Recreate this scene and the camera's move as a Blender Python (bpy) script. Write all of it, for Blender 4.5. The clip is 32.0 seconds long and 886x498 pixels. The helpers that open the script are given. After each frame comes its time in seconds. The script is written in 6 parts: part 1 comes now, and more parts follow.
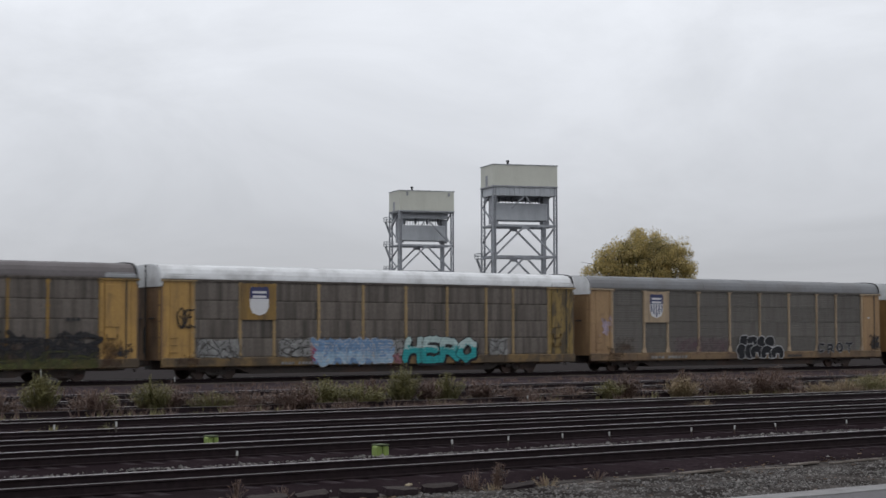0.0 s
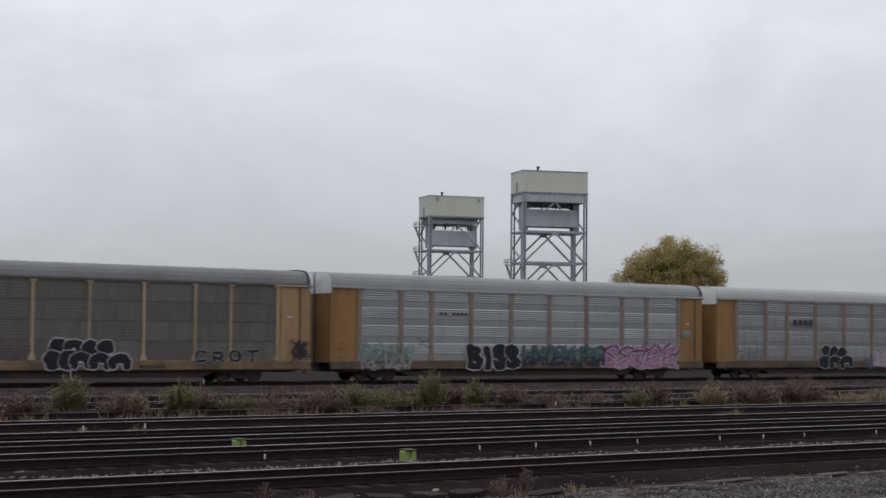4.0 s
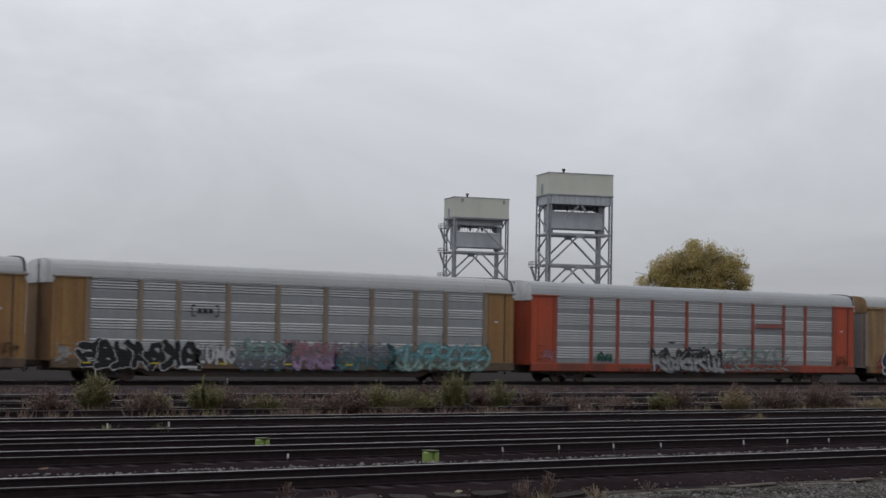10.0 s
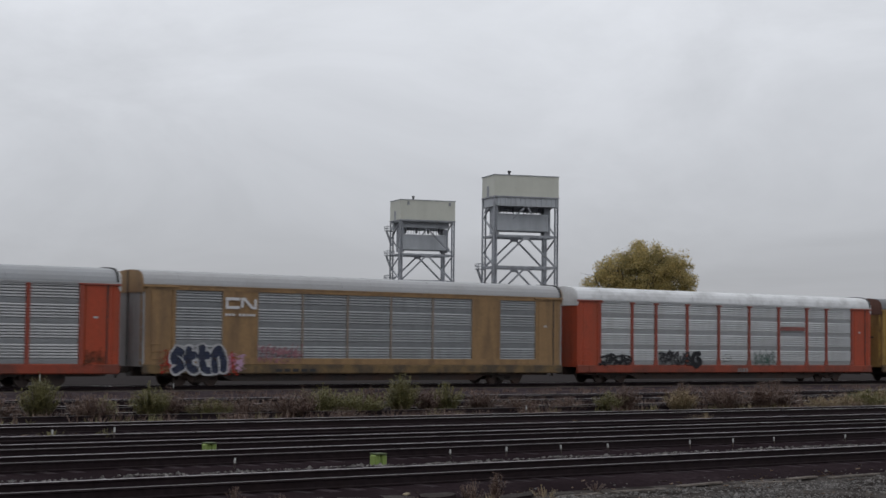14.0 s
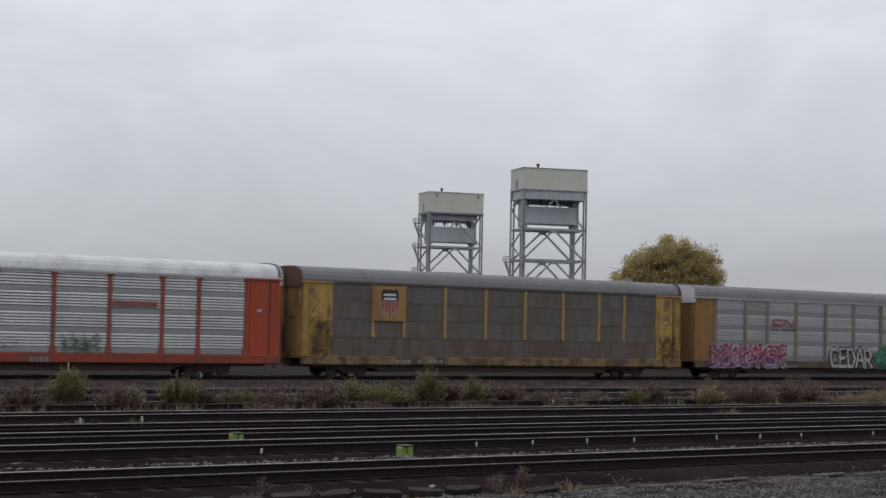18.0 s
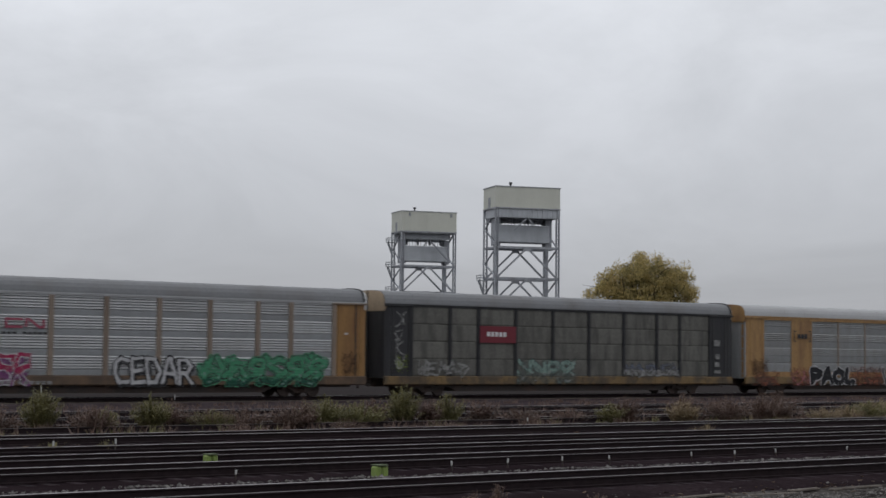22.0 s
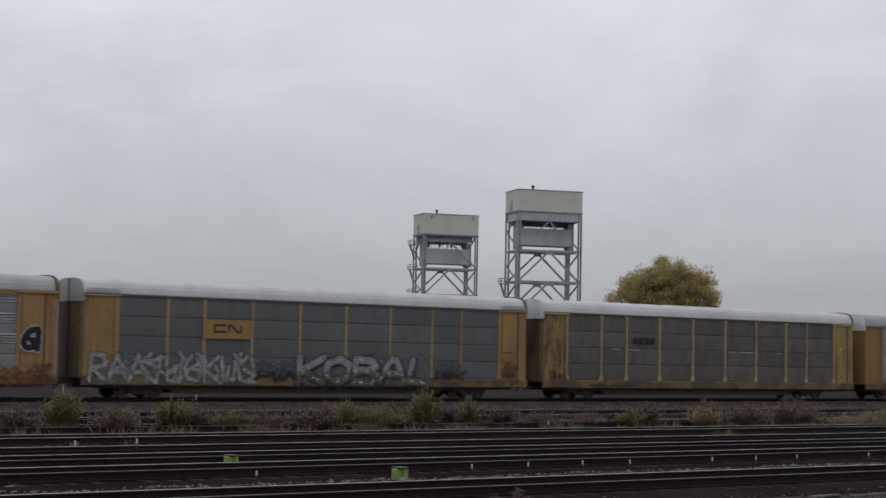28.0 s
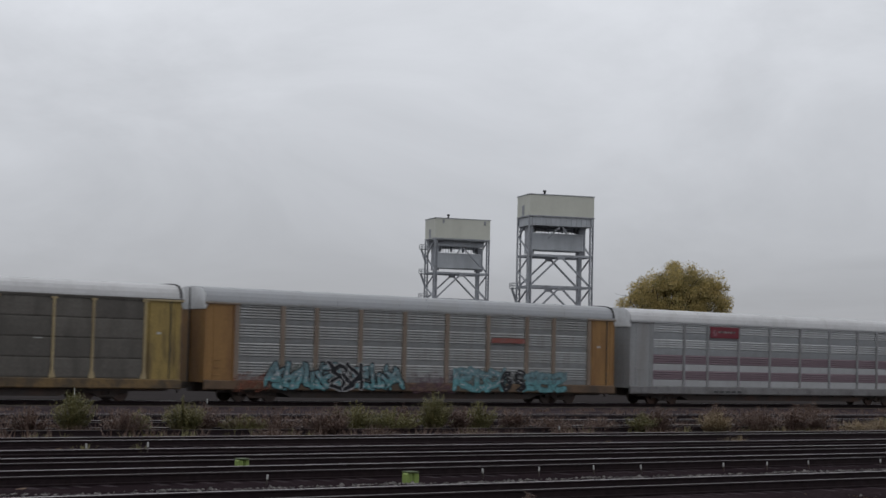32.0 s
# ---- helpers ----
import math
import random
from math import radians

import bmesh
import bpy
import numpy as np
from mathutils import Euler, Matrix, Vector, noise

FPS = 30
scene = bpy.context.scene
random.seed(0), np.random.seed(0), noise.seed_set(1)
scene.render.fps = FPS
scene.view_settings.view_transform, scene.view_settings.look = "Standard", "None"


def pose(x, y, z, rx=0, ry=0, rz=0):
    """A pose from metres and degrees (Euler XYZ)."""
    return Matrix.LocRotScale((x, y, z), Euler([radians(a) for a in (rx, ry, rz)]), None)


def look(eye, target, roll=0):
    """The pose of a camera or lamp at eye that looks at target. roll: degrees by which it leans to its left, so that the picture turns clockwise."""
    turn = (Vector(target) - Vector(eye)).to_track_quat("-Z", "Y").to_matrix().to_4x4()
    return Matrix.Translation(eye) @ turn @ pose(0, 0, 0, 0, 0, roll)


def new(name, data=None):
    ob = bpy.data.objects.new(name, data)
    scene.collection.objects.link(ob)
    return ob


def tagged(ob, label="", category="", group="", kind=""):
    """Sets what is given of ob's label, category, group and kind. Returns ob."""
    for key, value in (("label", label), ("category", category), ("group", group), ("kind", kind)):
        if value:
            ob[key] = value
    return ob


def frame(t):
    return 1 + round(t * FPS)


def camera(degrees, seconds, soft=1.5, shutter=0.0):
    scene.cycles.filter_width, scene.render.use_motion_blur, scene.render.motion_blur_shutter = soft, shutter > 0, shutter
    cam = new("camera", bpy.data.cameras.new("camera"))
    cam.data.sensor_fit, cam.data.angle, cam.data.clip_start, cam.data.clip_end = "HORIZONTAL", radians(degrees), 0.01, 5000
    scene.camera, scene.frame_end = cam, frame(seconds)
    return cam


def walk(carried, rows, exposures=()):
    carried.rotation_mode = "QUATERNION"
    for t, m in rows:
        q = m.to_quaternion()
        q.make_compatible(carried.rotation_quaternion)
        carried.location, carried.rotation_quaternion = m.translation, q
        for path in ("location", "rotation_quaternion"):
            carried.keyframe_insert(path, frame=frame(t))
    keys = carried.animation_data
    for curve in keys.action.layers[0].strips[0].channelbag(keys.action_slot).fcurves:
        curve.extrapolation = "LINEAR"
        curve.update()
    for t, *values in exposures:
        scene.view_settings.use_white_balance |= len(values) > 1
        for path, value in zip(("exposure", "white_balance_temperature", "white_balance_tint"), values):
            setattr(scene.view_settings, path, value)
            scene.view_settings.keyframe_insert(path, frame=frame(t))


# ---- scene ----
FOV = 29.510
EYE = (0.0, 0.0, 2.221)
AIM = [(0, 37.734, 2.917, 0.099), (0.5, 37.599, 3.152, 0.611), (1, 37.549, 2.768, 0.045), (1.5, 37.336, 2.510, -0.222), (2, 37.150, 2.615, -0.230), (2.5, 36.940, 2.758, -0.515), (3, 36.812, 2.960, -0.551), (3.5, 36.774, 3.073, -0.487), (5.5, 36.468, 3.190, -0.865), (6, 36.406, 3.351, -0.903), (6.5, 36.316, 3.388, -0.958), (7, 36.210, 3.334, -1.242), (7.5, 36.090, 3.181, -1.287), (8, 36.039, 3.158, -1.372), (8.5, 35.966, 3.227, -1.366), (9, 35.924, 3.225, -1.419), (9.5, 35.917, 3.303, -1.308), (10, 35.881, 3.133, -1.102), (10.5, 36.126, 3.009, -0.564), (11, 36.864, 3.060, -0.413), (11.5, 37.471, 3.193, -0.633), (12, 38.078, 3.225, -0.468), (12.5, 38.249, 3.256, -0.636), (13, 38.130, 3.313, -0.520), (13.5, 37.882, 3.312, -0.556), (15.5, 37.472, 3.017, -0.614), (16, 37.372, 2.977, -0.571), (16.5, 37.212, 2.914, -0.627), (17, 37.026, 2.935, -0.494), (17.5, 36.963, 2.976, -0.683), (18, 36.760, 2.973, -1.175), (18.5, 36.463, 3.069, -1.116), (19, 36.292, 3.325, -1.058), (19.5, 36.241, 3.431, -0.758), (20, 36.477, 3.420, -0.576), (20.5, 36.718, 3.412, -0.602), (21, 37.208, 3.520, -0.743), (21.5, 37.551, 3.645, -0.624), (22, 37.660, 3.632, -0.634), (22.5, 37.745, 3.620, -0.700), (23, 37.583, 3.645, -0.774), (23.5, 37.455, 3.584, -0.838), (24, 37.334, 3.534, -0.829), (24.5, 37.231, 3.675, -0.833), (25, 37.118, 3.867, -0.818), (25.5, 37.096, 3.873, -0.857), (27.5, 36.979, 3.734, -1.045), (28, 36.912, 3.716, -1.096), (28.5, 36.804, 3.762, -1.175), (29, 36.780, 3.764, -1.175), (29.5, 36.758, 3.787, -1.215), (30, 36.697, 3.804, -1.261), (30.5, 36.726, 3.806, -1.268), (31, 36.666, 3.782, -1.246), (31.5, 36.589, 3.804, -1.297), (32, 36.517, 3.860, -1.319)]  # seconds, heading, rise, lean in degrees
RUN = [(0, 0.00), (1, 12.22), (2, 24.41), (3, 36.66), (3.5, 42.82), (5.5, 67.46), (6, 73.62), (7, 85.94), (8, 98.26), (9, 110.59), (10, 122.96), (11, 135.36), (12, 147.77), (13, 160.14), (13.5, 166.36), (15.5, 191.29), (16, 197.53), (17, 209.97), (18, 222.29), (19, 234.74), (20, 247.31), (21, 259.92), (22, 272.55), (23, 285.19), (24, 297.85), (25, 310.51), (25.5, 316.86), (27.5, 342.25), (28, 348.60), (29, 361.32), (30, 374.12), (31, 387.00), (32, 399.89)]  # seconds, metres that the train has gone
FIRST = 11.14
SIDE = 73.98


# ---- camera ----
cam = camera(FOV, 32.0, soft=1.55, shutter=0.35)


def aim(heading, rise, lean):
    h, r = radians(heading), radians(rise)
    way = Vector((math.sin(h) * math.cos(r), math.cos(h) * math.cos(r), math.sin(r)))
    return look(EYE, Vector(EYE) + way * 10, -lean)


walk(cam, [(t, aim(h, r, l)) for t, h, r, l in AIM], exposures=((0.0, 0.18), (1.0, 0.13), (2.0, 0.15), (6.0, -0.01), (8.0, -0.05), (12.0, -0.03), (13.0, -0.04), (16.0, -0.01), (20.0, 0.03), (22.0, -0.06), (25.0, -0.10), (28.0, -0.12), (32.0, -0.13)))

# ---- light: an overcast sky ----
world = bpy.data.worlds.new("overcast")
scene.world = world
world.use_nodes = True
wn, wl = world.node_tree.nodes, world.node_tree.links
wn.clear()
w_out = wn.new("ShaderNodeOutputWorld")
w_bg = wn.new("ShaderNodeBackground")
w_sky = wn.new("ShaderNodeTexSky")
w_sky.sky_type, w_sky.sun_disc = "NISHITA", False
w_sky.sun_elevation, w_sky.sun_rotation = radians(68), radians(204)
w_co = wn.new("ShaderNodeTexCoord")
w_map = wn.new("ShaderNodeMapping")
w_map.inputs["Scale"].default_value = (2.4, 2.4, 6.0)
w_map.inputs["Rotation"].default_value = (0.0, radians(7), 0.0)
w_noise = wn.new("ShaderNodeTexNoise")
w_noise.inputs["Scale"].default_value, w_noise.inputs["Detail"].default_value = 1.9, 6.0
w_noise.inputs["Roughness"].default_value, w_noise.inputs["Distortion"].default_value = 0.58, 0.5
w_sep = wn.new("ShaderNodeSeparateXYZ")
w_rise = wn.new("ShaderNodeMapRange")
w_rise.inputs["From Min"].default_value, w_rise.inputs["From Max"].default_value = 0.0, 0.24
w_ramp = wn.new("ShaderNodeValToRGB")
w_ramp.color_ramp.elements[0].color = (0.372, 0.379, 0.409, 1)
w_ramp.color_ramp.elements[1].color = (0.780, 0.803, 0.848, 1)
w_cloud = wn.new("ShaderNodeMapRange")
w_cloud.inputs["From Min"].default_value, w_cloud.inputs["From Max"].default_value = 0.3, 0.7
w_cloud.inputs["To Min"].default_value, w_cloud.inputs["To Max"].default_value = 0.89, 1.13
w_mul = wn.new("ShaderNodeVectorMath")
w_mul.operation = "SCALE"
w_mix = wn.new("ShaderNodeMix")
w_mix.data_type = "RGBA"
w_mix.inputs["Factor"].default_value = 0.006
wl.new(w_co.outputs["Generated"], w_map.inputs["Vector"])
wl.new(w_map.outputs["Vector"], w_noise.inputs["Vector"])
wl.new(w_co.outputs["Generated"], w_sep.inputs["Vector"])
wl.new(w_sep.outputs["Z"], w_rise.inputs["Value"])
wl.new(w_rise.outputs["Result"], w_ramp.inputs["Fac"])
wl.new(w_noise.outputs["Fac"], w_cloud.inputs["Value"])
w_side = wn.new("ShaderNodeVectorMath")
w_side.operation = "DOT_PRODUCT"
w_side.inputs[1].default_value = (-0.80, 0.60, 0.0)      # towards the veiled sun's side
w_lift = wn.new("ShaderNodeMath")
w_lift.operation = "MULTIPLY_ADD"
w_lift.inputs[1].default_value, w_lift.inputs[2].default_value = 0.11, 0.975
w_both = wn.new("ShaderNodeMath")
w_both.operation = "MULTIPLY"
wl.new(w_co.outputs["Generated"], w_side.inputs[0])
wl.new(w_side.outputs["Value"], w_lift.inputs[0])
wl.new(w_lift.outputs[0], w_both.inputs[0])
wl.new(w_cloud.outputs["Result"], w_both.inputs[1])
wl.new(w_ramp.outputs["Color"], w_mul.inputs[0])
wl.new(w_both.outputs[0], w_mul.inputs["Scale"])
wl.new(w_mul.outputs["Vector"], w_mix.inputs["A"])
wl.new(w_sky.outputs["Color"], w_mix.inputs["B"])
wl.new(w_mix.outputs["Result"], w_bg.inputs["Color"])
w_bg.inputs["Strength"].default_value = 1.0
wl.new(w_bg.outputs["Background"], w_out.inputs["Surface"])

sun = new("sun", bpy.data.lights.new("sun", "SUN"))
sun.data.energy, sun.data.angle, sun.data.color = 0.4, radians(60), (1.0, 0.97, 0.93)
sun.matrix_world = look((0, 0, 50), (8, 18, 0))


# ---- materials ----
def surface(name, colour, rough=0.7, metal=0.0, spread=0.18, grain=8.0, stain=None, stain_amount=0.0, streak=1.0,
            bump=0.0, bump_scale=40.0, random_value=0.0, stain_scale=0.6, edge=(0.45, 0.7), gloss=0.4):
    """Paint, metal, stone or soil with fine grain, broad mottling and stains; streak above 1 draws the stains out downwards."""
    m = bpy.data.materials.new(name)
    m.use_nodes = True
    n, l = m.node_tree.nodes, m.node_tree.links
    b = n["Principled BSDF"]
    b.inputs["Roughness"].default_value, b.inputs["Metallic"].default_value = rough, metal
    b.inputs["Specular IOR Level"].default_value = gloss
    co = n.new("ShaderNodeTexCoord")
    info = n.new("ShaderNodeObjectInfo")
    shift = n.new("ShaderNodeVectorMath")
    shift.operation = "MULTIPLY_ADD"
    shift.inputs[1].default_value = (37.0, 23.0, 11.0)
    l.new(info.outputs["Random"], shift.inputs[0])
    l.new(co.outputs["Object"], shift.inputs[2])
    fine = n.new("ShaderNodeTexNoise")
    fine.inputs["Scale"].default_value, fine.inputs["Detail"].default_value = grain, 6.0
    l.new(shift.outputs[0], fine.inputs["Vector"])
    hue = n.new("ShaderNodeMapRange")
    hue.inputs["From Min"].default_value, hue.inputs["From Max"].default_value = 0.25, 0.75
    hue.inputs["To Min"].default_value, hue.inputs["To Max"].default_value = 1 - spread, 1 + spread
    l.new(fine.outputs["Fac"], hue.inputs["Value"])
    tone = n.new("ShaderNodeVectorMath")
    tone.operation = "SCALE"
    tone.inputs[0].default_value = colour
    l.new(hue.outputs["Result"], tone.inputs["Scale"])
    last = tone.outputs[0]
    if random_value:
        vary = n.new("ShaderNodeMapRange")
        vary.inputs["To Min"].default_value, vary.inputs["To Max"].default_value = 1 - random_value, 1 + random_value
        l.new(info.outputs["Random"], vary.inputs["Value"])
        t2 = n.new("ShaderNodeVectorMath")
        t2.operation = "SCALE"
        l.new(last, t2.inputs[0])
        l.new(vary.outputs["Result"], t2.inputs["Scale"])
        last = t2.outputs[0]
    if stain:
        mp = n.new("ShaderNodeMapping")
        mp.inputs["Scale"].default_value = (1.0 * streak, 1.0, 1.0 / streak)
        l.new(shift.outputs[0], mp.inputs["Vector"])
        big = n.new("ShaderNodeTexNoise")
        big.inputs["Scale"].default_value, big.inputs["Detail"].default_value = stain_scale, 7.0
        big.inputs["Roughness"].default_value = 0.62
        l.new(mp.outputs["Vector"], big.inputs["Vector"])
        mask = n.new("ShaderNodeMapRange")
        mask.inputs["From Min"].default_value, mask.inputs["From Max"].default_value = edge
        mask.inputs["To Max"].default_value = stain_amount
        l.new(big.outputs["Fac"], mask.inputs["Value"])
        mix = n.new("ShaderNodeMix")
        mix.data_type = "RGBA"
        l.new(mask.outputs["Result"], mix.inputs["Factor"])
        l.new(last, mix.inputs["A"])
        mix.inputs["B"].default_value = (*stain, 1)
        last = mix.outputs["Result"]
    if stain and streak > 1.0:
        chip = n.new("ShaderNodeTexNoise")
        chip.inputs["Scale"].default_value, chip.inputs["Detail"].default_value = 2.6, 9.0
        chip.inputs["Roughness"].default_value = 0.75
        l.new(shift.outputs[0], chip.inputs["Vector"])
        cut = n.new("ShaderNodeMapRange")
        cut.inputs["From Min"].default_value, cut.inputs["From Max"].default_value = 0.56, 0.68
        cut.inputs["To Max"].default_value = 0.5 * stain_amount
        l.new(chip.outputs["Fac"], cut.inputs["Value"])
        worn = n.new("ShaderNodeMix")
        worn.data_type = "RGBA"
        l.new(cut.outputs["Result"], worn.inputs["Factor"])
        l.new(last, worn.inputs["A"])
        worn.inputs["B"].default_value = (*[c * 0.7 for c in stain], 1)
        last = worn.outputs["Result"]
    l.new(last, b.inputs["Base Color"])
    if bump:
        bn = n.new("ShaderNodeTexNoise")
        bn.inputs["Scale"].default_value, bn.inputs["Detail"].default_value = bump_scale, 4.0
        l.new(shift.outputs[0], bn.inputs["Vector"])
        bp = n.new("ShaderNodeBump")
        bp.inputs["Strength"].default_value, bp.inputs["Distance"].default_value = bump, 0.03
        l.new(bn.outputs["Fac"], bp.inputs["Height"])
        l.new(bp.outputs["Normal"], b.inputs["Normal"])
    return m


GRIME = (0.075, 0.058, 0.042)
RUST = (0.11, 0.045, 0.022)
M = {
    "yellow": surface("weathered_yellow_paint", (0.250, 0.150, 0.038), 0.6, spread=0.15, stain=(0.07, 0.05, 0.032), stain_amount=0.8, streak=2.5, edge=(0.43, 0.66)),
    "orange": surface("weathered_orange_paint", (0.235, 0.128, 0.043), 0.6, spread=0.12, stain=RUST, stain_amount=0.6, streak=2.5),
    "gold": surface("bright_yellow_paint", (0.290, 0.168, 0.054), 0.55, spread=0.1, stain=GRIME, stain_amount=0.6, streak=2.0),
    "tan": surface("faded_tan_paint", (0.235, 0.150, 0.072), 0.6, spread=0.12, stain=RUST, stain_amount=0.5, streak=2.5),
    "red": surface("orange_red_paint", (0.34, 0.050, 0.018), 0.5, spread=0.12, stain=RUST, stain_amount=0.45, streak=2.0),
    "black_paint": surface("faded_black_paint", (0.0175, 0.0175, 0.0205), 0.6, spread=0.2, stain=(0.045, 0.045, 0.043), stain_amount=0.4, streak=3),
    "silver": surface("grey_paint", (0.245, 0.25, 0.255), 0.5, spread=0.1, stain=(0.18, 0.16, 0.15), stain_amount=0.6, streak=2.5),
    "louver": surface("galvanised_panel", (0.40, 0.405, 0.415), 0.5, 0.1, spread=0.08, stain=(0.29, 0.285, 0.28), stain_amount=0.45, streak=3, random_value=0.08),
    "louver_blue": surface("bluish_galvanised_panel", (0.305, 0.315, 0.325), 0.5, 0.2, spread=0.08, stain=(0.2, 0.2, 0.2), stain_amount=0.5, streak=3, random_value=0.08),
    "louver_dim": surface("dulled_galvanised_panel", (0.305, 0.31, 0.312), 0.55, 0.2, spread=0.1, stain=(0.2, 0.18, 0.16), stain_amount=0.6, streak=3, random_value=0.08),
    "sooty": surface("sooty_panel", (0.112, 0.104, 0.094), 0.7, 0.1, spread=0.15, stain=(0.075, 0.066, 0.06), stain_amount=0.7, streak=4, random_value=0.13),
    "sooty_brown": surface("brown_sooty_panel", (0.124, 0.106, 0.092), 0.7, 0.0, spread=0.18, stain=(0.034, 0.029, 0.024), stain_amount=0.8, streak=5, stain_scale=0.55, edge=(0.42, 0.66), random_value=0.08),
    "sooty_green": surface("greenish_sooty_panel", (0.110, 0.107, 0.096), 0.7, 0.0, spread=0.20, stain=(0.048, 0.047, 0.042), stain_amount=0.8, streak=2.2, stain_scale=0.9, edge=(0.42, 0.64), random_value=0.08),
    "sooty_blue": surface("slate_sooty_panel", (0.105, 0.106, 0.110), 0.7, 0.1, spread=0.14, stain=(0.085, 0.08, 0.075), stain_amount=0.7, streak=4, random_value=0.12),
    "roof_white": surface("white_roof", (0.63, 0.64, 0.65), 0.5, spread=0.05, stain=(0.33, 0.33, 0.33), stain_amount=0.7, streak=1.0, stain_scale=0.8),
    "roof_grey": surface("galvanised_roof", (0.31, 0.32, 0.335), 0.5, 0.2, spread=0.06, stain=(0.28, 0.28, 0.27), stain_amount=0.5, streak=1.0, stain_scale=0.5),
    "roof_dark": surface("sooty_roof", (0.165, 0.170, 0.178), 0.6, 0.1, spread=0.12, stain=(0.12, 0.11, 0.105), stain_amount=0.6, streak=1.0, stain_scale=0.5),
    # *_band: darker copies of the louver sheets, shade beside upturned slats put into colour
    "louver_band": surface("shaded_galvanised_band", (0.250, 0.262, 0.272), 0.55, 0.1, spread=0.1, stain=(0.19, 0.185, 0.18), stain_amount=0.5, streak=3, random_value=0.07),
    "louver_blue_band": surface("shaded_bluish_band", (0.212, 0.222, 0.230), 0.55, 0.1, spread=0.1, stain=(0.15, 0.15, 0.155), stain_amount=0.5, streak=3, random_value=0.07),
    "louver_dim_band": surface("shaded_dull_band", (0.215, 0.223, 0.227), 0.55, 0.1, spread=0.1, stain=(0.16, 0.15, 0.14), stain_amount=0.6, streak=3, random_value=0.07),
    "louver_bright_band": surface("shaded_bright_band", (0.31, 0.32, 0.325), 0.55, 0.1, spread=0.1, stain=(0.24, 0.24, 0.235), stain_amount=0.5, streak=3, random_value=0.07),
    "roof_mid": surface("dull_galvanised_roof", (0.235, 0.242, 0.25), 0.5, 0.15, spread=0.07, stain=(0.19, 0.19, 0.185), stain_amount=0.6, streak=1.0, stain_scale=0.5),
    "roof_soot": surface("brown_sooty_roof", (0.125, 0.112, 0.114), 0.65, 0.05, spread=0.14, stain=(0.08, 0.068, 0.066), stain_amount=0.6, streak=1.0, stain_scale=0.5),
    "pale_tan": surface("faded_orange_tan_paint", (0.290, 0.188, 0.098), 0.65, spread=0.12, stain=(0.15, 0.085, 0.048), stain_amount=0.7, streak=2.5, stain_scale=0.9),
    "moss_iron": surface("mossy_iron", (0.060, 0.080, 0.032), 0.7, spread=0.3, stain=(0.03, 0.03, 0.022), stain_amount=0.7, stain_scale=8),
    "sooty_dark": surface("dark_sooty_panel", (0.098, 0.090, 0.080), 0.7, 0.05, spread=0.2, stain=(0.058, 0.052, 0.046), stain_amount=0.7, streak=2.0, stain_scale=0.7, random_value=0.14),
    "dusty_red": surface("dusty_red_post", (0.27, 0.062, 0.040), 0.65, spread=0.14, stain=(0.16, 0.07, 0.055), stain_amount=0.7, streak=3),
    "patchy_sill": surface("patchy_yellow_sill", (0.180, 0.122, 0.056), 0.7, spread=0.2, stain=(0.060, 0.040, 0.028), stain_amount=0.9, streak=1.0, stain_scale=1.3, edge=(0.47, 0.56)),
    "rust_red": surface("rusted_red_brown_plate", (0.112, 0.052, 0.038), 0.75, spread=0.2, stain=(0.05, 0.03, 0.024), stain_amount=0.8, streak=2.0, stain_scale=1.2),
    "ochre_end": surface("rust_streaked_ochre_end", (0.250, 0.150, 0.050), 0.7, spread=0.16, stain=(0.09, 0.046, 0.028), stain_amount=0.85, streak=4.0, stain_scale=0.9, edge=(0.46, 0.64)),
    "mustard": surface("mustard_yellow_paint", (0.265, 0.190, 0.060), 0.65, spread=0.14, stain=(0.10, 0.07, 0.034), stain_amount=0.85, streak=2.5, stain_scale=0.8, edge=(0.50, 0.62)),
    "rusty_foot": surface("rust_stained_lower_panel", (0.116, 0.102, 0.094), 0.75, 0.05, spread=0.18, stain=(0.094, 0.060, 0.046), stain_amount=0.85, streak=2.5, stain_scale=0.5, edge=(0.38, 0.58), random_value=0.1),
    "rubber": surface("black_rubber", (0.026, 0.026, 0.027), 0.6, spread=0.2),
    "iron": surface("oily_iron", (0.046, 0.038, 0.034), 0.6, 0.3, spread=0.3, stain=RUST, stain_amount=0.4),
    "wheel": surface("wheel_steel", (0.06, 0.045, 0.04), 0.5, 0.5, spread=0.3, stain=RUST, stain_amount=0.4),
    "louver_bright": surface("bright_galvanised_panel", (0.50, 0.51, 0.52), 0.5, 0.1, spread=0.06, stain=(0.28, 0.28, 0.28), stain_amount=0.4, streak=3, random_value=0.08),
    "dull_yellow": surface("dull_yellow_post", (0.29, 0.205, 0.10), 0.7, spread=0.12, stain=(0.10, 0.075, 0.045), stain_amount=0.6, streak=3),
    "sooty_mix": surface("soot_and_rust_panel", (0.116, 0.111, 0.105), 0.7, 0.05, spread=0.15, stain=(0.088, 0.066, 0.052), stain_amount=0.8, streak=3, stain_scale=0.4, edge=(0.4, 0.62), random_value=0.1),
    "dusty": surface("dusty_brown_post", (0.215, 0.170, 0.135), 0.7, spread=0.12, stain=(0.11, 0.08, 0.06), stain_amount=0.5, streak=3),
    "dusty_pale": surface("pale_tan_post", (0.34, 0.26, 0.175), 0.7, spread=0.12, stain=(0.11, 0.085, 0.065), stain_amount=0.6, streak=3),
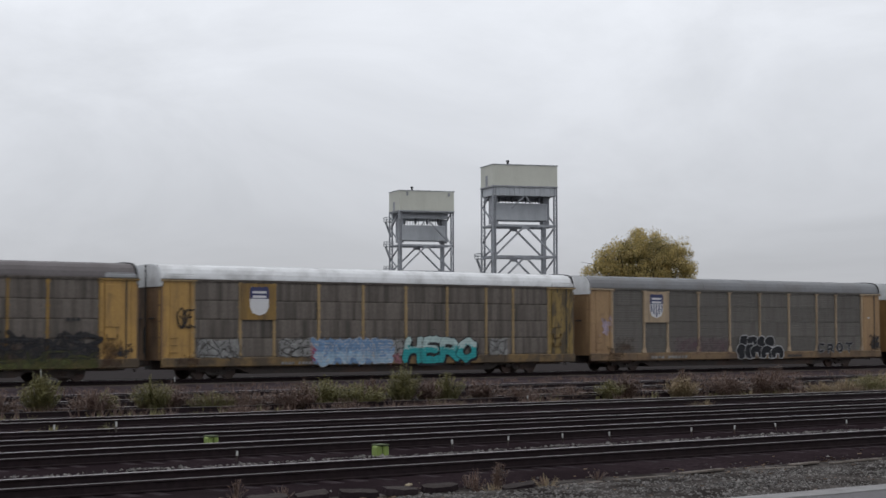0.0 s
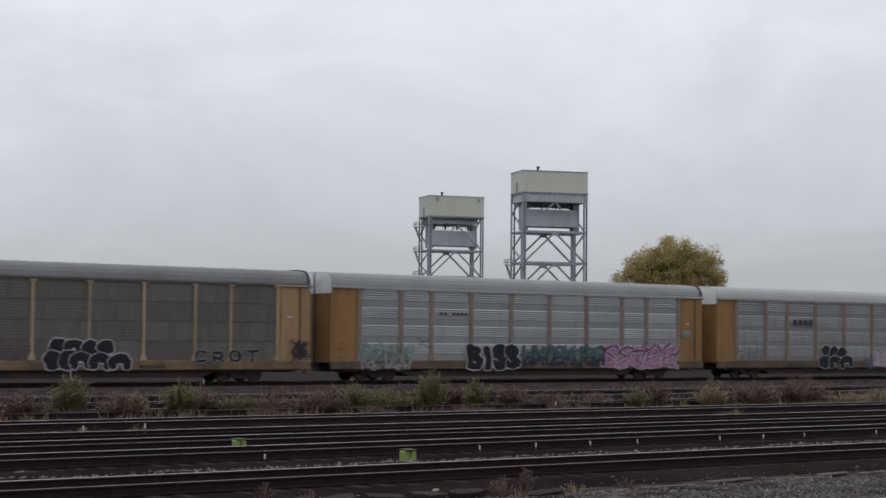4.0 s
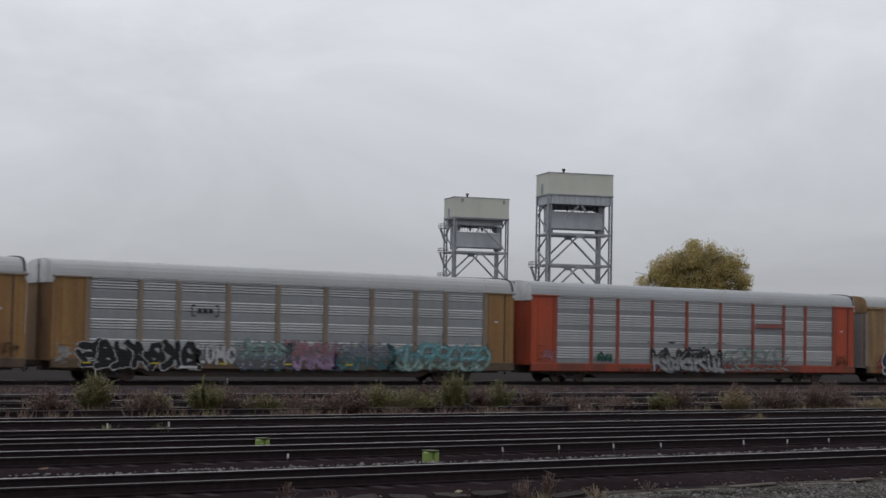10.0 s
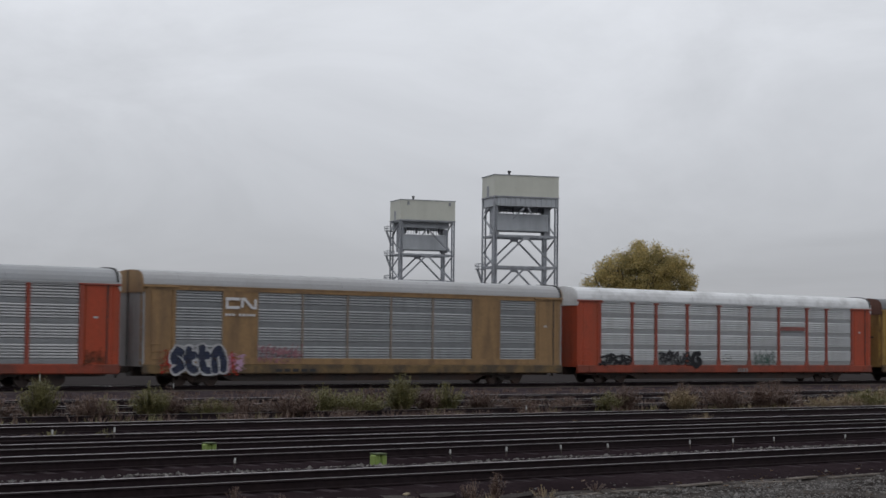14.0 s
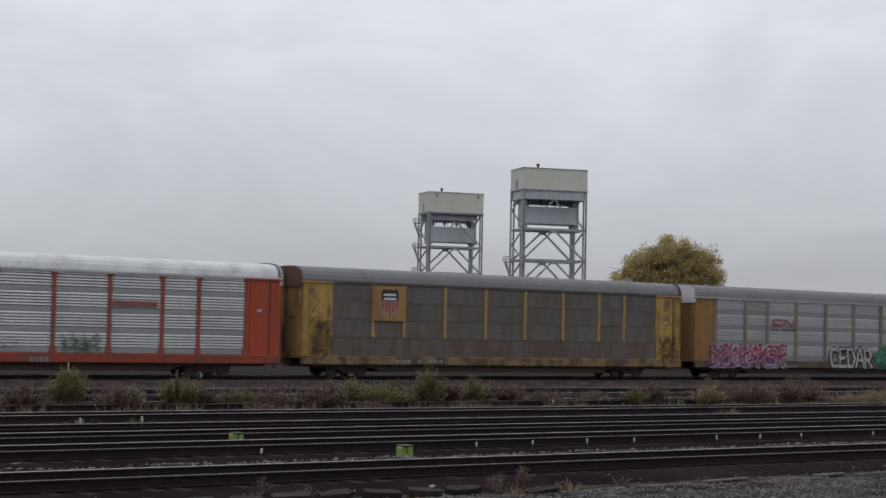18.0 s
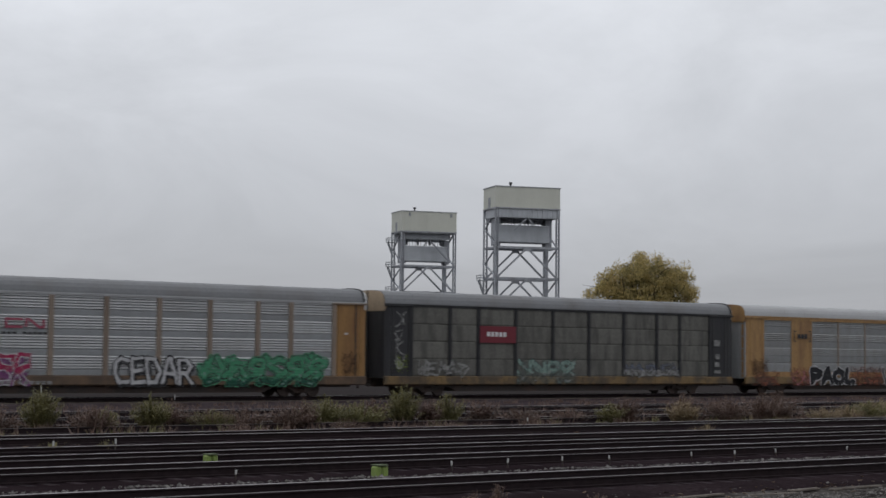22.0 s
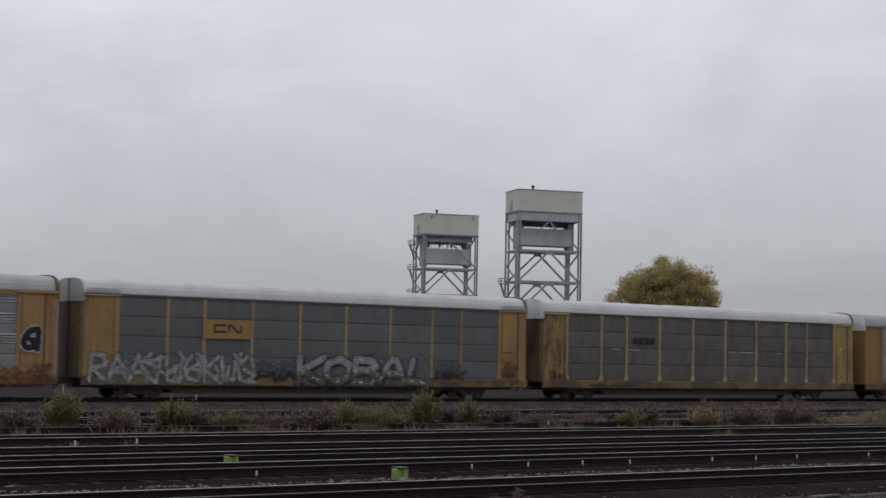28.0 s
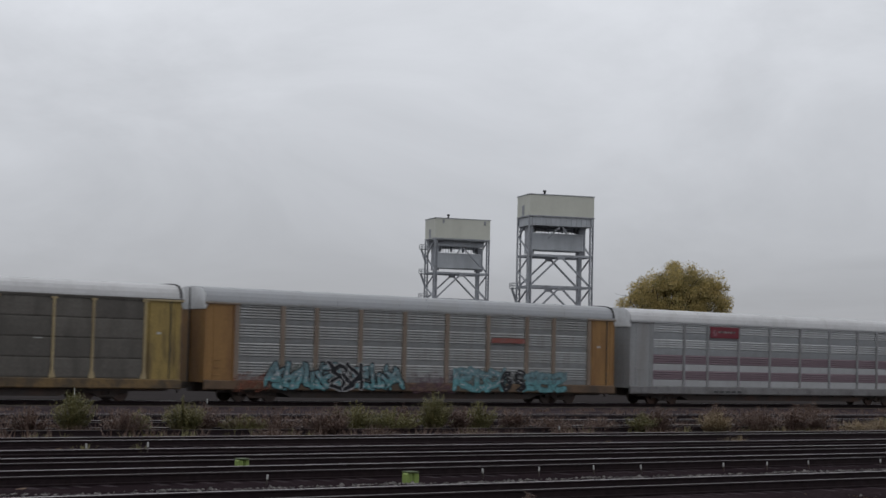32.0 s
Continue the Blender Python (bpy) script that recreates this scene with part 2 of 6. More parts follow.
    "yellow_sill": surface("grimy_yellow_sill", (0.155, 0.100, 0.042), 0.65, spread=0.15, stain=(0.05, 0.038, 0.028), stain_amount=0.85, streak=1.0, stain_scale=0.9, edge=(0.42, 0.58)),
    "orange_sill": surface("grimy_orange_sill", (0.112, 0.070, 0.041), 0.65, spread=0.15, stain=(0.055, 0.038, 0.028), stain_amount=0.85, streak=1.0, stain_scale=0.9, edge=(0.40, 0.6)),
    "tan_sill": surface("grimy_tan_sill", (0.165, 0.108, 0.058), 0.65, spread=0.15, stain=(0.06, 0.04, 0.03), stain_amount=0.8, streak=1.0, stain_scale=0.7, edge=(0.42, 0.6)),
    "red_sill": surface("grimy_red_sill", (0.23, 0.042, 0.020), 0.6, spread=0.12, stain=(0.085, 0.035, 0.025), stain_amount=0.7, streak=1.0, stain_scale=0.6, edge=(0.45, 0.62)),
    "rust_end": surface("rusted_end_door_paint", (0.185, 0.112, 0.060), 0.75, spread=0.2, stain=(0.055, 0.038, 0.028), stain_amount=0.85, streak=4.0, stain_scale=0.9, edge=(0.42, 0.6)),
    "grimy_yellow": surface("grimy_olive_yellow_paint", (0.215, 0.148, 0.048), 0.65, spread=0.16, stain=(0.055, 0.044, 0.030), stain_amount=0.9, streak=2.0, stain_scale=1.4, edge=(0.46, 0.58)),
    "worn_gold": surface("worn_bright_yellow_paint", (0.37, 0.235, 0.06), 0.6, spread=0.15, stain=(0.135, 0.076, 0.040), stain_amount=0.9, streak=1.3, stain_scale=1.1, edge=(0.49, 0.60)),
    "amber": surface("orange_tan_paint", (0.285, 0.168, 0.066), 0.6, spread=0.12, stain=(0.13, 0.062, 0.036), stain_amount=0.7, streak=2.5, stain_scale=0.9),
    "roof_light": surface("dusty_white_roof", (0.50, 0.50, 0.505), 0.55, spread=0.06, stain=(0.36, 0.355, 0.35), stain_amount=0.6, streak=1.0, stain_scale=0.6),
    "rust_sill": surface("rusted_sill", (0.085, 0.055, 0.036), 0.75, spread=0.2, stain=(0.04, 0.027, 0.021), stain_amount=0.8, streak=1.0, stain_scale=1.1),
    "roof_pale": surface("dusty_grey_roof", (0.345, 0.348, 0.356), 0.55, spread=0.06, stain=(0.30, 0.30, 0.295), stain_amount=0.6, streak=1.0, stain_scale=0.6),
    "bright_gold": surface("sound_yellow_paint", (0.37, 0.222, 0.066), 0.55, spread=0.12, stain=(0.15, 0.095, 0.045), stain_amount=0.7, streak=2.0, stain_scale=1.1),
    "pale_yellow": surface("faded_pale_yellow_post", (0.36, 0.29, 0.165), 0.7, spread=0.12, stain=(0.14, 0.105, 0.06), stain_amount=0.6, streak=3),
    "grey_sill": surface("grimy_grey_sill", (0.165, 0.162, 0.165), 0.65, spread=0.15, stain=(0.08, 0.072, 0.07), stain_amount=0.8, streak=1.0, stain_scale=0.8),
    "ochre": surface("faded_ochre_paint", (0.25, 0.152, 0.069), 0.6, spread=0.13, stain=(0.105, 0.066, 0.040), stain_amount=0.7, streak=2.5),
    "purple": surface("purple_stripe_paint", (0.19, 0.135, 0.155), 0.6, spread=0.1, stain=(0.15, 0.11, 0.125), stain_amount=0.5, streak=3),
    "white_mark": surface("white_paint", (0.42, 0.42, 0.41), 0.6, spread=0.1, stain=(0.2, 0.19, 0.18), stain_amount=0.5, stain_scale=8),
}


# ---- shaping ----
def box(bm, x0, x1, y0, y1, z0, z1, mi=0):
    v = [bm.verts.new(p) for p in ((x0, y0, z0), (x1, y0, z0), (x1, y1, z0), (x0, y1, z0), (x0, y0, z1), (x1, y0, z1), (x1, y1, z1), (x0, y1, z1))]
    for q in ((0, 3, 2, 1), (4, 5, 6, 7), (0, 1, 5, 4), (1, 2, 6, 5), (2, 3, 7, 6), (3, 0, 4, 7)):
        bm.faces.new([v[i] for i in q]).material_index = mi


def chamfer_box(bm, x0, x1, y0, y1, z0, z1, c=0.02):
    """A box whose eight upright and level edges are cut off."""
    geo = bmesh.ops.create_cube(bm, size=1.0)
    bmesh.ops.scale(bm, vec=(x1 - x0, y1 - y0, z1 - z0), verts=geo["verts"])
    bmesh.ops.translate(bm, vec=((x0 + x1) / 2, (y0 + y1) / 2, (z0 + z1) / 2), verts=geo["verts"])
    edges = {e for v in geo["verts"] for e in v.link_edges}
    bmesh.ops.bevel(bm, geom=list(edges), offset=c, segments=1, affect="EDGES")


def prism_x(bm, profile, x0, x1, closed=True, caps=True, mi=0):
    """A profile of (y, z) points drawn along x."""
    a = [bm.verts.new((x0, y, z)) for y, z in profile]
    b = [bm.verts.new((x1, y, z)) for y, z in profile]
    k = len(profile)
    for i in range(k if closed else k - 1):
        j = (i + 1) % k
        bm.faces.new((a[i], b[i], b[j], a[j])).material_index = mi
    if caps and closed:
        bm.faces.new(a[::-1])
        bm.faces.new(b)


def prism_y(bm, outline, y0, y1, mi=0):
    """An outline of (x, z) points given depth along y."""
    a = [bm.verts.new((x, y0, z)) for x, z in outline]
    b = [bm.verts.new((x, y1, z)) for x, z in outline]
    k = len(outline)
    bm.faces.new(a).material_index = mi
    bm.faces.new(b[::-1]).material_index = mi
    for i in range(k):
        j = (i + 1) % k
        bm.faces.new((a[j], a[i], b[i], b[j])).material_index = mi


def rod(bm, p, q, r, sides=8, r2=None):
    p, q = Vector(p), Vector(q)
    way = q - p
    turn = way.to_track_quat("Z", "Y").to_matrix().to_4x4()
    made = bmesh.ops.create_cone(bm, cap_ends=True, segments=sides, radius1=r, radius2=r if r2 is None else r2, depth=way.length)
    bmesh.ops.transform(bm, matrix=Matrix.Translation((p + q) / 2) @ turn, verts=made["verts"])


def beam(bm, p, q, w, h=None):
    """A straight square bar from p to q."""
    p, q = Vector(p), Vector(q)
    way = q - p
    turn = way.to_track_quat("Z", "Y").to_matrix().to_4x4()
    made = bmesh.ops.create_cube(bm, size=1.0)
    bmesh.ops.scale(bm, vec=(w, h or w, way.length), verts=made["verts"])
    bmesh.ops.transform(bm, matrix=Matrix.Translation((p + q) / 2) @ turn, verts=made["verts"])


def to_mesh(bm, name, mats, fix=True):
    if fix:
        bmesh.ops.recalc_face_normals(bm, faces=bm.faces)
    me = bpy.data.meshes.new(name)
    bm.to_mesh(me)
    bm.free()
    for m in mats if isinstance(mats, (list, tuple)) else [mats]:
        me.materials.append(m)
    return me


def part(name, bm, material, parent, label="", at=None):
    """Links a bmesh or a mesh as one object under parent."""
    me = bm if isinstance(bm, bpy.types.Mesh) else to_mesh(bm, name, material)
    ob = new(name, me)
    ob.parent = parent
    if at is not None:
        ob.location = at
    if label:
        ob["label"] = label
    return ob


MESHES = {}


def shared(key, build, material):
    if key not in MESHES:
        bm = bmesh.new()
        build(bm)
        MESHES[key] = to_mesh(bm, key[0], material)
    return MESHES[key]


def empty(name, x, y, z, turn=0):
    ob = new(name)
    ob.matrix_basis = pose(x, y, z, 0, 0, turn)
    return ob

# ---- ground ----
GROUND_Z = -0.30
TRACKS = (24.05, 29.70, 33.20, 36.0, 41.40, 46.8, 52.0, 57.6)   # middles of the near tracks
TRAIN_Y = SIDE + 1.6


def ground_height(x, y):
    """Ballast beds under the tracks, hollows between them, a level road before them."""
    if y < 16.9:
        return -0.19
    if y < 20.6:
        return -0.215 + 0.02 * noise.noise(Vector((x * 0.6, y * 0.8, 5)))
    z = GROUND_Z + 0.03 * noise.noise(Vector((x * 0.35, y * 0.5, 0)))
    for c in (*TRACKS, TRAIN_Y):
        d = abs(y - c)
        top = -0.19
        if d < 2.9:
            z = max(z, GROUND_Z + (top - GROUND_Z) * min(1.0, (2.9 - d) / 1.1))
    if 25.0 < y < 27.2:
        z = max(z, -0.06 - 0.14 * max(0.0, y - 25.9) + 0.03 * noise.noise(Vector((x * 0.8, y, 3))))
    return z


def lines(*runs):
    out = []
    for a, b, step in runs:
        v = a
        while v < b - 1e-6:
            out.append(v)
            v += step
    out.append(runs[-1][1])
    return out


def build_ground():
    xs = lines((-4000, -400, 900), (-400, -40, 60), (-40, 0, 5), (0, 80, 1.0), (80, 200, 6), (200, 600, 80), (600, 4800, 700))
    ys = lines((-4000, -100, 975), (-100, 16, 29), (16, 16.8, 0.4), (16.8, 17.0, 0.1), (17.0, 60, 0.35), (60, 80, 0.8), (80, 200, 10), (200, 1000, 100), (1000, 4800, 760))
    verts = [(x, y, ground_height(x, y)) for y in ys for x in xs]
    w = len(xs)
    faces, slot = [], []
    for j in range(len(ys) - 1):
        for i in range(w - 1):
            a = j * w + i
            faces.append((a, a + 1, a + 1 + w, a + w))
            mid = (ys[j] + ys[j + 1]) / 2
            slot.append(2 if mid < 16.85 else 1 if mid < 21.4 else 4 if mid > 78.2 else 5 if mid > 73.4 else 3 if mid > 44.0 else 0)
    me = bpy.data.meshes.new("ground")
    me.from_pydata(verts, [], faces)
    me.polygons.foreach_set("material_index", slot)
    for m in (
        surface("oily_dark_ballast", (0.0285, 0.0210, 0.0236), 0.95, spread=0.5, grain=11.0, stain=(0.0172, 0.0124, 0.0140), stain_amount=0.9, stain_scale=0.3, edge=(0.36, 0.56), bump=0.9, bump_scale=14, gloss=0.0),
        surface("dark_gravel", (0.080, 0.072, 0.068), 0.95, spread=0.55, grain=7.0, stain=(0.018, 0.015, 0.014), stain_amount=0.85, stain_scale=0.9, edge=(0.40, 0.60), bump=0.6, bump_scale=9, gloss=0.0),
        surface("worn_asphalt", (0.088, 0.082, 0.086), 0.8, spread=0.15, grain=9.0, stain=(0.06, 0.055, 0.058), stain_amount=0.6, stain_scale=0.7, bump=0.15, bump_scale=30),
        surface("dusty_ballast", (0.064, 0.052, 0.056), 0.95, spread=0.45, grain=7.0, stain=(0.034, 0.026, 0.028), stain_amount=0.85, stain_scale=0.7, edge=(0.4, 0.6), bump=0.8, bump_scale=10, gloss=0.0),
        surface("pale_gravel", (0.038, 0.034, 0.034), 0.95, spread=0.3, grain=5.0, stain=(0.045, 0.040, 0.040), stain_amount=0.8, stain_scale=0.35, bump=0.5, bump_scale=9, gloss=0.0),
        surface("tan_ballast", (0.105, 0.092, 0.078), 0.95, spread=0.3, grain=6.0, stain=(0.055, 0.046, 0.040), stain_amount=0.8, stain_scale=0.5, bump=0.5, bump_scale=9, gloss=0.0),
    ):
        me.materials.append(m)
    ob = new("ground", me)
    return tagged(ob, "dark wet ballast and gravel of a railway yard", "ground", kind="structure")


build_ground()


def build_kerb():
    """A flush concrete edging strip between the gravel and the asphalt, chipped along both edges."""
    verts, faces = [], []
    x, k = -30.0, 0
    while x < 90:
        far, near = 17.05 + 0.05 * noise.noise(Vector((x * 1.4, 0, 0))), 16.5 + 0.07 * noise.noise(Vector((x * 0.9, 7, 0)))
        verts += [(x, far, -0.27), (x, far - 0.02, -0.165), (x, near, -0.17), (x, near - 0.01, -0.27)]
        if k:
            a = 4 * (k - 1)
            faces += [(a + i, a + i + 1, a + i + 5, a + i + 4) for i in range(3)]
        x += 0.25
        k += 1
    me = bpy.data.meshes.new("kerb")
    me.from_pydata(verts, [], faces)
    me.materials.append(surface("worn_concrete", (0.20, 0.195, 0.195), 0.8, spread=0.15, grain=6.0, stain=(0.10, 0.095, 0.095), stain_amount=0.7, stain_scale=1.6, bump=0.3, bump_scale=30))
    return tagged(new("kerb", me), "worn pale concrete edging beside the gravel", "kerb", kind="structure")


build_kerb()

# ---- tracks ----
RUSTY = surface("rusty_rail_side", (0.0190, 0.0132, 0.0148), 0.85, 0.0, spread=0.3, stain=(0.019, 0.0125, 0.012), stain_amount=0.5, stain_scale=1.5, gloss=0.1)
POLISHED = surface("polished_rail_head", (0.33, 0.305, 0.31), 0.36, 0.85, spread=0.1)
DULL = surface("dull_rail_head", (0.11, 0.10, 0.10), 0.5, 0.6, spread=0.2)
TIE = surface("creosoted_timber", (0.0245, 0.0174, 0.0204), 0.9, spread=0.35, grain=14, stain=(0.032, 0.025, 0.024), stain_amount=0.4, stain_scale=2.0, bump=0.4, bump_scale=25, random_value=0.35, gloss=0.08)


def rail_mesh(x0, x1, head, y_shift=0.0):
    bm = bmesh.new()
    prism_x(bm, [(-0.07, -0.175), (-0.07, -0.160), (-0.012, -0.145), (-0.010, -0.045), (-0.036, -0.034), (-0.036, -0.006), (-0.028, 0.0),
                 (0.028, 0.0), (0.036, -0.006), (0.036, -0.034), (0.010, -0.045), (0.012, -0.145), (0.07, -0.160), (0.07, -0.175)], x0, x1)
    bmesh.ops.recalc_face_normals(bm, faces=bm.faces)
    for f in bm.faces:
        if f.normal.z > 0.5 and f.calc_center_median().z > -0.01:
            f.material_index = 1
    return to_mesh(bm, "rail", [RUSTY, head], fix=False)


def tie_build(bm):
    chamfer_box(bm, -0.115, 0.115, -1.3, 1.3, -0.33, -0.172, 0.015)


TIE_MESH = shared(("tie",), tie_build, TIE)


def plate_build(bm):
    box(bm, -0.1, 0.1, -0.17, 0.17, -0.176, -0.162)
    for sx, sy in ((-0.05, -0.1), (0.05, -0.1), (-0.05, 0.1), (0.05, 0.1)):
        box(bm, sx - 0.012, sx + 0.012, sy - 0.012, sy + 0.012, -0.165, -0.145)


PLATE_MESH = shared(("tie_plate",), plate_build, RUSTY)


def railway_track(y, x0, x1, near_head, far_head, ties, plates=False):
    t = empty("railway_track", 0, y, 0)
    tagged(t, "rusty steel railway track on dark timber ties", "railway track", "yard tracks", "structure")
    for side, head in ((-0.752, near_head), (0.752, far_head)):
        part("rail", rail_mesh(x0, x1, head), None, t, at=(0, side, 0))
    if ties:
        a, b = ties
        x = a
        while x < b:
            o = part("tie", TIE_MESH, None, t, at=(x + random.uniform(-0.04, 0.04), random.uniform(-0.06, 0.06), random.uniform(-0.022, -0.006)))
            o.rotation_euler = (0, 0, radians(random.uniform(-1.5, 1.5)))
            if plates:
                for side in (-0.752, 0.752):
                    part("tie_plate", PLATE_MESH, None, t, at=(x, side, 0))
            x += 0.52
    return t


# ---- autorack wagons ----
BAYS = (1.78, 4.47, 6.50, 9.25, 12.10, 14.95, 17.80, 20.60, 22.60, 25.30)
Z_BOTTOM, Z_SILL, Z_TOP, Z_EAVE = 0.62, 1.10, 4.90, 5.02
TIERS = 4
ROOF_LINE = [(1.60, 5.00), (1.60, 5.10), (1.56, 5.30), (1.46, 5.50), (1.28, 5.64), (1.00, 5.72), (0.50, 5.765), (0.0, 5.775)]
ROOF_PROFILE = ROOF_LINE + [(-y, z) for y, z in ROOF_LINE[-2::-1]]


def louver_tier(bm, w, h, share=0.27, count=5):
    """One tier of a side panel: open louvers (slot 0) above a band of perforated sheet (slot 1, where a darker copy can
    carry painted shade) that takes a share of the height. Faces -y, from z = 0 up.
    """
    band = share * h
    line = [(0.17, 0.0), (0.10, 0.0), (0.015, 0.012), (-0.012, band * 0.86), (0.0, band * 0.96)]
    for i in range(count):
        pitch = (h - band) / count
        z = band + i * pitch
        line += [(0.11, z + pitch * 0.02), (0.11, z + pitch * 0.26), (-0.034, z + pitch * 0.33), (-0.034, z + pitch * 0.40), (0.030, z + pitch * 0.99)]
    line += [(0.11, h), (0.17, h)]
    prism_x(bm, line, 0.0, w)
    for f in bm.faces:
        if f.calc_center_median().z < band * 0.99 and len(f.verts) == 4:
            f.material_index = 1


def striped_panel(w, h, panel):
    """A louver tier whose slats are painted purple above a plain grey band."""
    key = ("striped_panel", round(w, 2))
    if key not in MESHES:
        bm = bmesh.new()
        louver_tier(bm, w, h, 0.42, 4)
        MESHES[key] = to_mesh(bm, "side_panel", [M["purple"], panel])
    return MESHES[key]


def plain_tier(bm, w, h):
    """One tier of smooth, slightly pillowed sheet with a deep joint at its foot."""
    line = [(0.03, 0.0), (0.03, 0.012), (0.0, 0.016), (-0.014, 0.08), (-0.022, h * 0.5), (-0.012, h - 0.08), (0.0, h - 0.006), (0.03, h)]
    prism_x(bm, line, 0.02, w - 0.02)


def ribbed_tier(bm, w, h):
    """One tier of an older panel: shallow ribs between lapped joints."""
    line = [(0.05, 0.0), (0.03, 0.0), (0.03, 0.015), (-0.016, 0.018), (-0.016, 0.045), (0.0, 0.055)]
    for i in range(6):
        z = 0.07 + (h - 0.09) * (i + 0.5) / 6
        line += [(0.0, z - 0.045), (-0.007, z - 0.02), (-0.007, z + 0.02), (0.0, z + 0.045)]
    line += [(0.0, h - 0.012), (0.03, h - 0.008), (0.03, h), (0.05, h)]
    prism_x(bm, line, 0.0, w)


def post_build(bm, z0, z1, flare, w):
    prism_x_outline = [(-w - flare, z0), (-w - flare, z0 + 0.08), (-w, z0 + 0.42 if flare else z0 + 0.1), (-w, z1), (w, z1), (w, z0 + 0.42 if flare else z0 + 0.1), (w + flare, z0 + 0.08), (w + flare, z0)]
    prism_y(bm, prism_x_outline, -0.07, 0.03)
    box(bm, -0.035, 0.035, -0.10, -0.07, z0 + 0.3, z1 - 0.05)
    if flare:
        box(bm, -w - 0.09, w + 0.09, -0.10, 0.0, z1 - 0.10, z1 - 0.01)


def slim_post_build(bm, z0, z1):
    prism_y(bm, [(-0.075, z0), (-0.075, z1), (0.075, z1), (0.075, z0)], -0.05, 0.03)
    for z in (z0 + 0.12, (z0 * 2 + z1) / 3, (z0 + 2 * z1) / 3, z1 - 0.12):
        box(bm, -0.12, 0.12, -0.065, -0.02, z - 0.04, z + 0.04)


def truck(parent, x):
    """A four-wheel bogie in parts."""
    iron, steel = M["iron"], M["wheel"]
    t = new("truck")
    t.parent = parent
    t.location = (x, 0, 0)

    def frame_build(bm):
        outline = [(-1.15, 0.36), (-1.15, 0.56), (-0.72, 0.62), (-0.42, 0.80), (0.42, 0.80), (0.72, 0.62), (1.15, 0.56), (1.15, 0.36), (0.70, 0.40), (0.40, 0.20), (-0.40, 0.20), (-0.70, 0.40)]
        prism_y(bm, outline, -0.08, 0.08)
        for i in (-0.16, 0.0, 0.16):
            rod(bm, (i, -0.10, 0.30), (i, -0.10, 0.62), 0.06, 8)

    def wheel_build(bm):
        r = 0.42
        rod(bm, (0, -0.06, r), (0, 0.06, r), r, 28)
        rod(bm, (0, 0.06, r), (0, 0.09, r), r + 0.025, 28)
        rod(bm, (0, -0.10, r), (0, -0.06, r), 0.13, 12)

    for side in (-1, 1):
        f = part("side_frame", shared(("side_frame",), frame_build, iron), None, t, at=(0, side * 1.02, 0))
        if side > 0:
            f.rotation_euler = (0, 0, math.pi)
        for wx in (-0.89, 0.89):
            wh = part("wheel", shared(("wheel",), wheel_build, steel), None, t, at=(wx, side * 0.78, 0))
            if side > 0:
                wh.rotation_euler = (0, 0, math.pi)

    def bolster_build(bm):
        box(bm, -0.2, 0.2, -1.0, 1.0, 0.42, 0.66)
        for wx in (-0.89, 0.89):
            rod(bm, (wx, -0.8, 0.42), (wx, 0.8, 0.42), 0.08, 10)

    part("bolster", shared(("bolster",), bolster_build, iron), None, t)
    return t


def end_doors(parent, spec, x, out):
    """The tall folding doors that close one end, the cap over them and the coupler. out: -1 or 1, the way it faces."""
    body, cap = M[spec.get("end", spec["body"])], M[spec["cap"]]

    def door_build(bm):
        for k in range(3):
            y0 = 0.02 + k * 0.52
            box(bm, -0.04, 0.04, y0, y0 + 0.50, 0.98, 4.72)
            for z in (1.3, 2.1, 2.9, 3.7, 4.5):
                box(bm, -0.055, 0.055, y0 + 0.04, y0 + 0.46, z - 0.03, z + 0.03)
        rod(bm, (-0.07, 0.1, 1.0), (-0.07, 0.1, 4.7), 0.025, 6)

    key = ("end_door", spec.get("end", spec["body"]))
    for side in (-1, 1):
        d = part("end_door", shared(key, door_build, body), None, parent, at=(x + out * -0.05, 0, 0))
        d.rotation_euler = (0, 0, 0 if side > 0 else math.pi)

    def cap_build(bm):
        pts = [(1.56, 4.62), (1.56, 5.08)] + [(y * 0.985, z - 0.02) for y, z in ROOF_PROFILE[2:-2]] + [(-1.56, 5.08), (-1.56, 4.62)]
        prism_x(bm, pts, -0.07, 0.07)

    part("end_cap", shared(("end_cap", spec["cap"]), cap_build, cap), None, parent, at=(x + out * -0.02, 0, 0))
    seal = shared(("door_gap",), lambda bm: box(bm, -0.02, 0.02, -0.035, 0.035, 1.0, 5.72), M["rubber"])
    part("door_gap", seal, None, parent, at=(x + out * 0.065, 0, 0))

    if spec.get("locks"):
        for side in (-1, 1):
            bar = shared(("lock_bar",), lambda bm: chamfer_box(bm, -0.03, 0.03, -0.26, 0.26, -0.05, 0.05, 0.012), M["iron"])
            part("lock_bar", bar, None, parent, at=(x + out * 0.06, side * 0.62, 3.05))
        rod_mesh = shared(("lock_rod",), lambda bm: rod(bm, (0, 0, 1.3), (0, 0, 2.6), 0.05, 8), M["iron"])
        part("lock_rod", rod_mesh, None, parent, at=(x + out * 0.07, 0.12, 0))

    def coupler_build(bm):
        box(bm, -0.32, 0.35, -0.12, 0.12, 0.72, 0.96)
        chamfer_box(bm, -0.68, -0.30, -0.17, 0.14, 0.68, 1.0, 0.04)
        rod(bm, (-0.2, 0.3, 0.8), (-0.55, 0.22, 0.42), 0.035, 6)

    c = part("coupler", shared(("coupler",), coupler_build, M["iron"]), None, parent, at=(x, 0, 0))
    c.rotation_euler = (0, 0, 0 if out < 0 else math.pi)


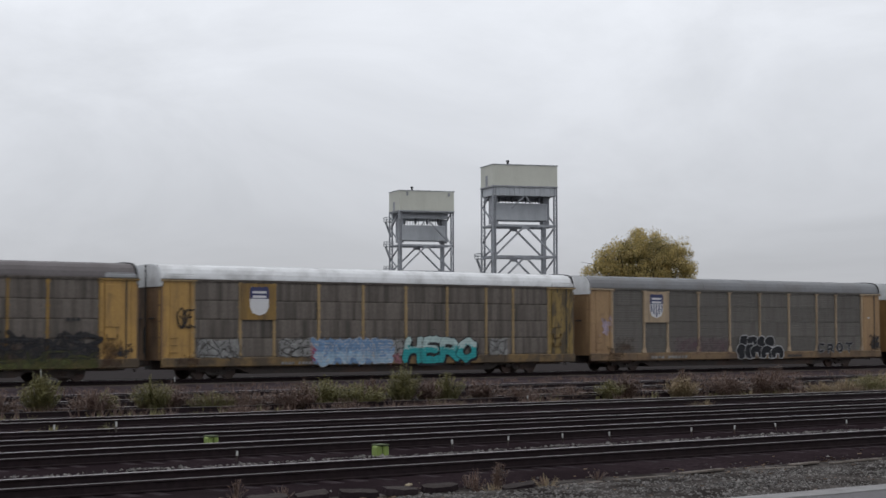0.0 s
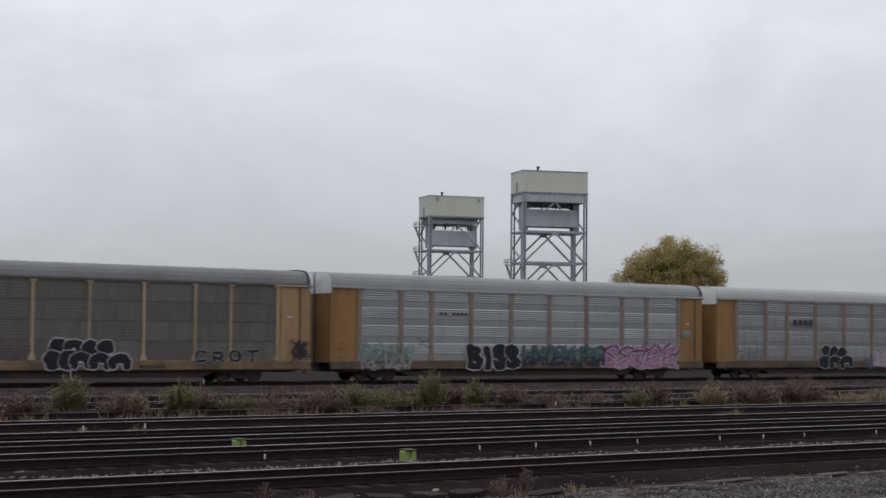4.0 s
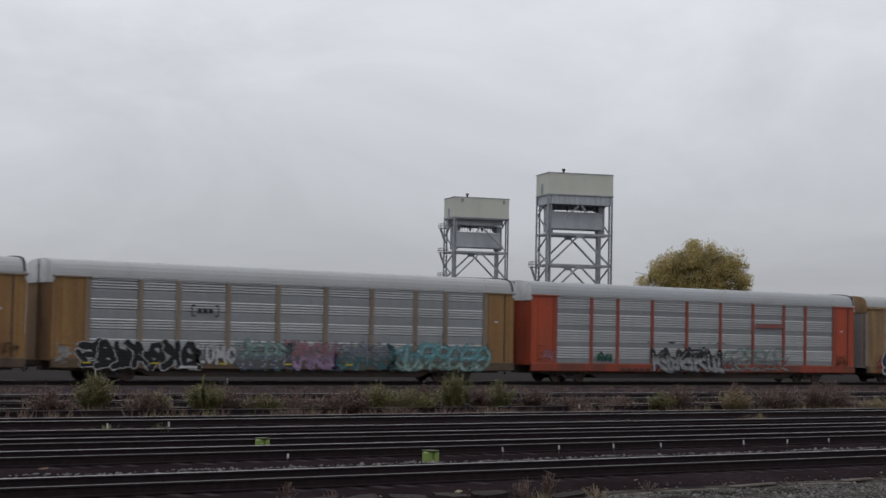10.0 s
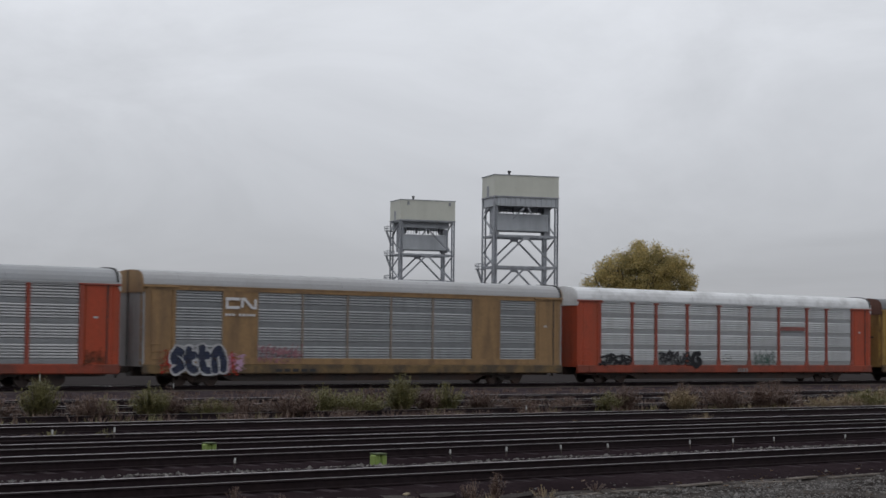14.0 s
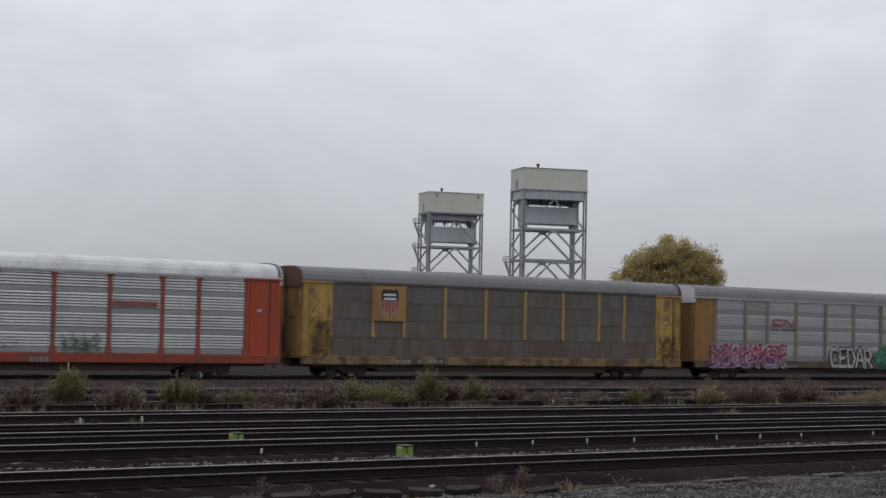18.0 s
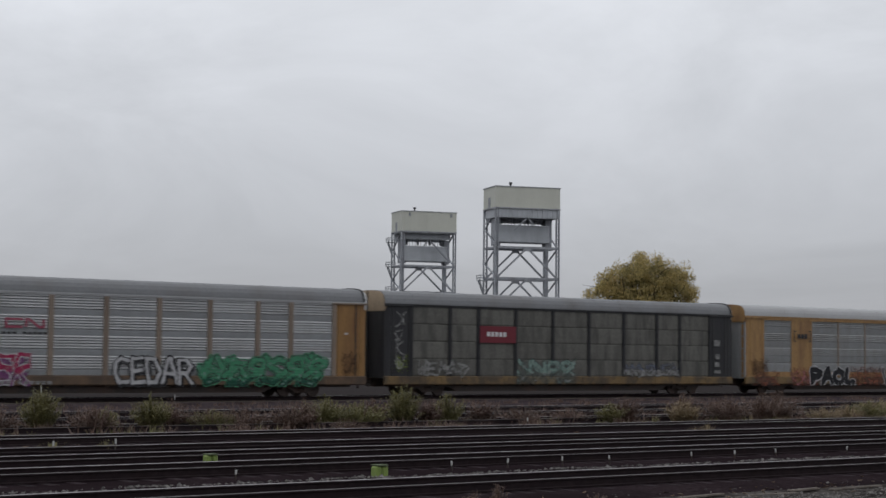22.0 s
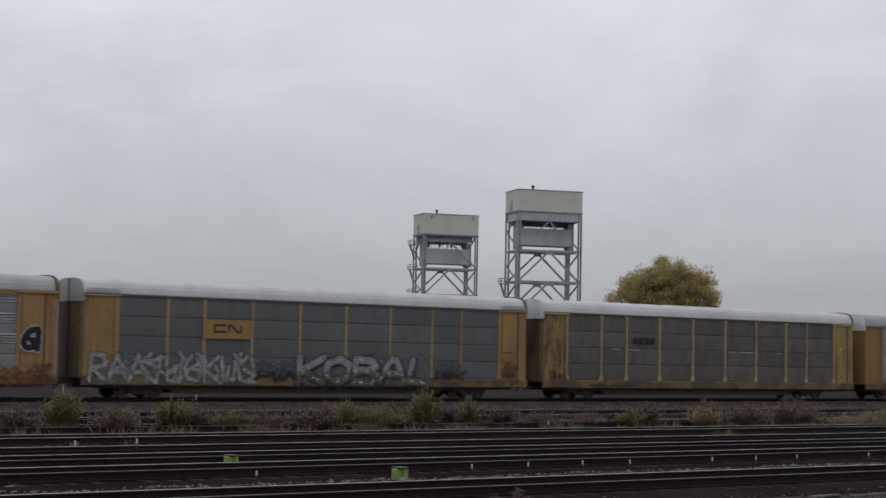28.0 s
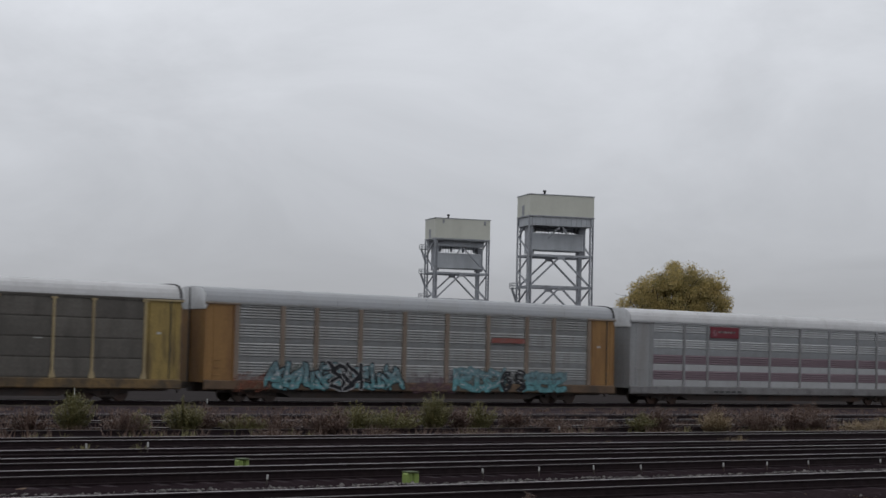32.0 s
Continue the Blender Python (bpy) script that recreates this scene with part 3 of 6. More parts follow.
def autorack(index, spec):
    """One enclosed car-carrying wagon, nose at its left end. x along the train, -y towards the yard."""
    length = spec.get("length", 27.35)
    car = empty("autorack_wagon", FIRST + index * 28.6, TRAIN_Y, 0)
    tagged(car, spec["label"], "railway wagon", "wagons of the train")
    body, panel, roof = M[spec["body"]], M[spec["panel"]], M[spec["roof"]]
    sill = M[spec.get("sill", spec["body"])]
    bm = bmesh.new()
    box(bm, 0.9, length - 0.9, -1.3, 1.3, 0.50, 0.72)
    prism_y(bm, [(4.5, 0.55), (5.3, 0.24), (length - 6.2, 0.24), (length - 5.4, 0.55)], -1.25, 1.25)
    box(bm, 0.1, length - 0.1, -0.35, 0.35, 0.50, 0.95)
    for k in range(12):
        box(bm, 1.6 + k * 2.1, 1.75 + k * 2.1, -1.5, 1.5, 0.55, 0.75)
    part("underframe", bm, M["iron"], car)
    bm = bmesh.new()
    box(bm, 0.1, length - 0.1, -1.5, 1.5, 0.98, 1.06)
    part("deck", bm, M["iron"], car)

    bm = bmesh.new()
    prism_x(bm, ROOF_PROFILE, 0.0, length - 0.12)
    for k in range(1, 14):
        x = k * length / 14
        prism_x(bm, [(y * 1.004, z + 0.008) for y, z in ROOF_PROFILE], x - 0.03, x + 0.03)
    part("roof", bm, roof, car)
    rim = shared(("roof_rim",), lambda bm: prism_x(bm, [(y * 1.03, z + 0.05) for y, z in ROOF_PROFILE], -0.05, 0.05), M["rubber"])
    for x in (0.0, length - 0.15)[1:]:
        part("roof_rim", rim, None, car, at=(x, 0, 0))

    ends = spec.get("solid", ())
    for side in (-1, 1):
        turn = 0 if side < 0 else math.pi
        holder = car

        def place(name, mesh, x, y, z, label=""):
            """x from the wagon's left end on the near side, mirrored on the far one."""
            o = part(name, mesh, None, holder, label)
            o.location = (x if side < 0 else length - x, side * (1.56 - y), z)
            o.rotation_euler = (0, 0, turn)
            return o

        for a, b in ((0.0, BAYS[0]), (BAYS[-1], length)):
            w = b - a

            def end_panel_build(bm, w=w, left=a == 0.0):
                plan = [(0.0, 0.30), (0.01, 0.12), (0.06, 0.02), (0.16, -0.03), (0.40, -0.045), (0.43, -0.015), (0.47, -0.05), (w - 0.24, -0.05), (w - 0.21, 0.0), (w - 0.18, -0.06), (w, -0.06), (w, 0.30)]
                if not left:
                    plan = [(w - x, y) for x, y in plan]
                lo = [bm.verts.new((x, y, Z_SILL - 0.06)) for x, y in plan]
                hi = [bm.verts.new((x, y, Z_TOP + 0.02)) for x, y in plan]
                for i in range(len(plan)):
                    j = (i + 1) % len(plan)
                    bm.faces.new((lo[i], lo[j], hi[j], hi[i]))
                bm.faces.new(lo[::-1])
                bm.faces.new(hi)

            skin = spec.get("end_panels", (spec["body"],) * 2)[1 if a else 0]
            place("end_panel", shared(("end_panel", round(w, 2), skin), end_panel_build, M[skin]), a, 0, 0)

            def hood_build(bm, w=w):
                prism_x(bm, [(0.02, Z_TOP - 0.03), (-0.13, Z_TOP - 0.01), (-0.13, Z_TOP + 0.04), (0.02, Z_TOP + 0.10)], -0.02, w + 0.14)
            place("hood", shared(("hood", round(w, 2), spec.get("post", spec["body"])), hood_build, M[spec.get("post", spec["body"])]), a - (0.12 if a else 0.0), 0, 0)
            mark = shared(("placard",), lambda bm: box(bm, -0.11, 0.11, -0.072, -0.04, 3.28, 3.38), M["white_mark"])
            if a:
                place("placard", mark, 26.05, 0, 0)
        if spec.get("covers"):
            for x in (0.12, length - 1.85):
                def cover_build(bm):
                    chamfer_box(bm, 0.0, 1.7, -0.10, 0.35, Z_TOP + 0.10, Z_TOP + 0.30, 0.03)
                    rod(bm, (0.1, -0.06, Z_TOP + 0.34), (1.6, -0.06, Z_TOP + 0.34), 0.018, 6)
                place("corner_cover", shared(("corner_cover", spec["cap"]), cover_build, M[spec["cap"]]), x, 0, 0)

            def hatch_build(bm):
                chamfer_box(bm, 0.10, 0.86, -0.105, -0.03, 2.62, 4.66, 0.02)
                for z in (2.8, 3.6, 4.45):
                    box(bm, 0.06, 0.14, -0.12, -0.09, z - 0.05, z + 0.05)
            place("hatch", shared(("hatch", spec["end_panels"][1]) if "end_panels" in spec else ("hatch", spec["body"]), hatch_build, M[spec.get("end_panels", (spec["body"],) * 2)[1]]), BAYS[-1] + 0.12, 0, 0)

            def step_build(bm):
                for z in (1.55, 2.05):
                    box(bm, 0.15, 0.75, -0.16, -0.05, z, z + 0.04)
                    for x in (0.15, 0.72):
                        box(bm, x, x + 0.03, -0.16, -0.05, z, z + 0.22)
            place("step_bracket", shared(("step_bracket", spec["body"]), step_build, body), BAYS[-1] + 0.15, 0, 0)
        def grab_build(bm):
            rod(bm, (0.0, -0.10, 0.0), (0.42, -0.10, 0.0), 0.018, 6)
            for gx in (0.0, 0.39):
                box(bm, gx, gx + 0.03, -0.10, -0.04, -0.02, 0.02)
        for gz in (1.35, 1.72, 2.09):
            place("grab_iron", shared(("grab_iron", spec["body"]), grab_build, body), 0.42, 0, gz)
        seam = shared(("door_seam",), lambda bm: box(bm, -0.03, 0.03, -0.082, -0.03, Z_SILL, Z_TOP), M["rubber"])
        place("door_seam", seam, 26.66, 0, 0)
        if spec.get("ladder"):
            for x in (0.25, length - 0.42):
                def ladder_build(bm):
                    for lx in (-0.2, 0.2):
                        rod(bm, (lx, 0, 1.0), (lx, 0, 4.9), 0.022, 6)
                    for k in range(12):
                        rod(bm, (-0.2, 0, 1.15 + k * 0.32), (0.2, 0, 1.15 + k * 0.32), 0.016, 6)
                place("ladder", shared(("ladder", spec["body"]), ladder_build, M["worn_gold"]), x, -0.14, 0)

        def sill_build(bm):
            prism_x(bm, [(0.05, Z_BOTTOM), (-0.05, Z_BOTTOM), (-0.09, Z_BOTTOM + 0.05), (-0.09, Z_SILL - 0.05), (-0.03, Z_SILL), (0.05, Z_SILL)], 0.0, length)
            for k in range(18):
                x = 0.9 + k * (length - 1.8) / 17
                box(bm, x - 0.03, x + 0.03, -0.105, -0.09, Z_BOTTOM + 0.06, Z_SILL - 0.06)
        place("side_sill", shared(("side_sill", length, spec.get("sill", spec["body"])), sill_build, sill), 0, 0, 0)

        def rail_build(bm):
            box(bm, 0.0, length, -0.06, 0.06, Z_TOP, Z_EAVE)
            box(bm, 0.0, length, -0.085, -0.06, Z_EAVE - 0.05, Z_EAVE)
        place("top_rail", shared(("top_rail", length, spec.get("eave", spec["body"] if spec["kind"] == "frameless" else spec["panel"])), rail_build, M[spec.get("eave", spec["body"] if spec["kind"] == "frameless" else spec["panel"])]), 0, 0, 0)

        tier = (Z_TOP - Z_SILL) / TIERS
        for k in range(len(BAYS) - 1):
            a, b = BAYS[k], BAYS[k + 1]
            if k in ends:
                w = b - a

                def solid_build(bm, w=w):
                    box(bm, 0.0, w, -0.045, 0.05, Z_SILL, Z_TOP)
                    for x in (0.0, w - 0.1):
                        box(bm, x, x + 0.1, -0.06, -0.045, Z_SILL, Z_TOP)
                place("solid_panel", shared(("solid_panel", round(w, 2), spec["body"]), solid_build, body), a, 0, 0)
                continue
            w = b - a
            share, count = spec.get("louvers", (0.27, 5))
            maker = {"ribbed": ribbed_tier, "plain": plain_tier}.get(spec["kind"]) or (lambda bm, w, h: louver_tier(bm, w, h, share, count))
            # slot 1: the panel's darker copy with the painted shade, where it has one
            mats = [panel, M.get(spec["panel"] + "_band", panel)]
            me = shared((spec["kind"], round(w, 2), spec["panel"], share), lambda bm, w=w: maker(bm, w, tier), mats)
            me.name = "side_panel"
            striped = striped_panel(w, tier, panel) if spec.get("stripes") else me
            if spec.get("plain_foot"):
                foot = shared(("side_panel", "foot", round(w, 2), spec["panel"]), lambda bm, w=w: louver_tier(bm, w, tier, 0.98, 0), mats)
            elif spec.get("foot_panel"):
                foot = shared(("side_panel", "foot", round(w, 2), spec["foot_panel"]), lambda bm, w=w: maker(bm, w, tier), M[spec["foot_panel"]])
            else:
                foot = striped
            for j in range(TIERS):
                place("side_panel", foot if j == 0 else striped if j < 2 else me, a, 0.0, Z_SILL + j * tier)
        if spec["kind"] != "frameless":
            z0 = spec.get("post_foot", Z_SILL)
            for k in range(len(BAYS)):
                if spec.get("slim"):
                    me = shared(("post", "slim", z0, spec.get("post", spec["body"])), lambda bm: slim_post_build(bm, z0, Z_TOP), M[spec.get("post", spec["body"])])
                else:
                    me = shared(("post", spec.get("flare", 0.0), spec.get("wide", 0.085), spec.get("post", spec["body"])), lambda bm: post_build(bm, Z_SILL, Z_TOP, spec.get("flare", 0.0), spec.get("wide", 0.085)), M[spec.get("post", spec["body"])])
                place("post", me, BAYS[k], 0, 0)
        else:
            for k in range(1, len(BAYS) - 1):
                me = shared(("mullion",), lambda bm: box(bm, -0.055, 0.055, -0.045, 0.04, Z_SILL, Z_TOP), M["dusty"])
                place("mullion", me, BAYS[k], 0, 0)
            for z0, z1 in ((Z_SILL, Z_SILL + 0.32), (Z_TOP - 0.12, Z_TOP)):
                me = shared(("skirt", round(z0, 2), length, spec["body"]), lambda bm: box(bm, 0.2, length - 0.2, -0.062, -0.04, z0, z1), body)
                place("belt", me, 0, 0, 0)
    end_doors(car, spec, 0.0, -1)
    end_doors(car, spec, length, 1)
    truck(car, 3.35)
    truck(car, 23.6)
    return car


SPECS = (
    dict(label="dirty yellow car-carrying wagon with sooty panels and green overspray", kind="plain", slim=1, covers=1, body="yellow", end="rust_end", end_panels=("grimy_yellow", "bright_gold"), panel="sooty_brown", roof="roof_soot", cap="roof_grey", sill="yellow_sill"),
    dict(label="yellow car-carrying wagon with sooty panels, white roof and blue graffiti", kind="plain", slim=1, covers=1, locks=1, body="yellow", end="rust_end", post="dull_yellow", end_panels=("bright_gold", "grimy_yellow"), panel="sooty_brown", roof="roof_white", cap="roof_white", sill="yellow_sill"),
    dict(label="tan car-carrying wagon with dark grey panels and black graffiti", kind="ribbed", body="tan", end_panels=("pale_tan", "pale_tan"), locks=1, post="dusty_pale", wide=0.075, flare=0.10, panel="sooty", roof="roof_dark", cap="roof_white", sill="tan_sill"),
    dict(label="orange car-carrying wagon with grey louvered panels and pink graffiti", kind="louver", louvers=(0.37, 5), body="orange", post="dusty", wide=0.13, panel="louver", roof="roof_mid", flare=0.07, cap="roof_white", sill="orange_sill"),
    dict(label="orange car-carrying wagon with grey louvers and small graffiti tags", kind="louver", body="orange", post="dusty", wide=0.13, panel="louver_dim", roof="roof_pale", cap="roof_white", sill="orange_sill"),
    dict(label="orange car-carrying wagon with grey louvers and long black and cyan graffiti", kind="louver", louvers=(0.46, 4), body="orange", post="dusty", wide=0.13, panel="louver", roof="roof_pale", cap="roof_white", sill="orange_sill"),
    dict(label="red car-carrying wagon with grey louvers and grey graffiti", kind="louver", body="red", post="dusty_red", wide=0.10, panel="louver", roof="roof_grey", cap="roof_white", sill="red_sill"),
    dict(label="tan frameless car-carrying wagon with bluish louvers and white lettered mark", kind="frameless", solid=(1, 7), body="ochre", end="silver", panel="louver_blue", roof="roof_pale", cap="ochre", sill="yellow_sill"),
    dict(label="red car-carrying wagon with bright louvers and a white roof", kind="louver", body="red", post="dusty_red", wide=0.10, panel="louver_bright", roof="roof_white", cap="roof_white", flare=0.08, sill="red_sill"),
    dict(label="sooty yellow car-carrying wagon with grey panels and a striped shield", kind="ribbed", slim=1, ladder=1, locks=1, body="yellow", end="ochre_end", end_panels=("worn_gold", "worn_gold"), post="bright_gold", panel="sooty_mix", roof="roof_dark", cap="rust_red", post_foot=2.1, foot_panel="rusty_foot", sill="patchy_sill"),
    dict(label="orange car-carrying wagon with louvers and magenta, white and green graffiti", kind="louver", louvers=(0.31, 5), body="orange", post="dusty", wide=0.13, panel="louver", roof="roof_dark", cap="roof_white", sill="orange_sill"),
    dict(label="black car-carrying wagon with greenish sooty panels and a red sign", kind="plain", body="black_paint", wide=0.12, end="black_paint", panel="sooty_green", roof="roof_dark", cap="dusty_pale", eave="black_paint", sill="yellow_sill"),
    dict(label="yellow frameless car-carrying wagon with grey louvers and black and white graffiti", kind="frameless", louvers=(0.47, 4), plain_foot=1, solid=(1, 7), body="amber", end="silver", panel="louver_dim", roof="roof_pale", cap="amber", sill="yellow_sill"),
    dict(label="yellow car-carrying wagon with slate panels and large grey graffiti", kind="plain", slim=1, covers=1, body="gold", end="rust_end", post="dull_yellow", panel="sooty_blue", roof="roof_light", cap="roof_grey", sill="yellow_sill"),
    dict(label="yellow car-carrying wagon with plain dark panels and flared posts", kind="plain", locks=1, body="gold", end="rust_end", end_panels=("grimy_yellow", "mustard"), post="pale_yellow", wide=0.06, panel="sooty_dark", roof="roof_light", cap="roof_white", flare=0.09, sill="yellow_sill"),
    dict(label="orange car-carrying wagon with grey louvers and pale blue graffiti", kind="louver", body="orange", post="dusty", wide=0.13, panel="louver_dim", roof="roof_grey", cap="roof_white", sill="orange_sill"),
    dict(label="grey car-carrying wagon with louvers, two purple stripes and a red sign", kind="louver", louvers=(0.42, 4), body="silver", panel="louver", roof="roof_light", cap="roof_white", stripes=1, sill="grey_sill"),
)
WAGONS = [autorack(i, s) for i, s in enumerate(SPECS)]


# ---- paint on the wagons ----
FACE = -1.678     # a hair in front of posts and sills


def spray(name, colour, worn=0.25):
    """Thin sprayed paint that follows the sheet's ribs in its relief and has flaked here and there."""
    m = surface(name, colour, 0.65, spread=0.2, grain=5.0, stain=tuple(c * 0.55 + 0.02 for c in colour), stain_amount=0.6, stain_scale=1.3, streak=1.5, gloss=0.12)
    n, l = m.node_tree.nodes, m.node_tree.links
    b = n["Principled BSDF"]
    co = n.new("ShaderNodeTexCoord")
    wave = n.new("ShaderNodeTexWave")
    wave.bands_direction = "Z"
    wave.inputs["Scale"].default_value = 2.1
    wave.inputs["Distortion"].default_value = 0.4
    l.new(co.outputs["Object"], wave.inputs["Vector"])
    bp = n.new("ShaderNodeBump")
    bp.inputs["Strength"].default_value, bp.inputs["Distance"].default_value = 0.17, 0.05
    l.new(wave.outputs["Fac"], bp.inputs["Height"])
    l.new(bp.outputs["Normal"], b.inputs["Normal"])
    flake = n.new("ShaderNodeTexNoise")
    flake.inputs["Scale"].default_value, flake.inputs["Detail"].default_value = 3.2, 8.0
    flake.inputs["Roughness"].default_value = 0.7
    l.new(co.outputs["Object"], flake.inputs["Vector"])
    cut = n.new("ShaderNodeMapRange")
    cut.inputs["From Min"].default_value, cut.inputs["From Max"].default_value = 0.70 - worn, 0.84 - worn * 0.6
    cut.inputs["To Max"].default_value = min(0.9, worn * 2.0)
    l.new(flake.outputs["Fac"], cut.inputs["Value"])
    clear = n.new("ShaderNodeBsdfTransparent")
    mix = n.new("ShaderNodeMixShader")
    l.new(cut.outputs["Result"], mix.inputs[0])
    l.new(b.outputs[0], mix.inputs[1])
    l.new(clear.outputs[0], mix.inputs[2])
    l.new(mix.outputs[0], n["Material Output"].inputs["Surface"])
    return m


INK = {
    "black": spray("black_spray", (0.019, 0.019, 0.022), 0.12),
    "soot": spray("faded_black_spray", (0.03, 0.03, 0.033), 0.3),
    "white": spray("white_spray", (0.38, 0.38, 0.39), 0.15),
    "grey": spray("grey_spray", (0.24, 0.24, 0.25), 0.22),
    "pale": spray("pale_grey_spray", (0.25, 0.25, 0.245), 0.3),
    "blue": spray("sky_blue_spray", (0.145, 0.235, 0.37), 0.2),
    "sky": spray("pale_sky_blue_spray", (0.25, 0.36, 0.47), 0.2),
    "navy": spray("navy_spray", (0.030, 0.036, 0.062), 0.2),
    "teal": spray("teal_spray", (0.03, 0.26, 0.27), 0.1),
    "petrol": spray("petrol_spray", (0.045, 0.11, 0.125), 0.25),
    "mint": spray("mint_spray", (0.20, 0.29, 0.26), 0.32),
    "mint_white": spray("mint_white_spray", (0.36, 0.46, 0.45), 0.12),
    "cyan": spray("cyan_spray", (0.12, 0.275, 0.30), 0.28),
    "ice": spray("ice_blue_spray", (0.14, 0.225, 0.25), 0.25),
    "pink": spray("pink_spray", (0.32, 0.155, 0.27), 0.25),
    "pale_pink": spray("pale_pink_spray", (0.42, 0.27, 0.38), 0.15),
    "blush": spray("pale_blush_spray", (0.40, 0.33, 0.40), 0.3),
    "plum": spray("plum_spray", (0.16, 0.06, 0.15), 0.25),
    "lilac": spray("lilac_spray", (0.30, 0.20, 0.31), 0.3),
    "rose": spray("dusty_rose_spray", (0.27, 0.13, 0.15), 0.3),
    "crimson": spray("crimson_spray", (0.27, 0.022, 0.07), 0.18),
    "red": spray("red_spray", (0.30, 0.03, 0.02), 0.3),
    "green": spray("green_spray", (0.055, 0.205, 0.115), 0.14),
    "dark_green": spray("dark_green_spray", (0.015, 0.07, 0.045), 0.2),
    "lime": spray("olive_lime_spray", (0.15, 0.19, 0.045), 0.3),
    "yellow": spray("yellow_spray", (0.48, 0.40, 0.03), 0.1),
    "dim_plum": spray("faint_plum_overspray", (0.15, 0.09, 0.11), 0.42),
    "smear": spray("faint_red_overspray", (0.24, 0.085, 0.055), 0.38),
    "mist": spray("faint_mint_overspray", (0.15, 0.18, 0.165), 0.42),
    "moss": spray("dull_moss_spray", (0.075, 0.080, 0.030), 0.33),
    "dusk": spray("faint_blue_spray", (0.15, 0.17, 0.23), 0.4),
    "rust_run": spray("dark_rust_stain", (0.075, 0.042, 0.026), 0.4),
    "rust": spray("orange_spray", (0.30, 0.09, 0.03), 0.35),
}
SIGN = {
    "white": surface("sign_white", (0.55, 0.55, 0.56), 0.5, spread=0.06),
    "navy": surface("sign_navy", (0.03, 0.035, 0.10), 0.5, spread=0.1),
    "black": surface("sign_black", (0.02, 0.02, 0.022), 0.5, spread=0.1),
    "red": surface("sign_red", (0.25, 0.022, 0.025), 0.5, spread=0.1),
    "magenta": surface("sign_magenta", (0.23, 0.045, 0.075), 0.5, spread=0.1),
    "pink": surface("faded_pink_sign", (0.30, 0.19, 0.165), 0.6, spread=0.15),
    "brick": surface("faded_brick_red_sign", (0.205, 0.062, 0.050), 0.6, spread=0.2, stain=(0.16, 0.13, 0.12), stain_amount=0.6, stain_scale=4),
    "maroon": surface("sign_maroon", (0.13, 0.012, 0.022), 0.5, spread=0.1),
}


# bent strokes of tangled shapes in a unit cell
STROKES = (
    [[(0.05, 0.0), (0.45, 1.05), (0.95, 0.0)], [(0.2, 0.4), (0.95, 0.3)]],
    [[(0.15, 1.0), (0.12, 0.0)], [(0.95, 1.05), (0.2, 0.5), (1.0, -0.05)]],
    [[(0.95, 0.85), (0.5, 1.0), (0.1, 0.75), (0.85, 0.35), (0.6, 0.02), (0.05, 0.12)]],
    [[(0.12, 0.0), (0.15, 1.0), (0.75, 0.95), (0.8, 0.6), (0.2, 0.5), (0.95, -0.05)]],
    [[(0.95, 0.95), (0.12, 0.9), (0.1, 0.05), (0.95, 0.02)], [(0.1, 0.5), (0.75, 0.52)]],
    [[(0.05, 0.9), (1.0, 0.75)], [(0.3, 0.95), (0.45, -0.05), (0.9, 0.2)]],
    [[(0.1, 1.0), (0.2, 0.1), (0.75, 0.05), (0.9, 1.0)], [(0.5, 0.6), (0.55, 0.0)]],
    [[(0.5, 1.0), (0.1, 0.6), (0.2, 0.1), (0.7, 0.0), (0.95, 0.45), (0.75, 0.95)], [(0.4, 0.5), (1.0, 0.3)]],
)
SPIKES = ([(0.8, 0.2), (1.2, 0.6)], [(0.2, 0.8), (-0.15, 1.1)], [(0.6, 0.1), (1.15, -0.05)], [(0.1, 0.3), (0.9, 0.75)])
# letters that can be read, as strokes of a brush, and the round forms of bubble writing
GLYPH = {}
GLYPH["A"] = [[(0.0, 0.0), (0.42, 1.0), (0.58, 1.0), (1.0, 0.0)], [(0.2, 0.36), (0.8, 0.36)]]
GLYPH["B"] = [[(0.1, 0.0), (0.1, 1.0), (0.7, 0.98), (0.85, 0.76), (0.55, 0.53), (0.1, 0.52)], [(0.55, 0.53), (0.95, 0.28), (0.75, 0.0), (0.1, 0.0)]]
GLYPH["C"] = [[(0.95, 0.88), (0.55, 1.0), (0.12, 0.78), (0.05, 0.4), (0.3, 0.02), (0.95, 0.10)]]
GLYPH["D"] = [[(0.1, 0.0), (0.1, 1.0), (0.6, 0.95), (0.95, 0.5), (0.6, 0.03), (0.1, 0.0)]]
GLYPH["E"] = [[(0.92, 1.0), (0.1, 0.97), (0.1, 0.0), (0.95, 0.03)], [(0.1, 0.5), (0.75, 0.52)]]
GLYPH["H"] = [[(0.1, 0.0), (0.15, 1.0)], [(0.85, 1.0), (0.9, 0.0)], [(0.12, 0.5), (0.88, 0.5)]]
GLYPH["I"] = [[(0.5, 0.0), (0.5, 1.0)]]
GLYPH["K"] = [[(0.1, 0.0), (0.12, 1.0)], [(0.95, 1.0), (0.2, 0.5), (1.0, 0.0)]]
GLYPH["L"] = [[(0.18, 1.0), (0.12, 0.06), (0.95, 0.0)]]
GLYPH["M"] = [[(0.05, 0.0), (0.15, 1.0), (0.5, 0.4), (0.85, 1.0), (0.95, 0.0)]]
GLYPH["O"] = [[(0.5, 1.0), (0.1, 0.75), (0.08, 0.25), (0.5, 0.0), (0.92, 0.25), (0.9, 0.75), (0.5, 1.0)]]
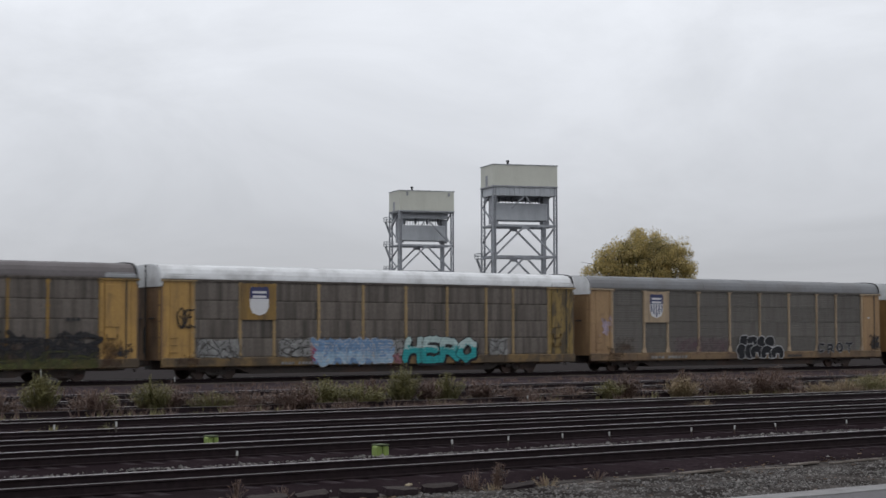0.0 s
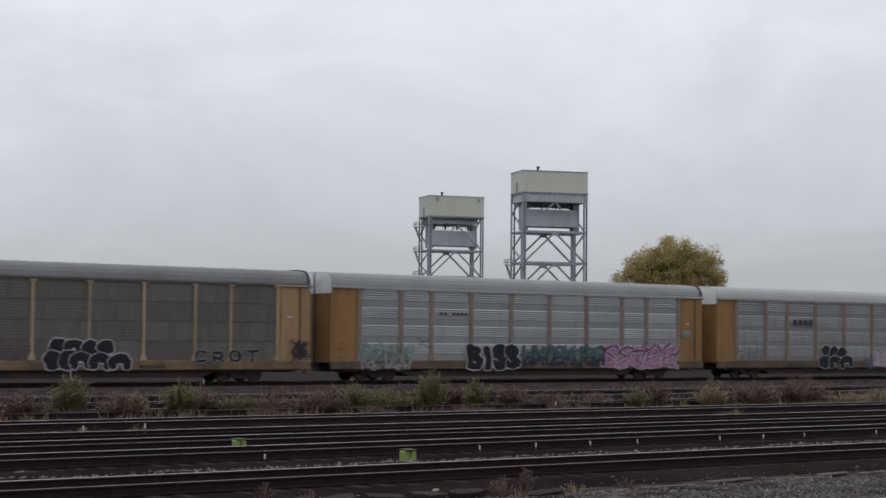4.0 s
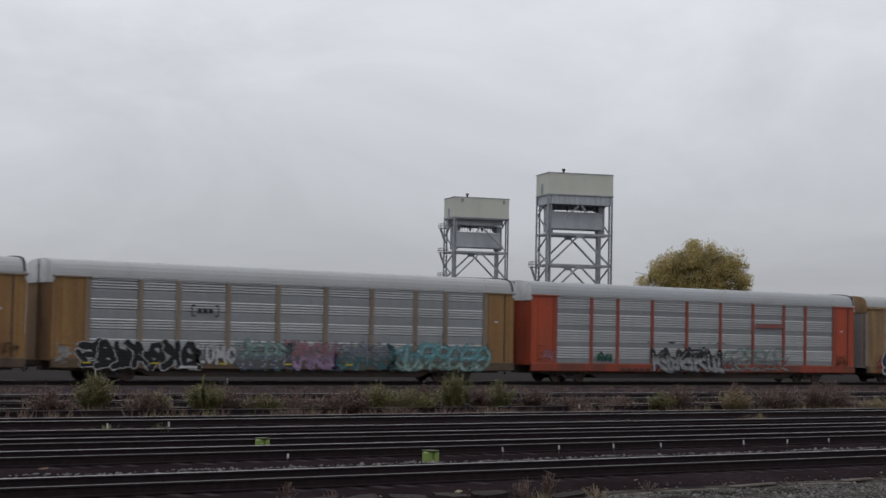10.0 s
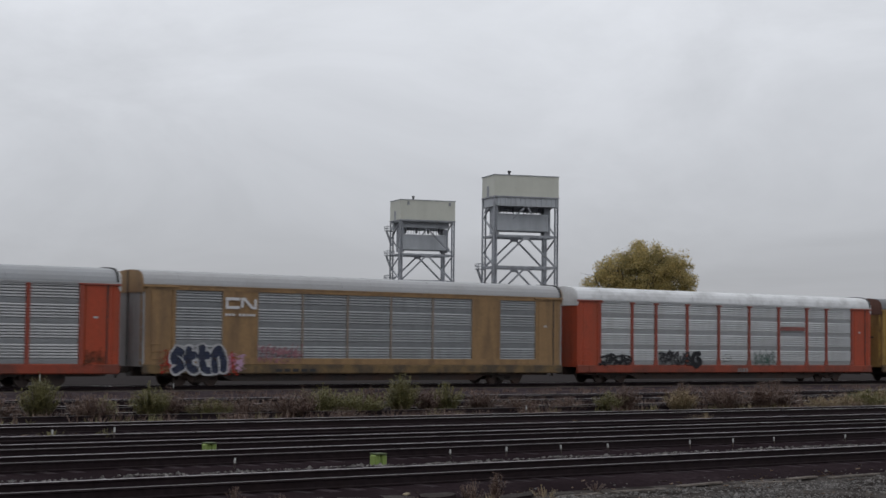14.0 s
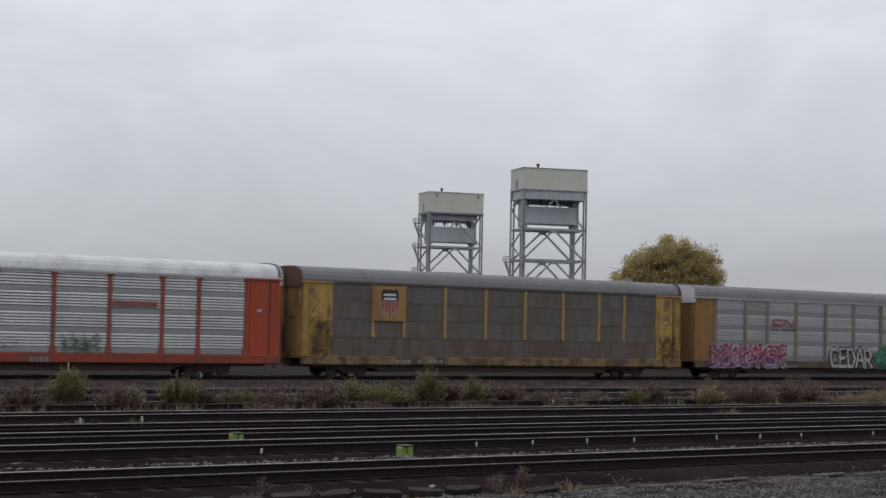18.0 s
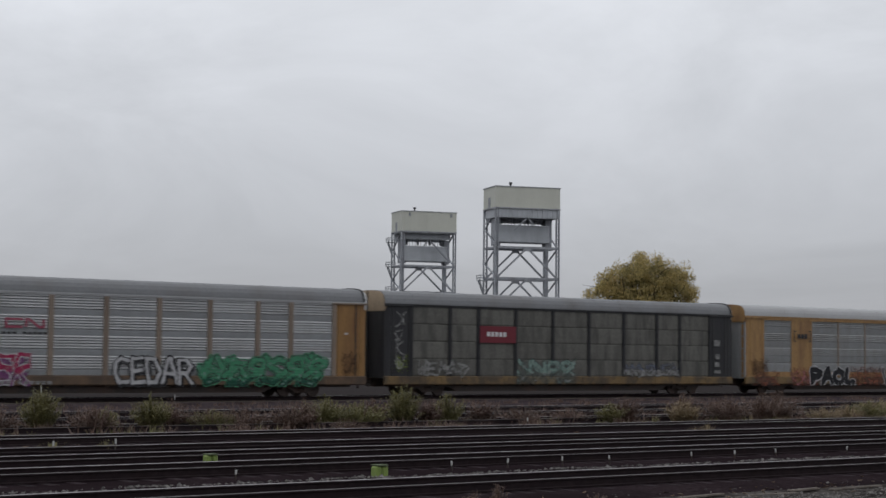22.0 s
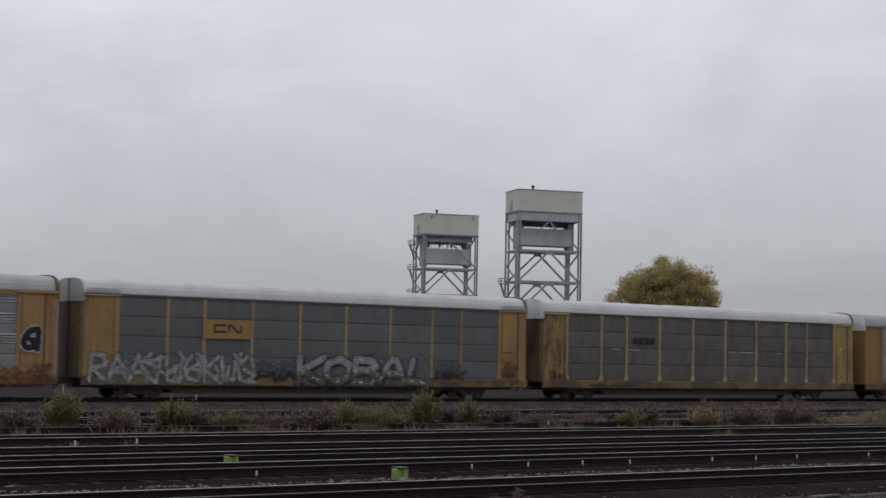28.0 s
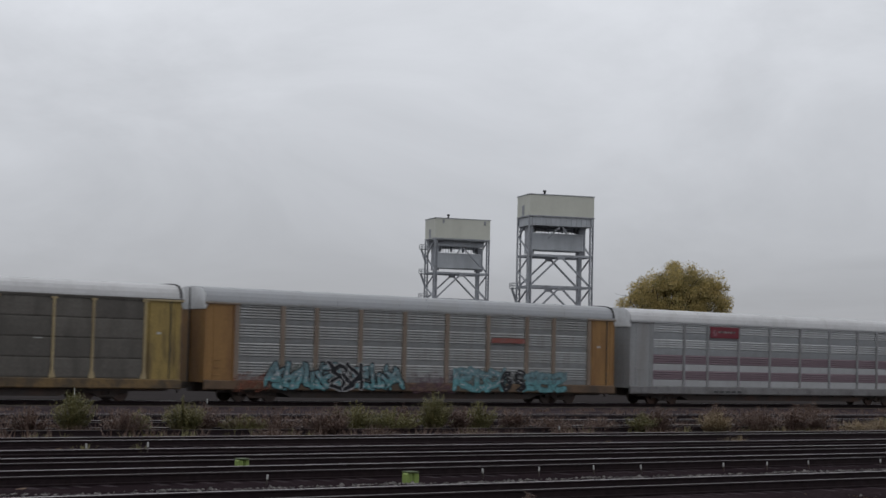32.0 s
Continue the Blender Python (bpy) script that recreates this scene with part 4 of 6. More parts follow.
GLYPH["P"] = [[(0.1, 0.0), (0.1, 1.0), (0.7, 0.98), (0.95, 0.70), (0.65, 0.42), (0.1, 0.42)]]
GLYPH["R"] = GLYPH["P"] + [[(0.5, 0.42), (1.0, 0.0)]]
GLYPH["S"] = [[(0.92, 0.85), (0.5, 1.0), (0.12, 0.78), (0.5, 0.52), (0.9, 0.27), (0.5, 0.0), (0.05, 0.12)]]
GLYPH["T"] = [[(0.0, 0.94), (1.0, 1.0)], [(0.5, 1.0), (0.5, 0.0)]]
GLYPH["U"] = [[(0.08, 1.0), (0.12, 0.2), (0.5, 0.0), (0.88, 0.2), (0.92, 1.0)]]
GLYPH["V"] = [[(0.02, 1.0), (0.45, 0.0), (0.98, 1.0)]]
GLYPH["arch"] = [[(0.12, 0.0), (0.10, 0.60), (0.5, 0.97), (0.9, 0.60), (0.88, 0.0)]]
GLYPH["dome"] = [[(0.2, 0.0), (0.15, 0.55), (0.5, 0.95), (0.85, 0.55), (0.8, 0.0)], [(0.35, 0.15), (0.65, 0.15)], [(0.4, 0.5), (0.6, 0.5)]]
GLYPH["curl"] = [[(0.85, 0.85), (0.4, 0.98), (0.12, 0.62), (0.55, 0.45), (0.85, 0.2), (0.3, 0.02)]]
GLYPH["drop"] = [[(0.75, 0.9), (0.3, 0.85), (0.15, 0.35), (0.5, 0.05), (0.88, 0.35), (0.6, 0.55)]]
GLYPH["spiral"] = [[(0.85, 0.0), (0.9, 0.95), (0.5, 0.95), (0.15, 0.62), (0.18, 0.18), (0.5, 0.08), (0.66, 0.40), (0.45, 0.52)]]
GLYPH["stem"] = [[(0.2, 1.0), (0.35, 0.1), (0.8, 0.0)], [(0.05, 0.6), (0.7, 0.7)]]


def rounded(pts, steps=4):
    """A smooth line through the points."""
    out = []
    for i in range(len(pts) - 1):
        p0, p1, p2, p3 = pts[max(0, i - 1)], pts[i], pts[i + 1], pts[min(len(pts) - 1, i + 2)]
        for k in range(steps):
            t = k / steps
            out.append(tuple(0.5 * (2 * b + (c - a) * t + (2 * a - 5 * b + 4 * c - d) * t * t + (3 * b - a - 3 * c + d) * t ** 3) for a, b, c, d in zip(p0, p1, p2, p3)))
    return out + [pts[-1]]


def reach(X, Z, pts):
    """The distance of every place of a sheet from a broken line."""
    best = np.full(X.shape, 9.0)
    for (ax, az), (bx_, bz) in zip(pts, pts[1:]):
        dx, dz = bx_ - ax, bz - az
        f = np.clip(((X - ax) * dx + (Z - az) * dz) / (dx * dx + dz * dz + 1e-9), 0, 1)
        best = np.minimum(best, np.hypot(X - ax - f * dx, Z - az - f * dz))
    return best


def ripple(X, Z, seed, size):
    """Soft unevenness between about -1 and 1."""
    r = np.random.RandomState(seed)
    out = np.zeros(X.shape)
    for k in range(7):
        a, f, p = r.uniform(0, 6.28), (0.6 + 0.45 * k) / size, r.uniform(0, 6.28)
        out += np.sin((X * np.cos(a) + Z * np.sin(a)) * f * 6.28 + p) / (1 + 0.35 * k)
    return out / 2.6


def sheet_mesh(ids, x0, z0, cell, inks, y):
    """Painted spots joined row by row into strips; inks: the paints by number."""
    verts, faces, slot = [], [], []
    for j in range(ids.shape[0]):
        row = ids[j]
        cuts = np.flatnonzero(np.diff(row)) + 1
        ends = [0, *cuts.tolist(), len(row)]
        for a, b in zip(ends, ends[1:]):
            if row[a] < 0:
                continue
            k = len(verts)
            xa, xb, za, zb = x0 + a * cell, x0 + b * cell, z0 + j * cell, z0 + (j + 1) * cell
            verts += [(xa, y, za), (xb, y, za), (xb, y, zb), (xa, y, zb)]
            faces.append((k, k + 1, k + 2, k + 3))
            slot.append(int(row[a]))
    me = bpy.data.meshes.new("graffiti")
    me.from_pydata(verts, [], faces)
    me.polygons.foreach_set("material_index", slot)
    for ink in inks:
        me.materials.append(INK[ink])
    return me


def piece(car, x0, x1, z0, z1, word, line, fill, seed, label, second=None, fade=0.5, back=None, grow=0.1, ragged=0.12, halo=None, halo_w=0.05, shadow=None,
          wide=0.2, edge=0.05, slant=0.0, lap=0.08, soft=True, wobble=0.05, shine=None, rows=None, low=0.52, drips=0, y=None):
    """One sprayed piece. word: letters that can be read, names of round forms, or a number of tangled shapes.
    second: a paint that takes over below the share fade of the height; back: overspray behind; halo: a contour round the whole."""
    rng = random.Random(seed)
    cell = 0.032
    pad = grow + 0.25
    X, Z = np.meshgrid(np.arange(x0 - pad, x1 + pad, cell), np.arange(max(low, z0 - pad), z1 + pad, cell))
    ox, oz = X[0, 0], Z[0, 0]
    Xw, Zw = X + wobble * ripple(X, Z, seed, 1.3), Z + wobble * ripple(X, Z, seed + 1, 1.1)
    rough = ripple(X, Z, seed + 2, 0.35)
    spots = np.random.RandomState(seed).rand(*X.shape)
    names = [line, fill, second or fill, back or fill, halo or line, shadow or line, shine or fill]
    ids = np.full(X.shape, -1)
    shapes = []
    for row, fa, fb, xa, xb in rows or ((word, 0.0, 1.0, 0.0, 1.0),):
        count = row if isinstance(row, int) else len(row)
        w = (x1 - x0) * (xb - xa) / max(1, count)
        for i in range(count):
            if isinstance(row, int):
                strokes = list(rng.choice(STROKES)) + rng.sample(SPIKES, 2)
                flip = rng.random() < 0.4
            else:
                strokes, flip = GLYPH[row[i]], False
            inset = wide / 2 + edge
            cx0, cx1 = x0 + (x1 - x0) * xa + (i - lap) * w + inset * 0.8, x0 + (x1 - x0) * xa + (i + 1 + lap) * w - inset * 0.8
            cz0, cz1 = z0 + (z1 - z0) * fa + inset + rng.uniform(-0.04, 0.06), z0 + (z1 - z0) * fb - inset + rng.uniform(-0.08, 0.04)
            lean = rng.uniform(-0.06, 0.06) + slant
            d = np.full(X.shape, 9.0)
            for st in strokes:
                pts = [((1 - px) if flip else px, pz) for px, pz in st]
                pts = [(cx0 + px * (cx1 - cx0) + lean * (pz - 0.5) * (cz1 - cz0), cz0 + pz * (cz1 - cz0)) for px, pz in pts]
                d = np.minimum(d, reach(Xw, Zw, rounded(pts) if soft else pts))
            shapes.append(d)
    union = np.minimum.reduce(shapes) if shapes else np.full(X.shape, 9.0)
    if back:
        inside = np.maximum(np.abs(X - (x0 + x1) / 2) - (x1 - x0) / 2, np.abs(Z - (z0 + z1) / 2) - (z1 - z0) / 2)
        ids[(inside + ragged * rough + 0.10 * ragged * (spots - 0.5) * 8 < grow)] = 3
    if shadow:
        cast = np.roll(np.roll(union, 3, 1), -3, 0)
        ids[cast < wide / 2 + edge] = 5
    if halo:
        ids[union < wide / 2 + edge + halo_w] = 4
    height = (Z - z0) / (z1 - z0) + 0.10 * rough + 0.12 * (spots - 0.5)
    for d in shapes:
        body = d < wide / 2 * (1 + 0.06 * rough)
        ids[d < wide / 2 + edge] = 0
        ids[body] = 1
        if second:
            ids[body & (height < fade)] = 2
        if shine:
            ids[(d < wide * 0.13) & (rough > 0.25)] = 6
    for k in range(drips):
        dx, dl = rng.uniform(x0, x1), rng.uniform(0.15, 0.5)
        ids[(np.abs(X - dx) < 0.022) & (Z < z0 + 0.2) & (Z > z0 + 0.2 - dl)] = 0
    me = sheet_mesh(ids, ox, oz, cell, names, FACE if y is None else y)
    return tagged(part("graffiti", me, None, car), label, kind="stuff")


def patch(car, x0, x1, z0, z1, ink, seed, label, scribble=None, rough=0.08):
    """A painted-over patch, with a loose scribble on it where asked."""
    count = max(2, int((x1 - x0) / 0.55)) if scribble else 0
    ob = piece(car, x0, x1, z0, z1, count, scribble or ink, scribble or ink, seed, label, back=ink, grow=0.0, ragged=rough, wide=0.04, edge=0.0, wobble=0.08, y=FACE + 0.004)
    ob.name = "paint_patch"
    return ob


def ribbon(bm, pts, width, y, mi):
    """A flat band with square ends along points (x, z), mitred at its bends."""
    pts = [Vector(p) for p in pts]
    last = len(pts) - 1
    left, right = [], []
    for i, p in enumerate(pts):
        a, b = pts[max(0, i - 1)], pts[min(last, i + 1)]
        d0, d1 = (p - a).normalized() if i else (b - p).normalized(), (b - p).normalized() if i < last else (p - a).normalized()
        n0, n1 = Vector((-d0.y, d0.x)), Vector((-d1.y, d1.x))
        mid = (n0 + n1).normalized()
        half = min(1.5, 1 / max(0.3, mid.dot(n0))) * width / 2
        left.append(p + mid * half)
        right.append(p - mid * half)
    for i in range(last):
        bm.faces.new([bm.verts.new((v.x, y, v.y)) for v in (left[i], left[i + 1], right[i + 1], right[i])]).material_index = mi


def plate(name, car, x0, x1, z0, z1, material, label="", y=-1.672, depth=0.012):
    bm = bmesh.new()
    box(bm, x0, x1, y - depth, y, z0, z1)
    return part(name, bm, material, car, label)


def bars(car, x0, x1, z0, z1, count, material, label="", y=-1.676):
    """Unreadable lettering as a row of plain bars, one part."""
    bm = bmesh.new()
    w = (x1 - x0) / count
    for i in range(count):
        if count > 6 and i == count // 2 - 1:
            continue
        box(bm, x0 + i * w, x0 + i * w + w * 0.72, y - 0.004, y, z0, z1)
    ob = part("lettering", bm, material, car, label)
    return tagged(ob, kind="stuff")


def shield(car, cx, z0, z1, crest, stripe, faded=False, base=None):
    """A heraldic shield on a painted board: dark head with two pale bars, striped or worn foot."""
    h = z1 - z0
    w = h * 0.38
    sh = [(cx - w, z1 - 0.08 * h), (cx - w * 0.8, z1), (cx - w * 0.2, z1 - 0.03 * h), (cx, z1), (cx + w * 0.2, z1 - 0.03 * h), (cx + w * 0.8, z1), (cx + w, z1 - 0.08 * h), (cx + w, z0 + 0.3 * h), (cx + w * 0.7, z0 + 0.08 * h), (cx, z0), (cx - w * 0.7, z0 + 0.08 * h), (cx - w, z0 + 0.3 * h)]
    bm = bmesh.new()
    prism_y(bm, sh, -1.688, -1.680)
    board = part("shield", bm, base or SIGN["white"], car, "shield emblem with pale bars")
    bm = bmesh.new()
    top = [(x, z) for x, z in sh[:7]] + [(cx + w, z1 - 0.42 * h), (cx - w, z1 - 0.42 * h)]
    prism_y(bm, top, -1.694, -1.688)
    part("crest", bm, crest, board)
    for k in range(2):
        bm = bmesh.new()
        zz = z1 - (0.20 + 0.15 * k) * h
        box(bm, cx - w * 0.72, cx + w * 0.72, -1.698, -1.694, zz - 0.04 * h, zz + 0.04 * h)
        part("pale_bar", bm, SIGN["white"], board)
    if not faded:
        for k in range(5):
            bm = bmesh.new()
            x = cx - w * 0.80 + k * w * 0.40
            low = 0.05 + 0.20 * abs(k - 2) / 2
            box(bm, x - w * 0.09, x + w * 0.09, -1.694, -1.688, z0 + low * h, z1 - 0.44 * h)
            part("stripe", bm, stripe, board)


def twin_mark(car, x0, x1, z0, z1, material, label):
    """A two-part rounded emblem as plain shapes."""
    w, h = x1 - x0, z1 - z0
    t = h * 0.17
    bm = bmesh.new()
    y = -1.690
    for pts in ([(x0 + w * 0.46, z1 - t), (x0 + t, z1 - t), (x0 + t, z0 + t), (x0 + w * 0.46, z0 + t)], [(x0 + w * 0.54, z0 + t), (x0 + w * 0.54, z1 - t), (x0 + w * 0.62, z1 - t), (x1 - w * 0.14, z0 + t), (x1 - t * 0.6, z0 + t), (x1 - t * 0.6, z1 - t)]):
        ribbon(bm, pts, t * 1.3, y, 0)
        y -= 0.001
    return part("emblem", to_mesh(bm, "emblem", material, fix=False), None, car, label)


def bracket_mark(car, x0, x1, z0, z1):
    bm = bmesh.new()
    w, h = x1 - x0, z1 - z0
    y = -1.690
    for pts in ([(x0 + 0.2, z1), (x0, z1), (x0, z0), (x0 + 0.2, z0)], [(x1 - 0.2, z1), (x1, z1), (x1, z0), (x1 - 0.2, z0)]):
        ribbon(bm, pts, 0.06, y, 0)
        y -= 0.001
    for k in range(3):
        box(bm, x0 + w * (0.2 + 0.21 * k), x0 + w * (0.37 + 0.21 * k), y - 0.004, y, z0 + h * 0.3, z0 + h * 0.72)
    return part("emblem", to_mesh(bm, "emblem", SIGN["black"], fix=False), None, car, "black bracketed emblem")


A, B, C, D, E, F, G, H, I, J, K, L, MM, N, O, P, Q = WAGONS
# first wagon: black scaffold-like outlines over green overspray
patch(A, 16.5, 25.2, 0.64, 1.12, "moss", 1, "olive green overspray on the sill", rough=0.08)
patch(A, 16.8, 25.0, 1.12, 1.75, "soot", 62, "faint black overspray under the tag", rough=0.5)
piece(A, 16.9, 25.2, 0.95, 2.32, 6, "black", "soot", 2, "black outlined graffiti over olive overspray", second="moss", fade=0.35, wide=0.10, edge=0.05, soft=False, lap=0.2)
patch(A, 20.3, 21.1, 1.1, 1.8, "rust_run", 63, "dull rust overspray", rough=0.4)
bars(A, 23.5, 24.3, 2.9, 3.05, 3, SIGN["black"])
# second
piece(B, 0.85, 1.65, 2.55, 3.6, 2, "black", "soot", 64, "black scrawl on the yellow end panel", wide=0.06, edge=0.02, lap=0.3)
for a, b, c, sd in ((1.95, 4.4, 1.98, 3), (6.75, 8.9, 2.0, 4), (13.7, 14.75, 1.98, 5), (20.75, 22.1, 1.98, 6)):
    patch(B, a, b, 1.08, c, "pale", sd, "pale painted-over patch with grey scribble", "soot", rough=0.06)
piece(B, 8.9, 13.9, 0.64, 2.02, 5, "white", "blue", 7, "sky blue graffiti with white contours", second="sky", fade=0.45, back="blue", grow=-0.05, ragged=0.10, wide=0.30, edge=0.030, shine="white", lap=0.14)
patch(B, 8.75, 9.15, 0.8, 1.8, "crimson", 8, "dark red paint edge", rough=0.15)
patch(B, 13.8, 14.5, 0.68, 1.25, "rose", 9, "dusty red paint edge", rough=0.2)
piece(B, 14.75, 19.75, 0.62, 2.16, "HERO", "black", "mint_white", 10, "teal graffiti lettering with black shadows", second="teal", fade=0.58, shadow="black", wide=0.38, edge=0.04, slant=0.14, lap=0.12, soft=False, wobble=0.06)
plate("board", B, 4.47, 6.55, 3.0, 4.85, M["yellow"], "yellow painted board", depth=0.008)
shield(B, 5.55, 3.22, 4.7, SIGN["navy"], SIGN["navy"], faded=True)
bars(B, 6.9, 9.0, 0.70, 0.84, 10, INK["pale"])
# third
plate("board", C, 4.42, 6.55, 2.95, 4.85, M["dusty_pale"], "faded tan painted board", depth=0.008)
shield(C, 5.45, 3.22, 4.7, SIGN["navy"], SIGN["navy"])
piece(C, 12.7, 17.0, 0.62, 2.18, None, "white", "black", 11, "black bubble graffiti with white contours", wide=0.44, edge=0.036, lap=0.18, halo="white", halo_w=0.02,
      rows=((("drop", "arch", "dome", "curl"), 0.42, 1.0, 0.06, 0.80), (("curl", "drop"), 0.0, 0.62, 0.0, 0.36), (("arch", "arch", "arch"), 0.0, 0.58, 0.32, 1.0)))
piece(C, 20.4, 24.3, 0.92, 1.66, "CROT", "grey", "black", 12, "small dark graffiti lettering", wide=0.13, edge=0.035, lap=-0.12)
patch(C, 7.2, 11.8, 1.2, 1.8, "dim_plum", 13, "faint lilac overspray", scribble="dim_plum", rough=0.4)
patch(C, 2.2, 3.3, 1.15, 1.8, "rust_run", 14, "dark smudge", rough=0.35)
patch(C, 0.9, 1.5, 2.3, 3.1, "blush", 65, "pale smear on the end panel", rough=0.25)
bars(C, 5.0, 8.2, 0.74, 0.90, 11, INK["pale"])
bars(C, 17.6, 19.0, 0.74, 0.88, 6, SIGN["black"])
# fourth
piece(D, 1.8, 5.3, 0.62, 1.98, 5, "mist", "mint", 15, "faded mint graffiti", second="pale", back="mist", grow=-0.1, wide=0.17, edge=0.03, lap=0.12)
piece(D, 5.6, 6.3, 1.75, 2.35, 1, "dusk", "dusk", 66, "faint blue scrawl", wide=0.06, edge=0.01)
piece(D, 8.95, 12.6, 0.54, 2.02, "BISS", "white", "black", 16, "black graffiti lettering with white contours", wide=0.44, edge=0.038, halo="white", halo_w=0.02, slant=-0.10, lap=0.16, wobble=0.09)
piece(D, 12.9, 19.1, 0.76, 1.96, 8, "soot", "petrol", 17, "dark teal graffiti", second="navy", fade=0.45, back="mist", grow=-0.22, ragged=0.2, wide=0.13, edge=0.04, lap=0.18, shine="mint")
piece(D, 18.95, 25.1, 0.62, 2.08, 5, "white", "plum", 18, "pink graffiti with pale highlights", second="pink", fade=0.5, back="pink", grow=-0.12, ragged=0.16, wide=0.17, edge=0.045, lap=0.22, slant=0.25, soft=False)
bars(D, 7.0, 9.0, 3.58, 3.72, 7, SIGN["black"])
bars(D, 1.9, 4.5, 0.7, 0.82, 9, INK["pale"])
# fifth
piece(E, 9.5, 12.75, 0.54, 2.10, None, "white", "black", 19, "black bubble graffiti with pale contours", wide=0.46, edge=0.036, lap=0.20,
      rows=((("curl", "arch", "dome"), 0.45, 1.0, 0.10, 0.80), (("drop", "arch", "arch"), 0.0, 0.62, 0.0, 1.0)))
piece(E, 14.9, 18.6, 0.62, 1.76, 4, "plum", "blush", 20, "pale lilac graffiti with plum contours", back="blush", grow=-0.08, ragged=0.2, wide=0.30, edge=0.022, lap=0.06)
patch(E, 14.2, 15.0, 0.66, 1.2, "dusk", 21, "blue overspray", rough=0.45)
patch(E, 18.3, 19.3, 0.6, 1.1, "dusk", 67, "blue overspray", rough=0.45)
patch(E, 1.9, 4.0, 1.35, 1.75, "dusk", 22, "faint blue scribble", rough=0.5)
bars(E, 7.0, 9.0, 3.40, 3.74, 4, SIGN["black"], "black blocked emblem")
bars(E, 6.2, 8.6, 0.72, 0.84, 5, SIGN["black"])
# sixth
piece(F, 1.45, 7.5, 0.54, 1.98, 7, "white", "black", 84, "black and white graffiti with yellow touches", wide=0.30, edge=0.042, soft=False, lap=0.16, slant=-0.1, wobble=0.06)
piece(F, 7.4, 9.7, 0.80, 1.82, "LUMO", "soot", "white", 24, "white graffiti lettering", wide=0.17, edge=0.03, lap=0.05, soft=False)
piece(F, 9.7, 12.9, 0.62, 2.0, 4, "petrol", "mint", 25, "mint and blue graffiti", second="dusk", back="mist", grow=-0.05, ragged=0.2, wide=0.2, edge=0.03, lap=0.15, shine="white")
piece(F, 12.6, 15.6, 0.62, 2.02, 4, "dusk", "rose", 26, "dusty rose and violet graffiti", second="lilac", back="dim_plum", grow=-0.05, ragged=0.2, wide=0.2, edge=0.03, lap=0.12)
piece(F, 15.5, 19.2, 0.62, 1.98, 4, "soot", "dusk", 27, "grey blue graffiti", second="petrol", back="mist", grow=-0.05, ragged=0.2, wide=0.2, edge=0.03, lap=0.12, shine="pale")
piece(F, 18.9, 25.6, 0.62, 2.0, 7, "petrol", "cyan", 28, "cyan graffiti with dark contours", second="mint", fade=0.35, back="mist", grow=-0.1, ragged=0.25, wide=0.2, edge=0.025, lap=0.16, slant=0.25, shine="mint_white")
bracket_mark(F, 7.2, 8.65, 3.22, 3.74)
bars(F, 6.6, 7.6, 0.66, 0.78, 6, SIGN["white"])
for x in (1.75, 5.3, 9.0, 12.7, 16.4):
    plate("yellow_tab", F, x - 0.22, x + 0.22, 0.86, 0.93, INK["yellow"], "yellow painted lashing mark", y=-1.681, depth=0.004)
# seventh
piece(G, 9.2, 14.9, 0.58, 2.06, 5, "black", "soot", 29, "grey graffiti with black contours", second="grey", fade=0.6, shadow="black", wide=0.24, edge=0.05, lap=0.2, slant=-0.15, soft=False, shine="white")
patch(G, 14.8, 16.6, 0.7, 1.4, "dim_plum", 68, "thin plum overspray", rough=0.4)
piece(G, 15.3, 20.6, 0.72, 2.08, 6, "soot", "mint", 30, "pale teal and grey graffiti", second="pale", wide=0.09, edge=0.03, lap=0.2)
plate("sign_strip", G, 18.0, 20.5, 3.42, 3.68, SIGN["brick"], "faded red name strip")
piece(G, 4.9, 6.0, 1.22, 1.72, 3, "dark_green", "dark_green", 69, "small dark green tag", wide=0.10, edge=0.0)
patch(G, 0.9, 1.6, 1.3, 1.8, "rose", 75, "pale scrape on the end panel", rough=0.22)
bars(G, 6.7, 9.2, 0.70, 0.82, 5, SIGN["black"])
# eighth
piece(H, 1.5, 4.6, 0.58, 2.08, ("curl", "stem", "stem", "arch"), "white", "navy", 31, "dark blue bubble graffiti with white contours", wide=0.40, edge=0.03, halo="white", halo_w=0.075, lap=0.14, soft=True)
patch(H, 1.1, 1.6, 0.8, 1.6, "red", 76, "dull red overspray", rough=0.3)
patch(H, 4.5, 5.1, 0.7, 1.5, "red", 32, "dull red overspray", rough=0.3)
patch(H, 4.8, 5.6, 0.95, 1.4, "pale_pink", 33, "pale paint splash", rough=0.45)
twin_mark(H, 4.52, 6.38, 3.86, 4.52, SIGN["white"], "white two-part emblem")
bars(H, 4.55, 6.35, 3.54, 3.66, 9, SIGN["white"])
patch(H, 6.7, 9.0, 1.4, 1.9, "rose", 34, "faint rose scribble", rough=0.5)
bars(H, 7.6, 10.2, 0.72, 0.88, 5, SIGN["black"])
